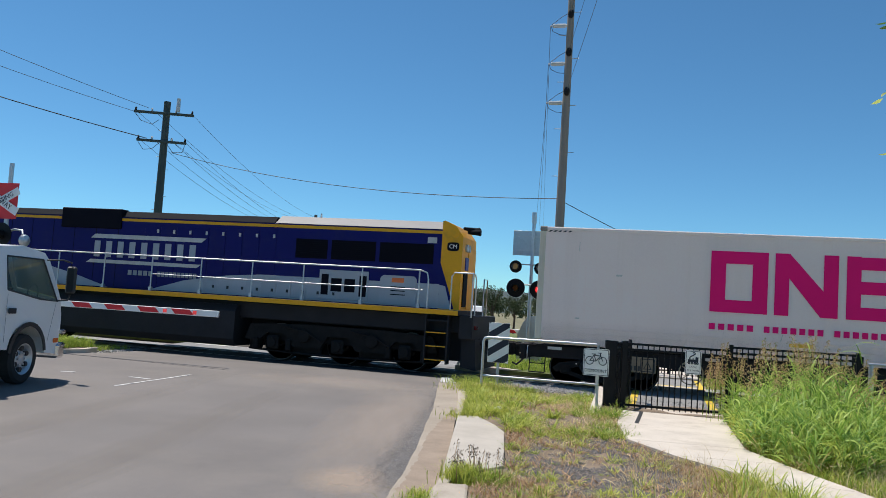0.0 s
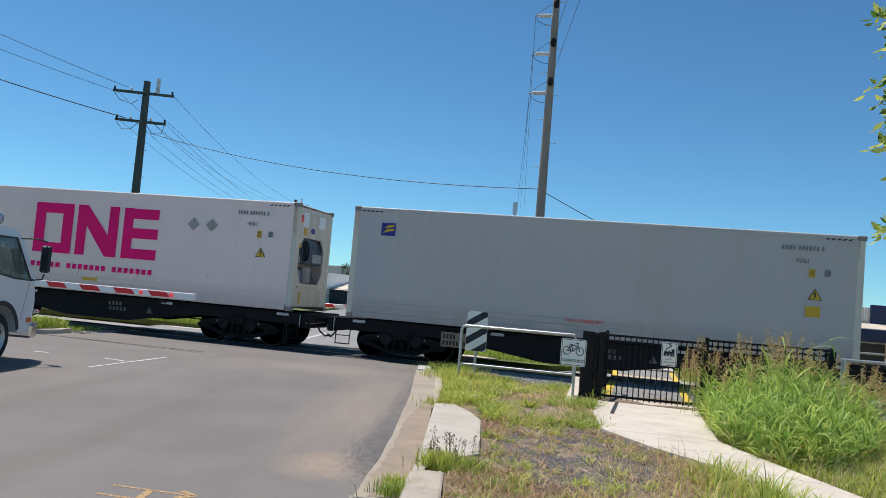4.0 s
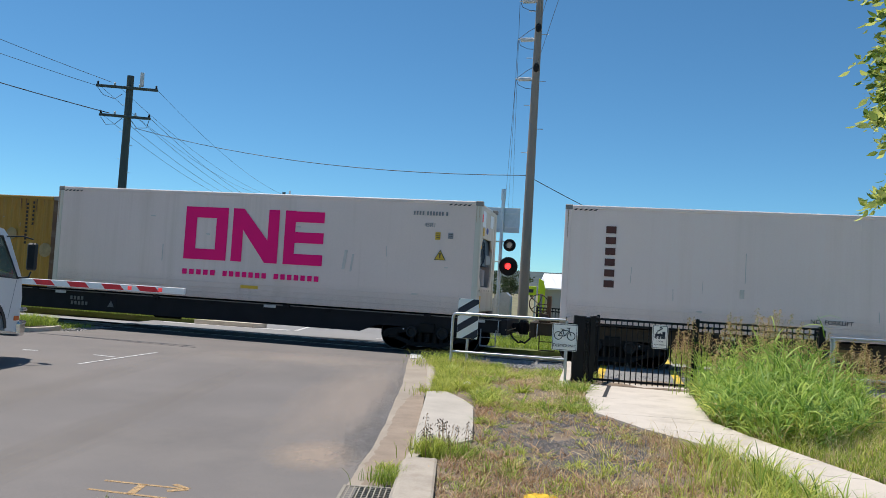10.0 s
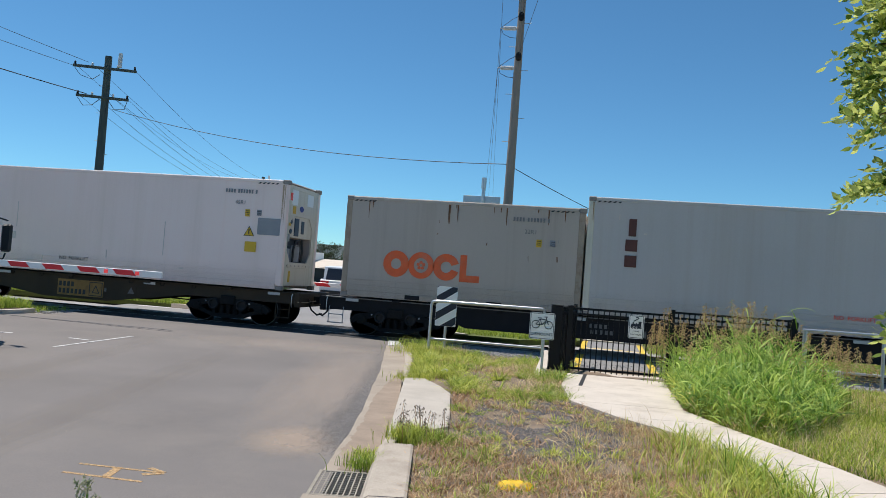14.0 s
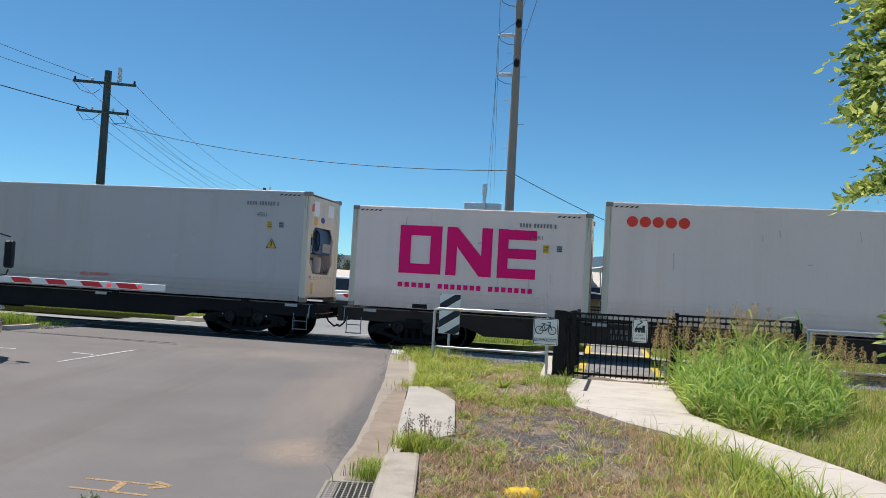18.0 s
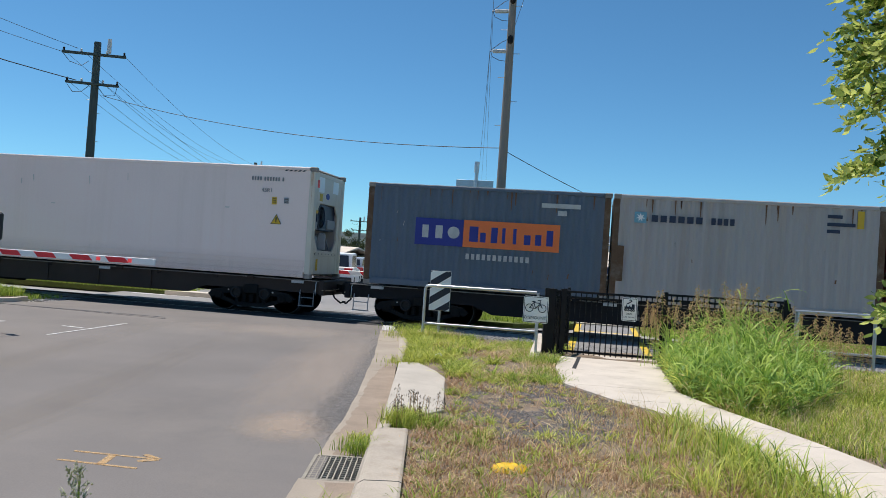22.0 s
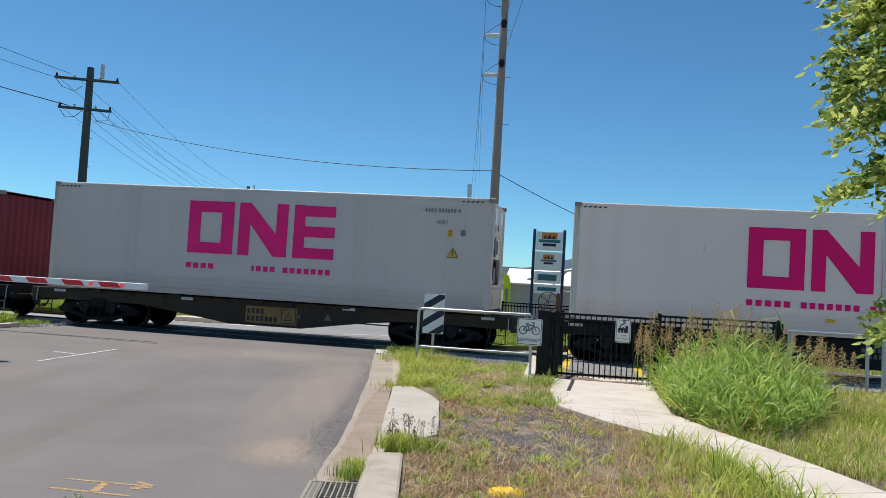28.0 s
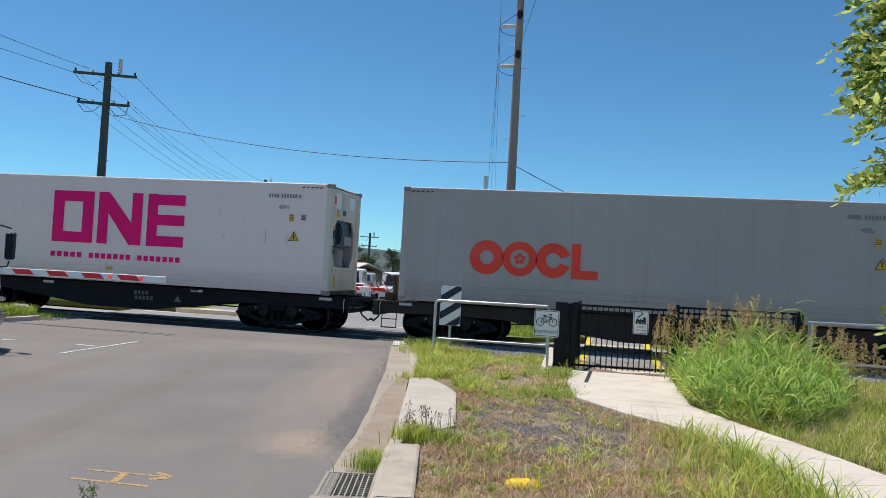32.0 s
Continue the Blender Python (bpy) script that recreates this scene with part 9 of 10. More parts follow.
def arcs(p, a, length, width, e0, e1, segs=4):
    """Blades that leave p towards the bearing a at the slope e0 and bend to the slope e1 at the tip."""
    n = len(p)
    out = np.stack([np.cos(a), np.sin(a), np.zeros(n)], 1)
    wide = np.stack([-np.sin(a), np.cos(a), np.zeros(n)], 1)
    tilt = rg.normal(0, 0.35, n)
    wide = wide * np.cos(tilt)[:, None] + np.array([0, 0, 1.0]) * np.sin(tilt)[:, None]
    q, v = np.array(p, float), []
    for i in range(segs + 1):
        k = i / segs
        w = (width * (0.55 + 1.6 * k * (1 - k) + 0.1) * (1 - k ** 3) / 2)[:, None]
        if i == segs:
            v.append(q.copy())
        else:
            v += [q - wide * w, q + wide * w]
        e = e0 + (e1 - e0) * (k + 0.5 / segs)
        q = q + (out * np.cos(e)[:, None] + np.array([0, 0, 1.0]) * np.sin(e)[:, None]) * (length / segs)[:, None]
    m = len(v)
    t = []
    for i in range(segs - 1):
        t += [(2 * i, 2 * i + 1, 2 * i + 3), (2 * i, 2 * i + 3, 2 * i + 2)]
    t.append((2 * segs - 2, 2 * segs - 1, 2 * segs))
    f = np.array(t)[None] + m * np.arange(n)[:, None, None]
    return np.stack(v, 1).reshape(-1, 3), f.reshape(-1, 3)


def tufts(name, label, n, area, keep, per, r, l0, l1, w, material, slope=(0.5, 1.5), tip=(-0.5, 0.6)):
    """Grass in separate tufts that open outwards from their middles."""
    x, y = scatter(n, *area, keep)
    z = np.array([verge_z(a, b) for a, b in zip(x, y)]) - 0.008
    k = len(x)
    size = rg.uniform(0.5, 1.25, k) ** 1.3
    cnt = np.maximum(4, (per * size * rg.uniform(0.6, 1.3, k)).astype(int))
    i = np.repeat(np.arange(k), cnt)
    m = len(i)
    a, d = rg.uniform(0, 2 * np.pi, m), np.abs(rg.normal(0, r, m)) * size[i]
    p = np.stack([x[i] + d * np.cos(a), y[i] + d * np.sin(a), z[i]], 1)
    v, f = arcs(p, a + rg.normal(0, 0.7, m), rg.uniform(l0, l1, m) * size[i], w * rg.uniform(0.6, 1.4, m), rg.uniform(*slope, m), rg.uniform(*tip, m), 3)
    return tagged(new(name, fast_mesh(name, v, f, material)), label, "grass", kind="stuff")


sow("verge_grass", "bright yellow-green grass beside the kerb", 26000, KERBSIDE, lambda x, y: fade(x, y, along(x, y)[1] - 0.1, 1.1, 3) & clumps(x, y, 1.3, 3, -0.15), 0.05, 0.19, 0.012, M["grass_lime"], 1.2)
tufts("verge_grass", "yellow-green tufts beside the kerb", 1100, KERBSIDE, lambda x, y: fade(x, y, along(x, y)[1] - 0.1, 1.5, 3) & clumps(x, y, 1.3, 3, -0.2), 26, 0.05, 0.08, 0.27, 0.012, M["grass_lime"])
tufts("verge_grass", "fresh green tufts between kerb and gate", 800, KERBSIDE, lambda x, y: clumps(x, y, 0.9, 27, 0.08) & (along(x, y)[1] > 0.25), 28, 0.05, 0.08, 0.26, 0.012, M["grass_green"])
sow("verge_straw", "thin dry straw before the gate", 16000, (-2.6, 0.2, -8.8, -2.4), lambda x, y: clumps(x, y, 1.2, 52, -0.1) & (along(x, y)[1] > 0.5), 0.03, 0.12, 0.009, M["grass_dry"], 1.8)
sow("verge_straw", "brown dead grass before the gate", 12000, (-2.6, 0.2, -8.8, -2.4), lambda x, y: clumps(x, y, 1.2, 54, -0.05) & (along(x, y)[1] > 0.3), 0.03, 0.11, 0.01, M["grass_brown"], 1.8)
sow("verge_grass", "short green grass on the verge", 20000, NEAR, lambda x, y: clumps(x, y, 0.8, 9, 0.1) & open_soil(x, y) & (y < -8.6), 0.03, 0.12, 0.01, M["grass_green"], 1.3)
sow("verge_grass", "yellowing grass on the verge", 14000, NEAR, lambda x, y: clumps(x, y, 0.9, 21, 0.08) & open_soil(x, y, 1.3) & (y < -8.2), 0.03, 0.13, 0.01, M["grass_lime"], 1.4)
sow("verge_straw", "dry straw on the verge", 36000, NEAR, lambda x, y: clumps(x, y, 0.9, 5, -0.05) & open_soil(x, y, 0.9) & (y < -8.2), 0.03, 0.12, 0.007, M["grass_dry"], 2.0)
sow("verge_straw", "brown dead grass on the verge", 44000, (-1.6, 2.4, -17.5, -8.2), lambda x, y: clumps(x, y, 1.0, 14, -0.15) & open_soil(x, y, 1.05), 0.03, 0.12, 0.01, M["grass_brown"], 2.0)
tufts("verge_grass", "green tufts scattered over the verge", 1500, NEAR, lambda x, y: clumps(x, y, 0.9, 9, -0.05) & open_soil(x, y, 1.2) & (y < -8.2), 24, 0.045, 0.06, 0.19, 0.009, M["grass_green"])
tufts("verge_grass", "yellow-green tufts scattered over the verge", 1300, NEAR, lambda x, y: clumps(x, y, 1.0, 21, -0.05) & open_soil(x, y, 1.15) & (y < -8.2), 22, 0.045, 0.06, 0.2, 0.009, M["grass_lime"])
tufts("verge_straw", "dead brown tufts on the verge", 1200, NEAR, lambda x, y: clumps(x, y, 1.2, 15, -0.05) & open_soil(x, y, 0.9) & (y < -8.0), 20, 0.05, 0.05, 0.17, 0.009, M["grass_brown"], (0.1, 1.2), (-0.7, 0.3))
tufts("verge_straw", "pale dry tufts on the verge", 700, NEAR, lambda x, y: clumps(x, y, 1.1, 5, -0.05) & (y < -8.0), 14, 0.05, 0.06, 0.22, 0.006, M["grass_dry"], (0.1, 1.3), (-0.8, 0.3))
tufts("verge_grass", "small tufts in the bare gravel", 70, (-0.9, 1.2, -13.0, -8.6), lambda x, y: bare(x, y) > 0.05, 26, 0.05, 0.05, 0.17, 0.009, M["grass_lime"])
tufts("verge_straw", "dead tufts in the bare gravel", 70, (-0.9, 1.2, -13.0, -8.6), lambda x, y: bare(x, y) > 0.05, 24, 0.06, 0.05, 0.16, 0.009, M["grass_brown"], (0.1, 1.2), (-0.7, 0.3))
tufts("verge_grass", "full green tufts along the path", 420, (0.5, 3.2, -18.5, -10.0), lambda x, y: (left_of_path(x, y) > 0.02) & fade(x, y, left_of_path(x, y), np.interp(y, [-18, -12, -10.4], [1.3, 0.9, 0.35]), 2), 34, 0.06, 0.12, 0.36, 0.011, M["grass_lime"])
sow("verge_grass", "lush grass beside the path", 9000, (0.6, 3.2, -18.5, -10.4), lambda x, y: (left_of_path(x, y) > 0) & fade(x, y, left_of_path(x, y), np.interp(y, [-18, -12, -10.4], [1.5, 1.0, 0.4]), 2) & clumps(x, y, 1.2, 40, -0.35), 0.1, 0.36, 0.014, M["grass_lime"], 1.1, 4)
sow("verge_grass", "taller green blades beside the path", 4500, (0.8, 3.2, -18.5, -11.0), lambda x, y: (left_of_path(x, y) > 0) & fade(x, y, left_of_path(x, y), 0.7, 6) & clumps(x, y, 1.2, 41, -0.2), 0.16, 0.5, 0.016, M["weed_green"], 0.95, 5)
sow("verge_straw", "long pale stems beside the path", 1500, (0.4, 3.0, -17.5, -10.2), lambda x, y: clumps(x, y, 1.0, 44, 0.0), 0.2, 0.5, 0.005, M["grass_dry"], 0.7, 4)
sow("verge_grass", "mown yellow-green grass beyond the path", 42000, (1.9, 9.5, -16, -3.0), lambda x, y: clumps(x, y, 0.6, 31, -0.35), 0.06, 0.2, 0.015, M["grass_lime"], 1.2)
sow("verge_grass", "short green grass beyond the path", 46000, (1.9, 9.5, -16, -3.0), lambda x, y: clumps(x, y, 0.5, 37, -0.3), 0.06, 0.22, 0.014, M["grass_green"], 1.1)
sow("verge_straw", "brown grass stems beyond the path", 22000, (2.6, 9.5, -15, -4.0), lambda x, y: clumps(x, y, 0.5, 17, -0.15), 0.1, 0.26, 0.006, M["grass_dry"], 0.9)


sow("verge_grass", "rough grass further along the verge", 16000, (-1.0, 9.0, -34.0, -18.4), lambda x, y: clumps(x, y, 0.6, 71, -0.2), 0.08, 0.24, 0.016, M["grass_lime"], 1.1)
sow("verge_straw", "dry straw further along the verge", 12000, (-1.0, 9.0, -34.0, -18.4), lambda x, y: clumps(x, y, 0.6, 73, -0.2), 0.06, 0.2, 0.012, M["grass_dry"], 1.5)


# tall seeding weeds by the fence
def in_weeds(x, y):
    edge = np.interp(y, [p[1] for p in PR][::-1], [p[0] for p in PR][::-1])
    wob = 0.2 * field_noise(x, y, 1.5, 4)
    return (x > edge - 0.02 + wob * 0.5) & (x < np.interp(y, [-9.7, -9.0, -7.5, -6.0, -4.7], [3.0, 3.5, 4.05, 4.4, 4.6]) + wob) & (y > -9.75)


def weed_height(x, y):
    """A mound: full height along the fence, lower over the path's edge and towards the open ground."""
    edge = np.interp(y, [p[1] for p in PR][::-1], [p[0] for p in PR][::-1])
    right = np.interp(y, [-9.7, -9.0, -7.5, -6.0, -4.7], [3.0, 3.5, 4.05, 4.4, 4.6])
    k = np.clip((x - edge) / 0.7, 0, 1) * np.clip((right - x) / 0.9, 0.08, 1) * np.clip((y + 10.0) / 2.2, 0, 1)
    return (0.4 + 0.36 * np.sqrt(k)) * (1 + 0.55 * field_noise(x, y, 1.5, 12) + 0.35 * field_noise(x, y, 5.0, 31))


def cane_grass(label, n, k0, k1, leaves, l0, l1, w, material, bend=0.22):
    """Leaning canes that carry long arching leaves at their joints."""
    x, y = scatter(n, 1.7, 4.9, -9.75, -4.7, in_weeds)
    k = len(x)
    root = np.stack([x, y, np.array([verge_z(a, b) for a, b in zip(x, y)])], 1)
    h = weed_height(x, y) * rg.uniform(k0, k1, k)
    a, ln = rg.uniform(0, 2 * np.pi, k), rg.uniform(0.2, 1.0, k) * bend * h
    lean = np.stack([np.cos(a) * ln, np.sin(a) * ln, np.zeros(k)], 1)
    sv, sf = arcs(root, a, h * 1.02, np.full(k, 0.008), np.full(k, 1.52), 1.52 - ln / h * 1.6, 4)
    i = np.repeat(np.arange(k), leaves)
    t = np.tile((np.arange(leaves) + 0.3) / leaves, k) * rg.uniform(0.75, 1.0, len(i))
    p = root[i] + lean[i] * (t ** 2)[:, None] + np.array([0, 0, 1.0]) * (h[i] * t)[:, None]
    m = len(i)
    v, f = arcs(p, rg.uniform(0, 2 * np.pi, m), rg.uniform(l0, l1, m) * (0.75 + 0.5 * h[i]), w * rg.uniform(0.6, 1.35, m), rg.uniform(0.75, 1.4, m), rg.uniform(-1.15, 0.55, m), 6)
    v, f = merge((sv, sf), (v, f))
    tagged(new("tall_grass", fast_mesh("tall_grass", v, f, M[material])), label, "grass", kind="stuff")


cane_grass("tall lush green grass with arching leaves by the fence", 620, 0.75, 1.25, 8, 0.2, 0.5, 0.02, "weed_green", 0.3)
cane_grass("canes coloured darker for the shade inside the tall grass", 420, 0.7, 1.1, 8, 0.2, 0.46, 0.018, "weed_shade", 0.3)
cane_grass("yellow-green lower leaves of the tall grass", 760, 0.25, 0.7, 7, 0.2, 0.42, 0.018, "grass_lime", 0.5)
cane_grass("long upright canes standing over the tall grass", 130, 1.15, 1.55, 6, 0.25, 0.45, 0.02, "weed_green", 0.2)
cane_grass("dead pale leaves under the tall grass", 260, 0.15, 0.5, 6, 0.15, 0.34, 0.014, "grass_dry", 0.6)


def plumes(pts, heights, head, material_stem, material_head, name, label, spread=0.05, sprays=12, seeds=8):
    """Thin stalks with open seed heads: sprays that rise, spread and droop, set with small seeds."""
    sv, hv = [], []
    up = np.array([0, 0, 1.0])
    for (px, py_, pz), h in zip(pts, heights):
        a, ln = rg.uniform(0, 2 * np.pi), rg.uniform(0.04, 0.2) * h
        tip = np.array([px + ln * np.cos(a), py_ + ln * np.sin(a), pz + h])
        root = np.array([px, py_, pz])
        for w in ((0.004, 0), (0, 0.004)):
            d = np.array([w[0], w[1], 0])
            sv.append((np.array([root - d, root + d, tip + d * 0.4, tip - d * 0.4])))
        axis = (tip - root) / h
        big = rg.uniform(0.7, 1.25)
        for i in range(sprays):
            t = (i + rg.uniform(0, 0.8)) / sprays
            c = tip - axis * head * big * t
            an = i * 2.4 + rg.normal(0, 0.4)
            r = spread * big * (0.3 + 1.2 * t) * rg.uniform(0.6, 1.2)
            out = np.array([np.cos(an), np.sin(an), 0])
            for j in range(seeds):
                u = (j + 1) / seeds
                q = c + out * r * u + up * r * (1.0 * u - 1.15 * u * u) + rg.normal(0, 0.004, 3)
                l_ = (out * 0.6 + up * (0.9 - 1.9 * u) + rg.normal(0, 0.35, 3)) * rg.uniform(0.011, 0.02) * min(1.0, spread * 14)
                s = np.cross(l_, rg.normal(0, 1, 3))
                s = s / (np.linalg.norm(s) + 1e-9) * rg.uniform(0.003, 0.006)
                hv.append(np.array([q - l_, q + s, q + l_, q - s]))
    for part_v, mt, nm in ((sv, material_stem, name + "_stalks"), (hv, material_head, name)):
        v = np.concatenate(part_v)
        f = np.array([(0, 1, 2), (0, 2, 3)])[None] + 4 * np.arange(len(part_v))[:, None, None]
        tagged(new(nm, fast_mesh(nm, v, f.reshape(-1, 3), mt)), label, "grass", kind="stuff")


x = rg.choice([1.62, 1.8, 2.0, 2.3, 2.55, 2.75, 3.05, 3.2, 3.5, 3.9, 4.3, 4.5], 120) + rg.normal(0, 0.1, 120)
y = np.where(x < 2.0, rg.uniform(-5.5, -4.75, 120), rg.uniform(-7.6, -4.75, 120))
hh = (0.98 + 0.4 * np.exp(-((x - 2.8) / 0.8) ** 2)) * rg.uniform(0.7, 1.18, 120)
hh[::13] *= 1.14
plumes(np.stack([x, y, np.full(len(x), 0.05)], 1), hh, 0.36, M["weed_green"], M["seed_head"], "seeding_grass", "buff feathery seed heads of tall grass", 0.085, 17, 9)
# dark thin weeds at the slab and gutter
cx, cy, _ = road(-5.8, 0.36)
n = 24
px = np.stack([cx + rg.normal(0, 0.16, n), cy + rg.normal(0, 0.14, n), np.full(n, 0.08)], 1)
plumes(px, rg.uniform(0.16, 0.36, n), 0.12, M["grass_brown"], M["weed_dark"], "gutter_weed", "dark thin weed stalks at the slab's edge", 0.04, 8, 3)


def tuft(cx, cy, cz, n, r, h, w, material, label, lean=0.9):
    p = np.stack([cx + rg.normal(0, r, n), cy + rg.normal(0, r, n), np.full(n, cz)], 1)
    v, f = blades(p, rg.uniform(0.4, 1, n) * h, np.full(n, w), lean, 0.8, 4)
    tagged(new("grass_tuft", fast_mesh("grass_tuft", v, f, material)), label, "grass", kind="stuff")


for a, b, n, r, h, mt in ((-5.85, 0.3, 700, 0.11, 0.3, "grass_lime"), (-5.9, 0.5, 500, 0.13, 0.26, "grass_green"), (-6.7, -0.05, 260, 0.09, 0.22, "grass_green"), (-6.3, -0.1, 120, 0.06, 0.15, "grass_lime"), (-8.6, -0.12, 90, 0.05, 0.3, "grass_green"), (-1.2, 0.25, 500, 0.18, 0.2, "grass_lime"), (3.2, 0.3, 900, 0.28, 0.28, "grass_lime"), (4.4, 0.35, 700, 0.3, 0.3, "grass_green")):
    q = road(a, b)
    tuft(q[0], q[1], 0.06 if b > 0 else 0.0, n, r, h, 0.009, M[mt], "tuft of grass in the gutter's edge")
for q in ((-2.75, -3.0), (-2.3, -2.7), (-1.9, -3.0), (-0.5, -5.3), (-0.1, -5.4), (0.0, -7.4), (0.15, -8.2)):
    tuft(q[0], q[1], 0.05, 320, 0.14, 0.22, 0.009, M["grass_dry" if q[0] < -2 else "grass_green"], "tuft of grass at a post's foot")
# island and far verges
for nm, n, area, zz, h in (("island_grass", 12000, (-22, -13.4, -3.2, -1.75), 0.1, 0.42), ("far_grass", 16000, (-30, -12.8, 4.5, 12.0), 0.1, 0.35), ("far_grass", 12000, (-4.4, 0.0, 2.6, 12.0), 0.08, 0.3), ("far_grass", 12000, (-28, -12.4, 4.15, 5.4), 0.11, 0.34), ("track_grass", 9000, (-26, -13.6, -1.4, 0.0), -0.05, 0.22), ("far_grass", 14000, (2.0, 16.0, 2.9, 9.0), -0.06, 0.3)):
    p = np.stack([rg.uniform(area[0], area[1], n), rg.uniform(area[2], area[3], n), np.full(n, zz)], 1)
    v, f = blades(p, rg.uniform(0.3, 1, n) * h, np.full(n, 0.018), 0.8, 0.7, 3)
    tagged(new(nm, fast_mesh(nm, v, f, M["grass_green"])), "rough green roadside grass", "grass", kind="stuff")
# weeds close by at the kerb
for wx, wy, h in ((-0.25, -18.39, 1.26), (0.22, -17.9, 0.72), (0.28, -17.75, 0.66)):
    n = 130 if h > 1 else 12
    if h > 1:
        w = thing("flowering_weed", "tall pale green flowering weed at the kerb", "weed")
        part("stem", Shape().tube([(wx, wy, 0.0), (wx + 0.01, wy, h * 0.5), (wx, wy + 0.01, h)], [0.006, 0.005, 0.002], 6), M["weed_green"], w)
        sprays, bv = Shape(), []
        for i in range(70):
            zz = h - 0.004 - 0.55 * (i / 70) ** 1.25
            an, ln = i * 2.4, 0.005 + 0.26 * min(h - zz, 0.13) + 0.01 * rg.uniform()
            tip = Vector((wx + math.cos(an) * ln, wy + math.sin(an) * ln, zz + ln * 0.9))
            sprays.tube([(wx, wy, zz), (wx + math.cos(an) * ln * 0.6, wy + math.sin(an) * ln * 0.6, zz + ln * 0.4), tip], 0.0009, 4)
            bv += [tuple(Vector((wx, wy, zz)).lerp(tip, 1 - 0.16 * q) + Vector(rg.normal(0, 0.0035, 3))) for q in range(5)]
        part("sprays", sprays, M["weed_bud"], w)
        v, f = pebbles(len(bv), 0, 1e-6, 0, 1e-6, 0.0, 0.0036)
        part("buds", fast_mesh("weed_buds", (v.reshape(-1, 6, 3) + np.array(bv)[:, None]).reshape(-1, 3), f, M["weed_bud"]), None, w, "pale grey-green buds")
        c = np.array(bv)[::2]
        v, f = blades(c - [0, 0, 0.004], rg.uniform(0.012, 0.024, len(c)), np.full(len(c), 0.005), 1.4, 0.4, 3)
        part("leaves", fast_mesh("weed_leaves", v, f, M["weed_bud"]), None, w)
    else:
        plumes(np.stack([wx + rg.normal(0, 0.05, n), wy + rg.normal(0, 0.05, n), np.full(n, 0.1)], 1), rg.uniform(0.6, 1.0, n) * h, 0.12, M["weed_green"], M["weed_dark"], "kerb_weed", "thin grass stalks at the kerb", 0.014, 8, 3)

# yellow marker in the grass
mk = Shape()
vv, n, m = [], 16, 6
for j in range(m + 1):
    for i in range(n):
        t, p_ = 2 * math.pi * i / n, j / m * math.pi / 2
        r = 1 + 0.18 * noise.noise(Vector((math.cos(t) * 2, math.sin(t) * 2, j * 0.7)))
        vv.append((0.17 * r * math.cos(t) * math.cos(p_), 0.12 * r * math.sin(t) * math.cos(p_), 0.075 * math.sin(p_) * r))
mk.add(vv, [(j * n + i, j * n + (i + 1) % n, (j + 1) * n + (i + 1) % n, (j + 1) * n + i) for j in range(m) for i in range(n)], True)
solid("marker_stone", mk, M["marker_yellow"], "yellow sprayed marker stone in dry grass", "marker", at=pose(0.13, -13.4, 0.07))
lit = Shape().prism([(-0.06, 0), (0.05, 0.01), (0.07, 0.05), (0.0, 0.07), (-0.05, 0.04)], -0.03, 0.03)
solid("litter", lit, M["sign_white"], "crumpled white litter in the grass", "litter", at=pose(-1.75, -6.9, 0.13))


# trees
def leaf_cloud(centres, radii, per, size, rng_):
    """Leaf quads, folded along the middle, scattered in clumps."""
    vs, fs, k = [], [], 0
    for c, r in zip(centres, radii):
        d = rng_.normal(0, 1, (per, 3))
        d /= np.linalg.norm(d, axis=1)[:, None]
        p = np.array(c) + d * (r * rng_.uniform(0.35, 1.0, (per, 1)))
        ax = rng_.normal(0, 1, (per, 3)) + np.array([0, 0, -0.5])
        ax /= np.linalg.norm(ax, axis=1)[:, None]
        sd = np.cross(ax, rng_.normal(0, 1, (per, 3)))
        sd /= np.linalg.norm(sd, axis=1)[:, None]
        s = size * rng_.uniform(0.6, 1.25, (per, 1))
        nrm = np.cross(ax, sd)
        v = np.stack([p, p + ax * s * 0.45 + sd * s * 0.22 + nrm * s * 0.06, p + ax * s, p + ax * s * 0.45 - sd * s * 0.22 + nrm * s * 0.06], 1)
        f = np.array([(0, 1, 2), (0, 2, 3)])[None] + 4 * np.arange(per)[:, None, None] + k
        vs.append(v.reshape(-1, 3)), fs.append(f.reshape(-1, 3))
        k += 4 * per
    return np.concatenate(vs), np.concatenate(fs)


def far_tree(x, y, h, seed):
    r = np.random.default_rng(seed)
    ob = thing("gum_tree", "grey-green eucalyptus tree beyond the crossing", "tree", "trees beyond the crossing")
    part("trunk", Shape().tube([(x, y, -1.5), (x + 0.1, y, h * 0.3), (x - 0.1, y, h * 0.6)], [h * 0.04, h * 0.03, h * 0.012], 8), M["bark"], ob)
    cs = [(x + r.normal(0, h * 0.2), y + r.normal(0, h * 0.2), h * r.uniform(0.35, 0.95)) for _ in range(26)]
    for c in cs[:7]:
        part("limb", Shape().tube([(x, y, h * 0.3), ((x + c[0]) / 2, (y + c[1]) / 2, c[2] * 0.75), c], [h * 0.016, h * 0.01, h * 0.004], 6), M["bark"], ob)
    v, f = leaf_cloud(cs, [h * r.uniform(0.08, 0.16) for _ in cs], 130, h * 0.045, r)
    part("crown", fast_mesh("crown", v, f, M["leaf_far"]), None, ob)


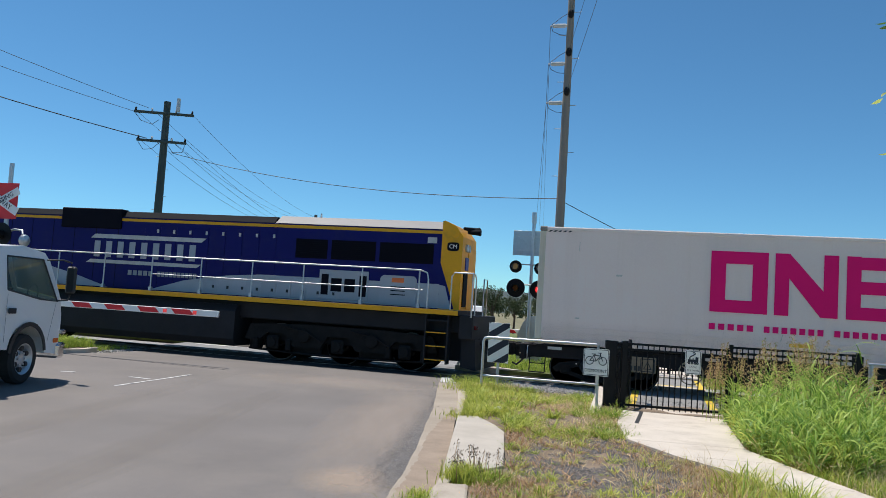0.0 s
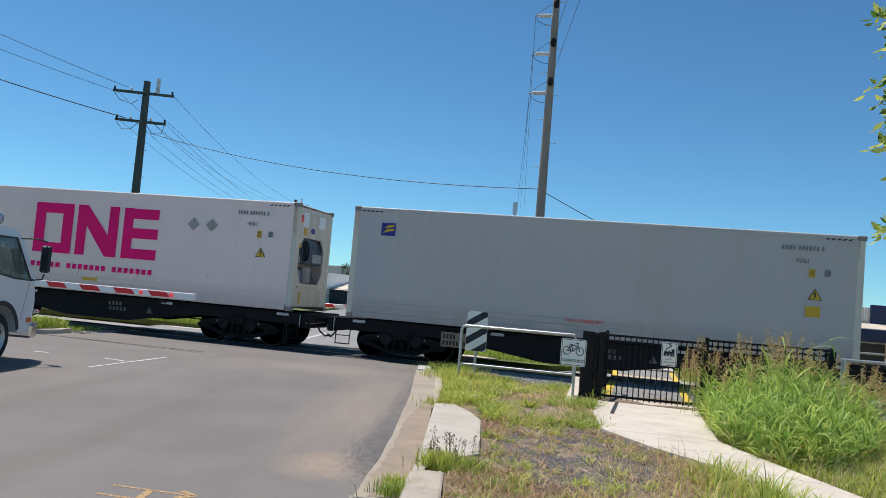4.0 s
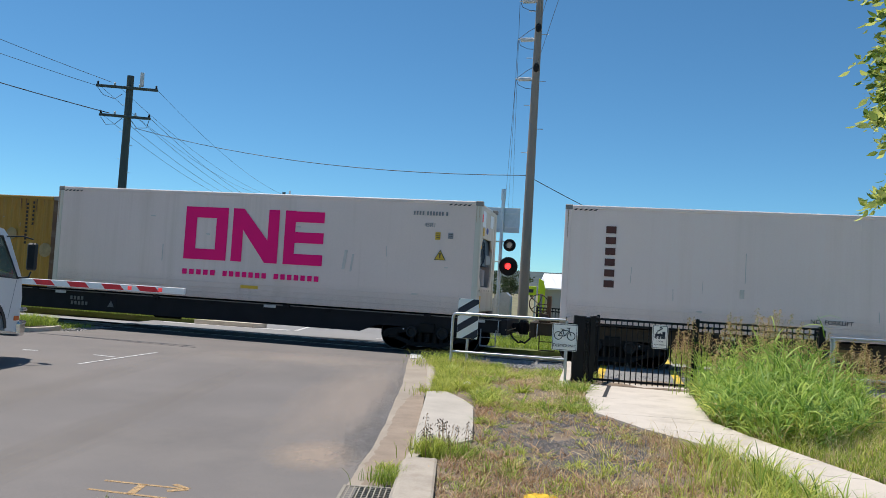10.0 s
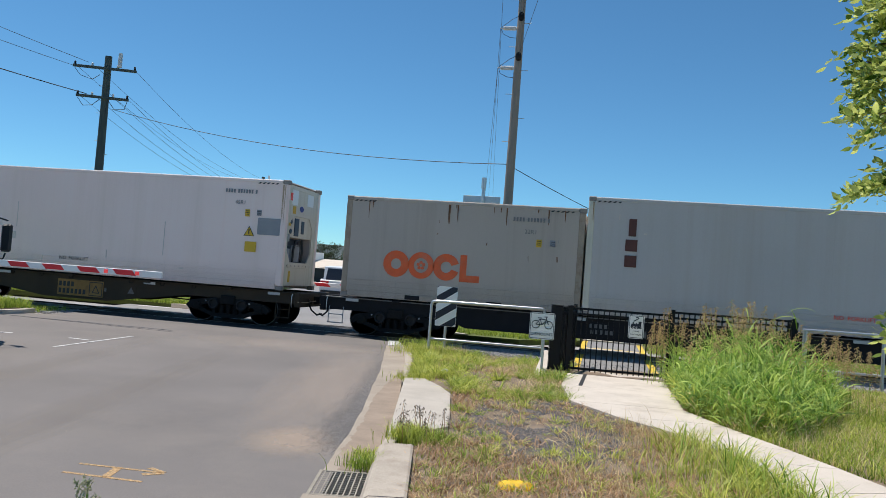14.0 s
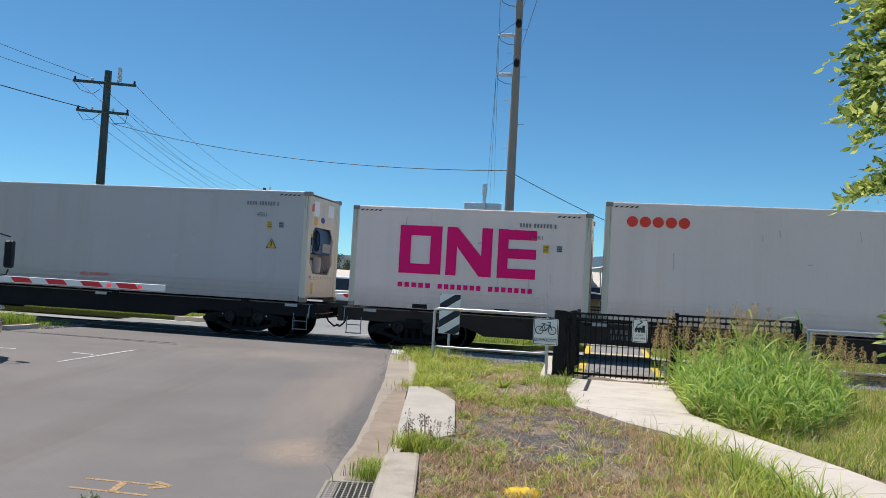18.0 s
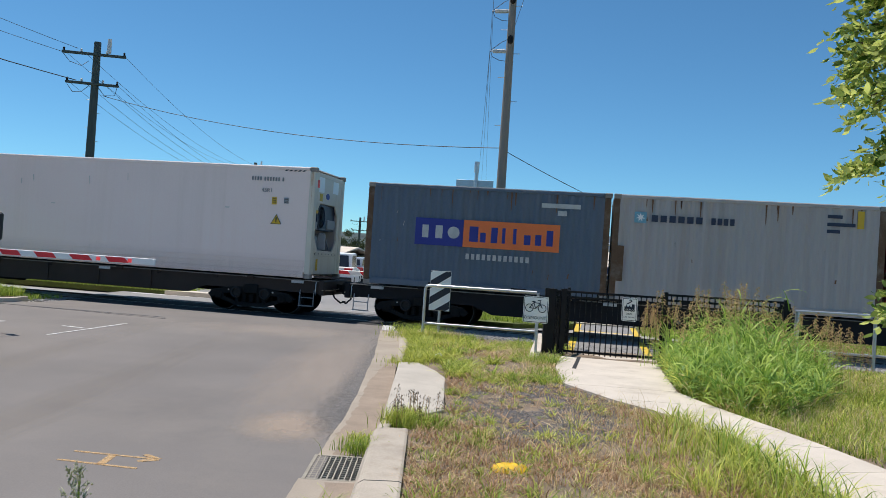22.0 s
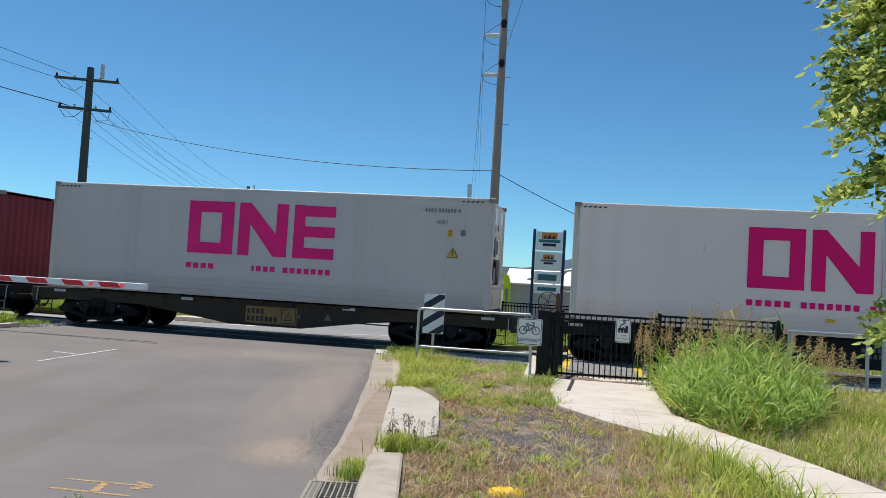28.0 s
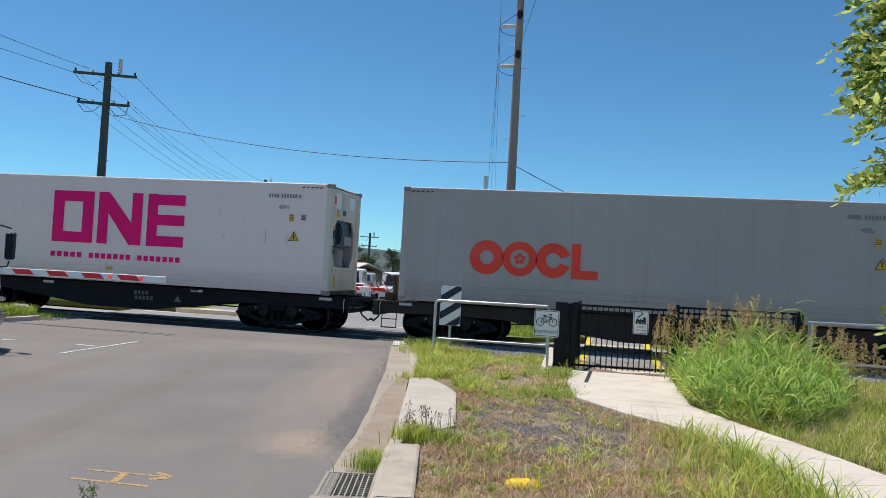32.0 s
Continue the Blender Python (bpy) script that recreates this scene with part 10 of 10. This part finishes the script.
for i, (x, y, h) in enumerate(((-17.6, 62, 4.0), (-19.8, 66, 3.6), (-15.6, 60, 3.9), (-13.9, 63, 3.5), (-21.5, 75, 4.4), (-24, 80, 4.2), (-27.5, 84, 4.6), (-12.2, 70, 3.7), (9.3, 70, 4.2), (15, 75, 4.5), (-34, 90, 5), (-40, 95, 5.2))):
    far_tree(x, y, h, 50 + i)
v, f = [], []
cs = [(rg.uniform(-420, 420), rg.uniform(250, 500), 0) for _ in range(420)]
cs = [(a, b, 0.5 + 7.5 * (b - 250) / 250 + rg.uniform(0, 1.5)) for a, b, _ in cs]
v, f = leaf_cloud(cs, [rg.uniform(2.0, 4.5) for _ in cs], 30, 2.2, rg)
tagged(new("far_woods", fast_mesh("far_woods", v, f, M["leaf_far"])), "far scrub and trees below the hills", "trees", kind="stuff")

# young street tree close by: trunk, limbs and drooping compound leaves
tr = thing("street_tree", "young street tree with bright yellow-green leaves", "tree")
TX, TY = 3.22, -14.1
part("trunk", Shape().tube([(TX, TY, 0.0), (TX + 0.02, TY, 1.2), (TX - 0.03, TY + 0.02, 2.4), (TX + 0.02, TY, 3.6), (TX, TY, 4.6)], [0.07, 0.06, 0.05, 0.035, 0.015], 10), M["bark"], tr)
r = np.random.default_rng(5)
twigs, tips = [], []
for i in range(124):
    z0 = r.uniform(2.4, 4.6) if i > 10 else r.uniform(1.5, 1.85)
    a = i * 2.4 + r.normal(0, 0.2)
    ln = float(np.interp(z0, [1.3, 1.9, 2.5, 3.0, 3.6, 4.6], [0.6, 0.66, 0.8, 0.94, 0.88, 0.7])) * r.uniform(0.85, 1.16)
    p0 = Vector((TX, TY, z0))
    p1 = p0 + Vector((math.cos(a) * ln * 0.55, math.sin(a) * ln * 0.55, 0.3 * ln))
    p2 = p0 + Vector((math.cos(a) * ln, math.sin(a) * ln, (0.1 + 0.3 * r.uniform(-1, 1)) * ln))
    part("limb", Shape().tube([p0, p1, p2], [0.016, 0.01, 0.004], 6), M["bark"], tr)
    for q in range(30):
        t = r.uniform(0.3, 1.06)
        c = p0.lerp(p1, t * 2) if t < 0.5 else p1.lerp(p2, (t - 0.5) * 2)
        tips.append((c, a + r.normal(0, 1.0)))
vs, fs, k = [], [], 0
for c, a in tips:
    d = np.array([math.cos(a), math.sin(a), r.uniform(-0.1, 0.55)])
    d /= np.linalg.norm(d)
    ln = r.uniform(0.12, 0.22)
    sdv = np.cross(d, [0, 0, 1])
    sdv /= np.linalg.norm(sdv)
    for j in range(9):
        t = 0.2 + 0.8 * (j // 2) / 4
        e = 1 if j % 2 else -1
        o = np.array(c) + d * ln * t - np.array([0, 0, 0.12 * t * t])
        ax = sdv * e * 0.8 + d * 0.5 + np.array([0, 0, r.uniform(-1.1, 0.8)])
        if j == 8:
            ax = d + np.array([0, 0, -0.5])
        ax /= np.linalg.norm(ax)
        s = r.uniform(0.045, 0.095)
        w = np.cross(ax, r.normal(0, 1, 3) * 0.9 + np.array([0, 0, 1.0]))
        w /= np.linalg.norm(w)
        nn = np.cross(ax, w)
        pts = [o, o + ax * s * 0.35 + w * s * 0.23 + nn * 0.006, o + ax * s * 0.7 + w * s * 0.17 + nn * 0.006, o + ax * s, o + ax * s * 0.7 - w * s * 0.17 + nn * 0.006, o + ax * s * 0.35 - w * s * 0.23 + nn * 0.006]
        vs += pts
        fs += [(k, k + 1, k + 5), (k + 1, k + 2, k + 4), (k + 1, k + 4, k + 5), (k + 2, k + 3, k + 4)]
        k += 6
part("crown", fast_mesh("tree_leaves", np.array(vs), np.array(fs), M["leaf_tree"]), None, tr, "bright compound leaves")


# ---- what moves ----
def motions():
    rows = [0.5 * k for k in range(65)]
    for ob, u, y, z in ROLLING:
        walk(ob, [(t, pose(u - run(t), y, z)) for t in rows])
    fine = [0.1 * k for k in range(321)]
    for w, dx, z, r, *y in SPINNING:
        walk(w, [(t, pose(dx, y[0] if y else 0.0, z, 0, -math.degrees(run(t) / r), 0)) for t in fine])


motions()
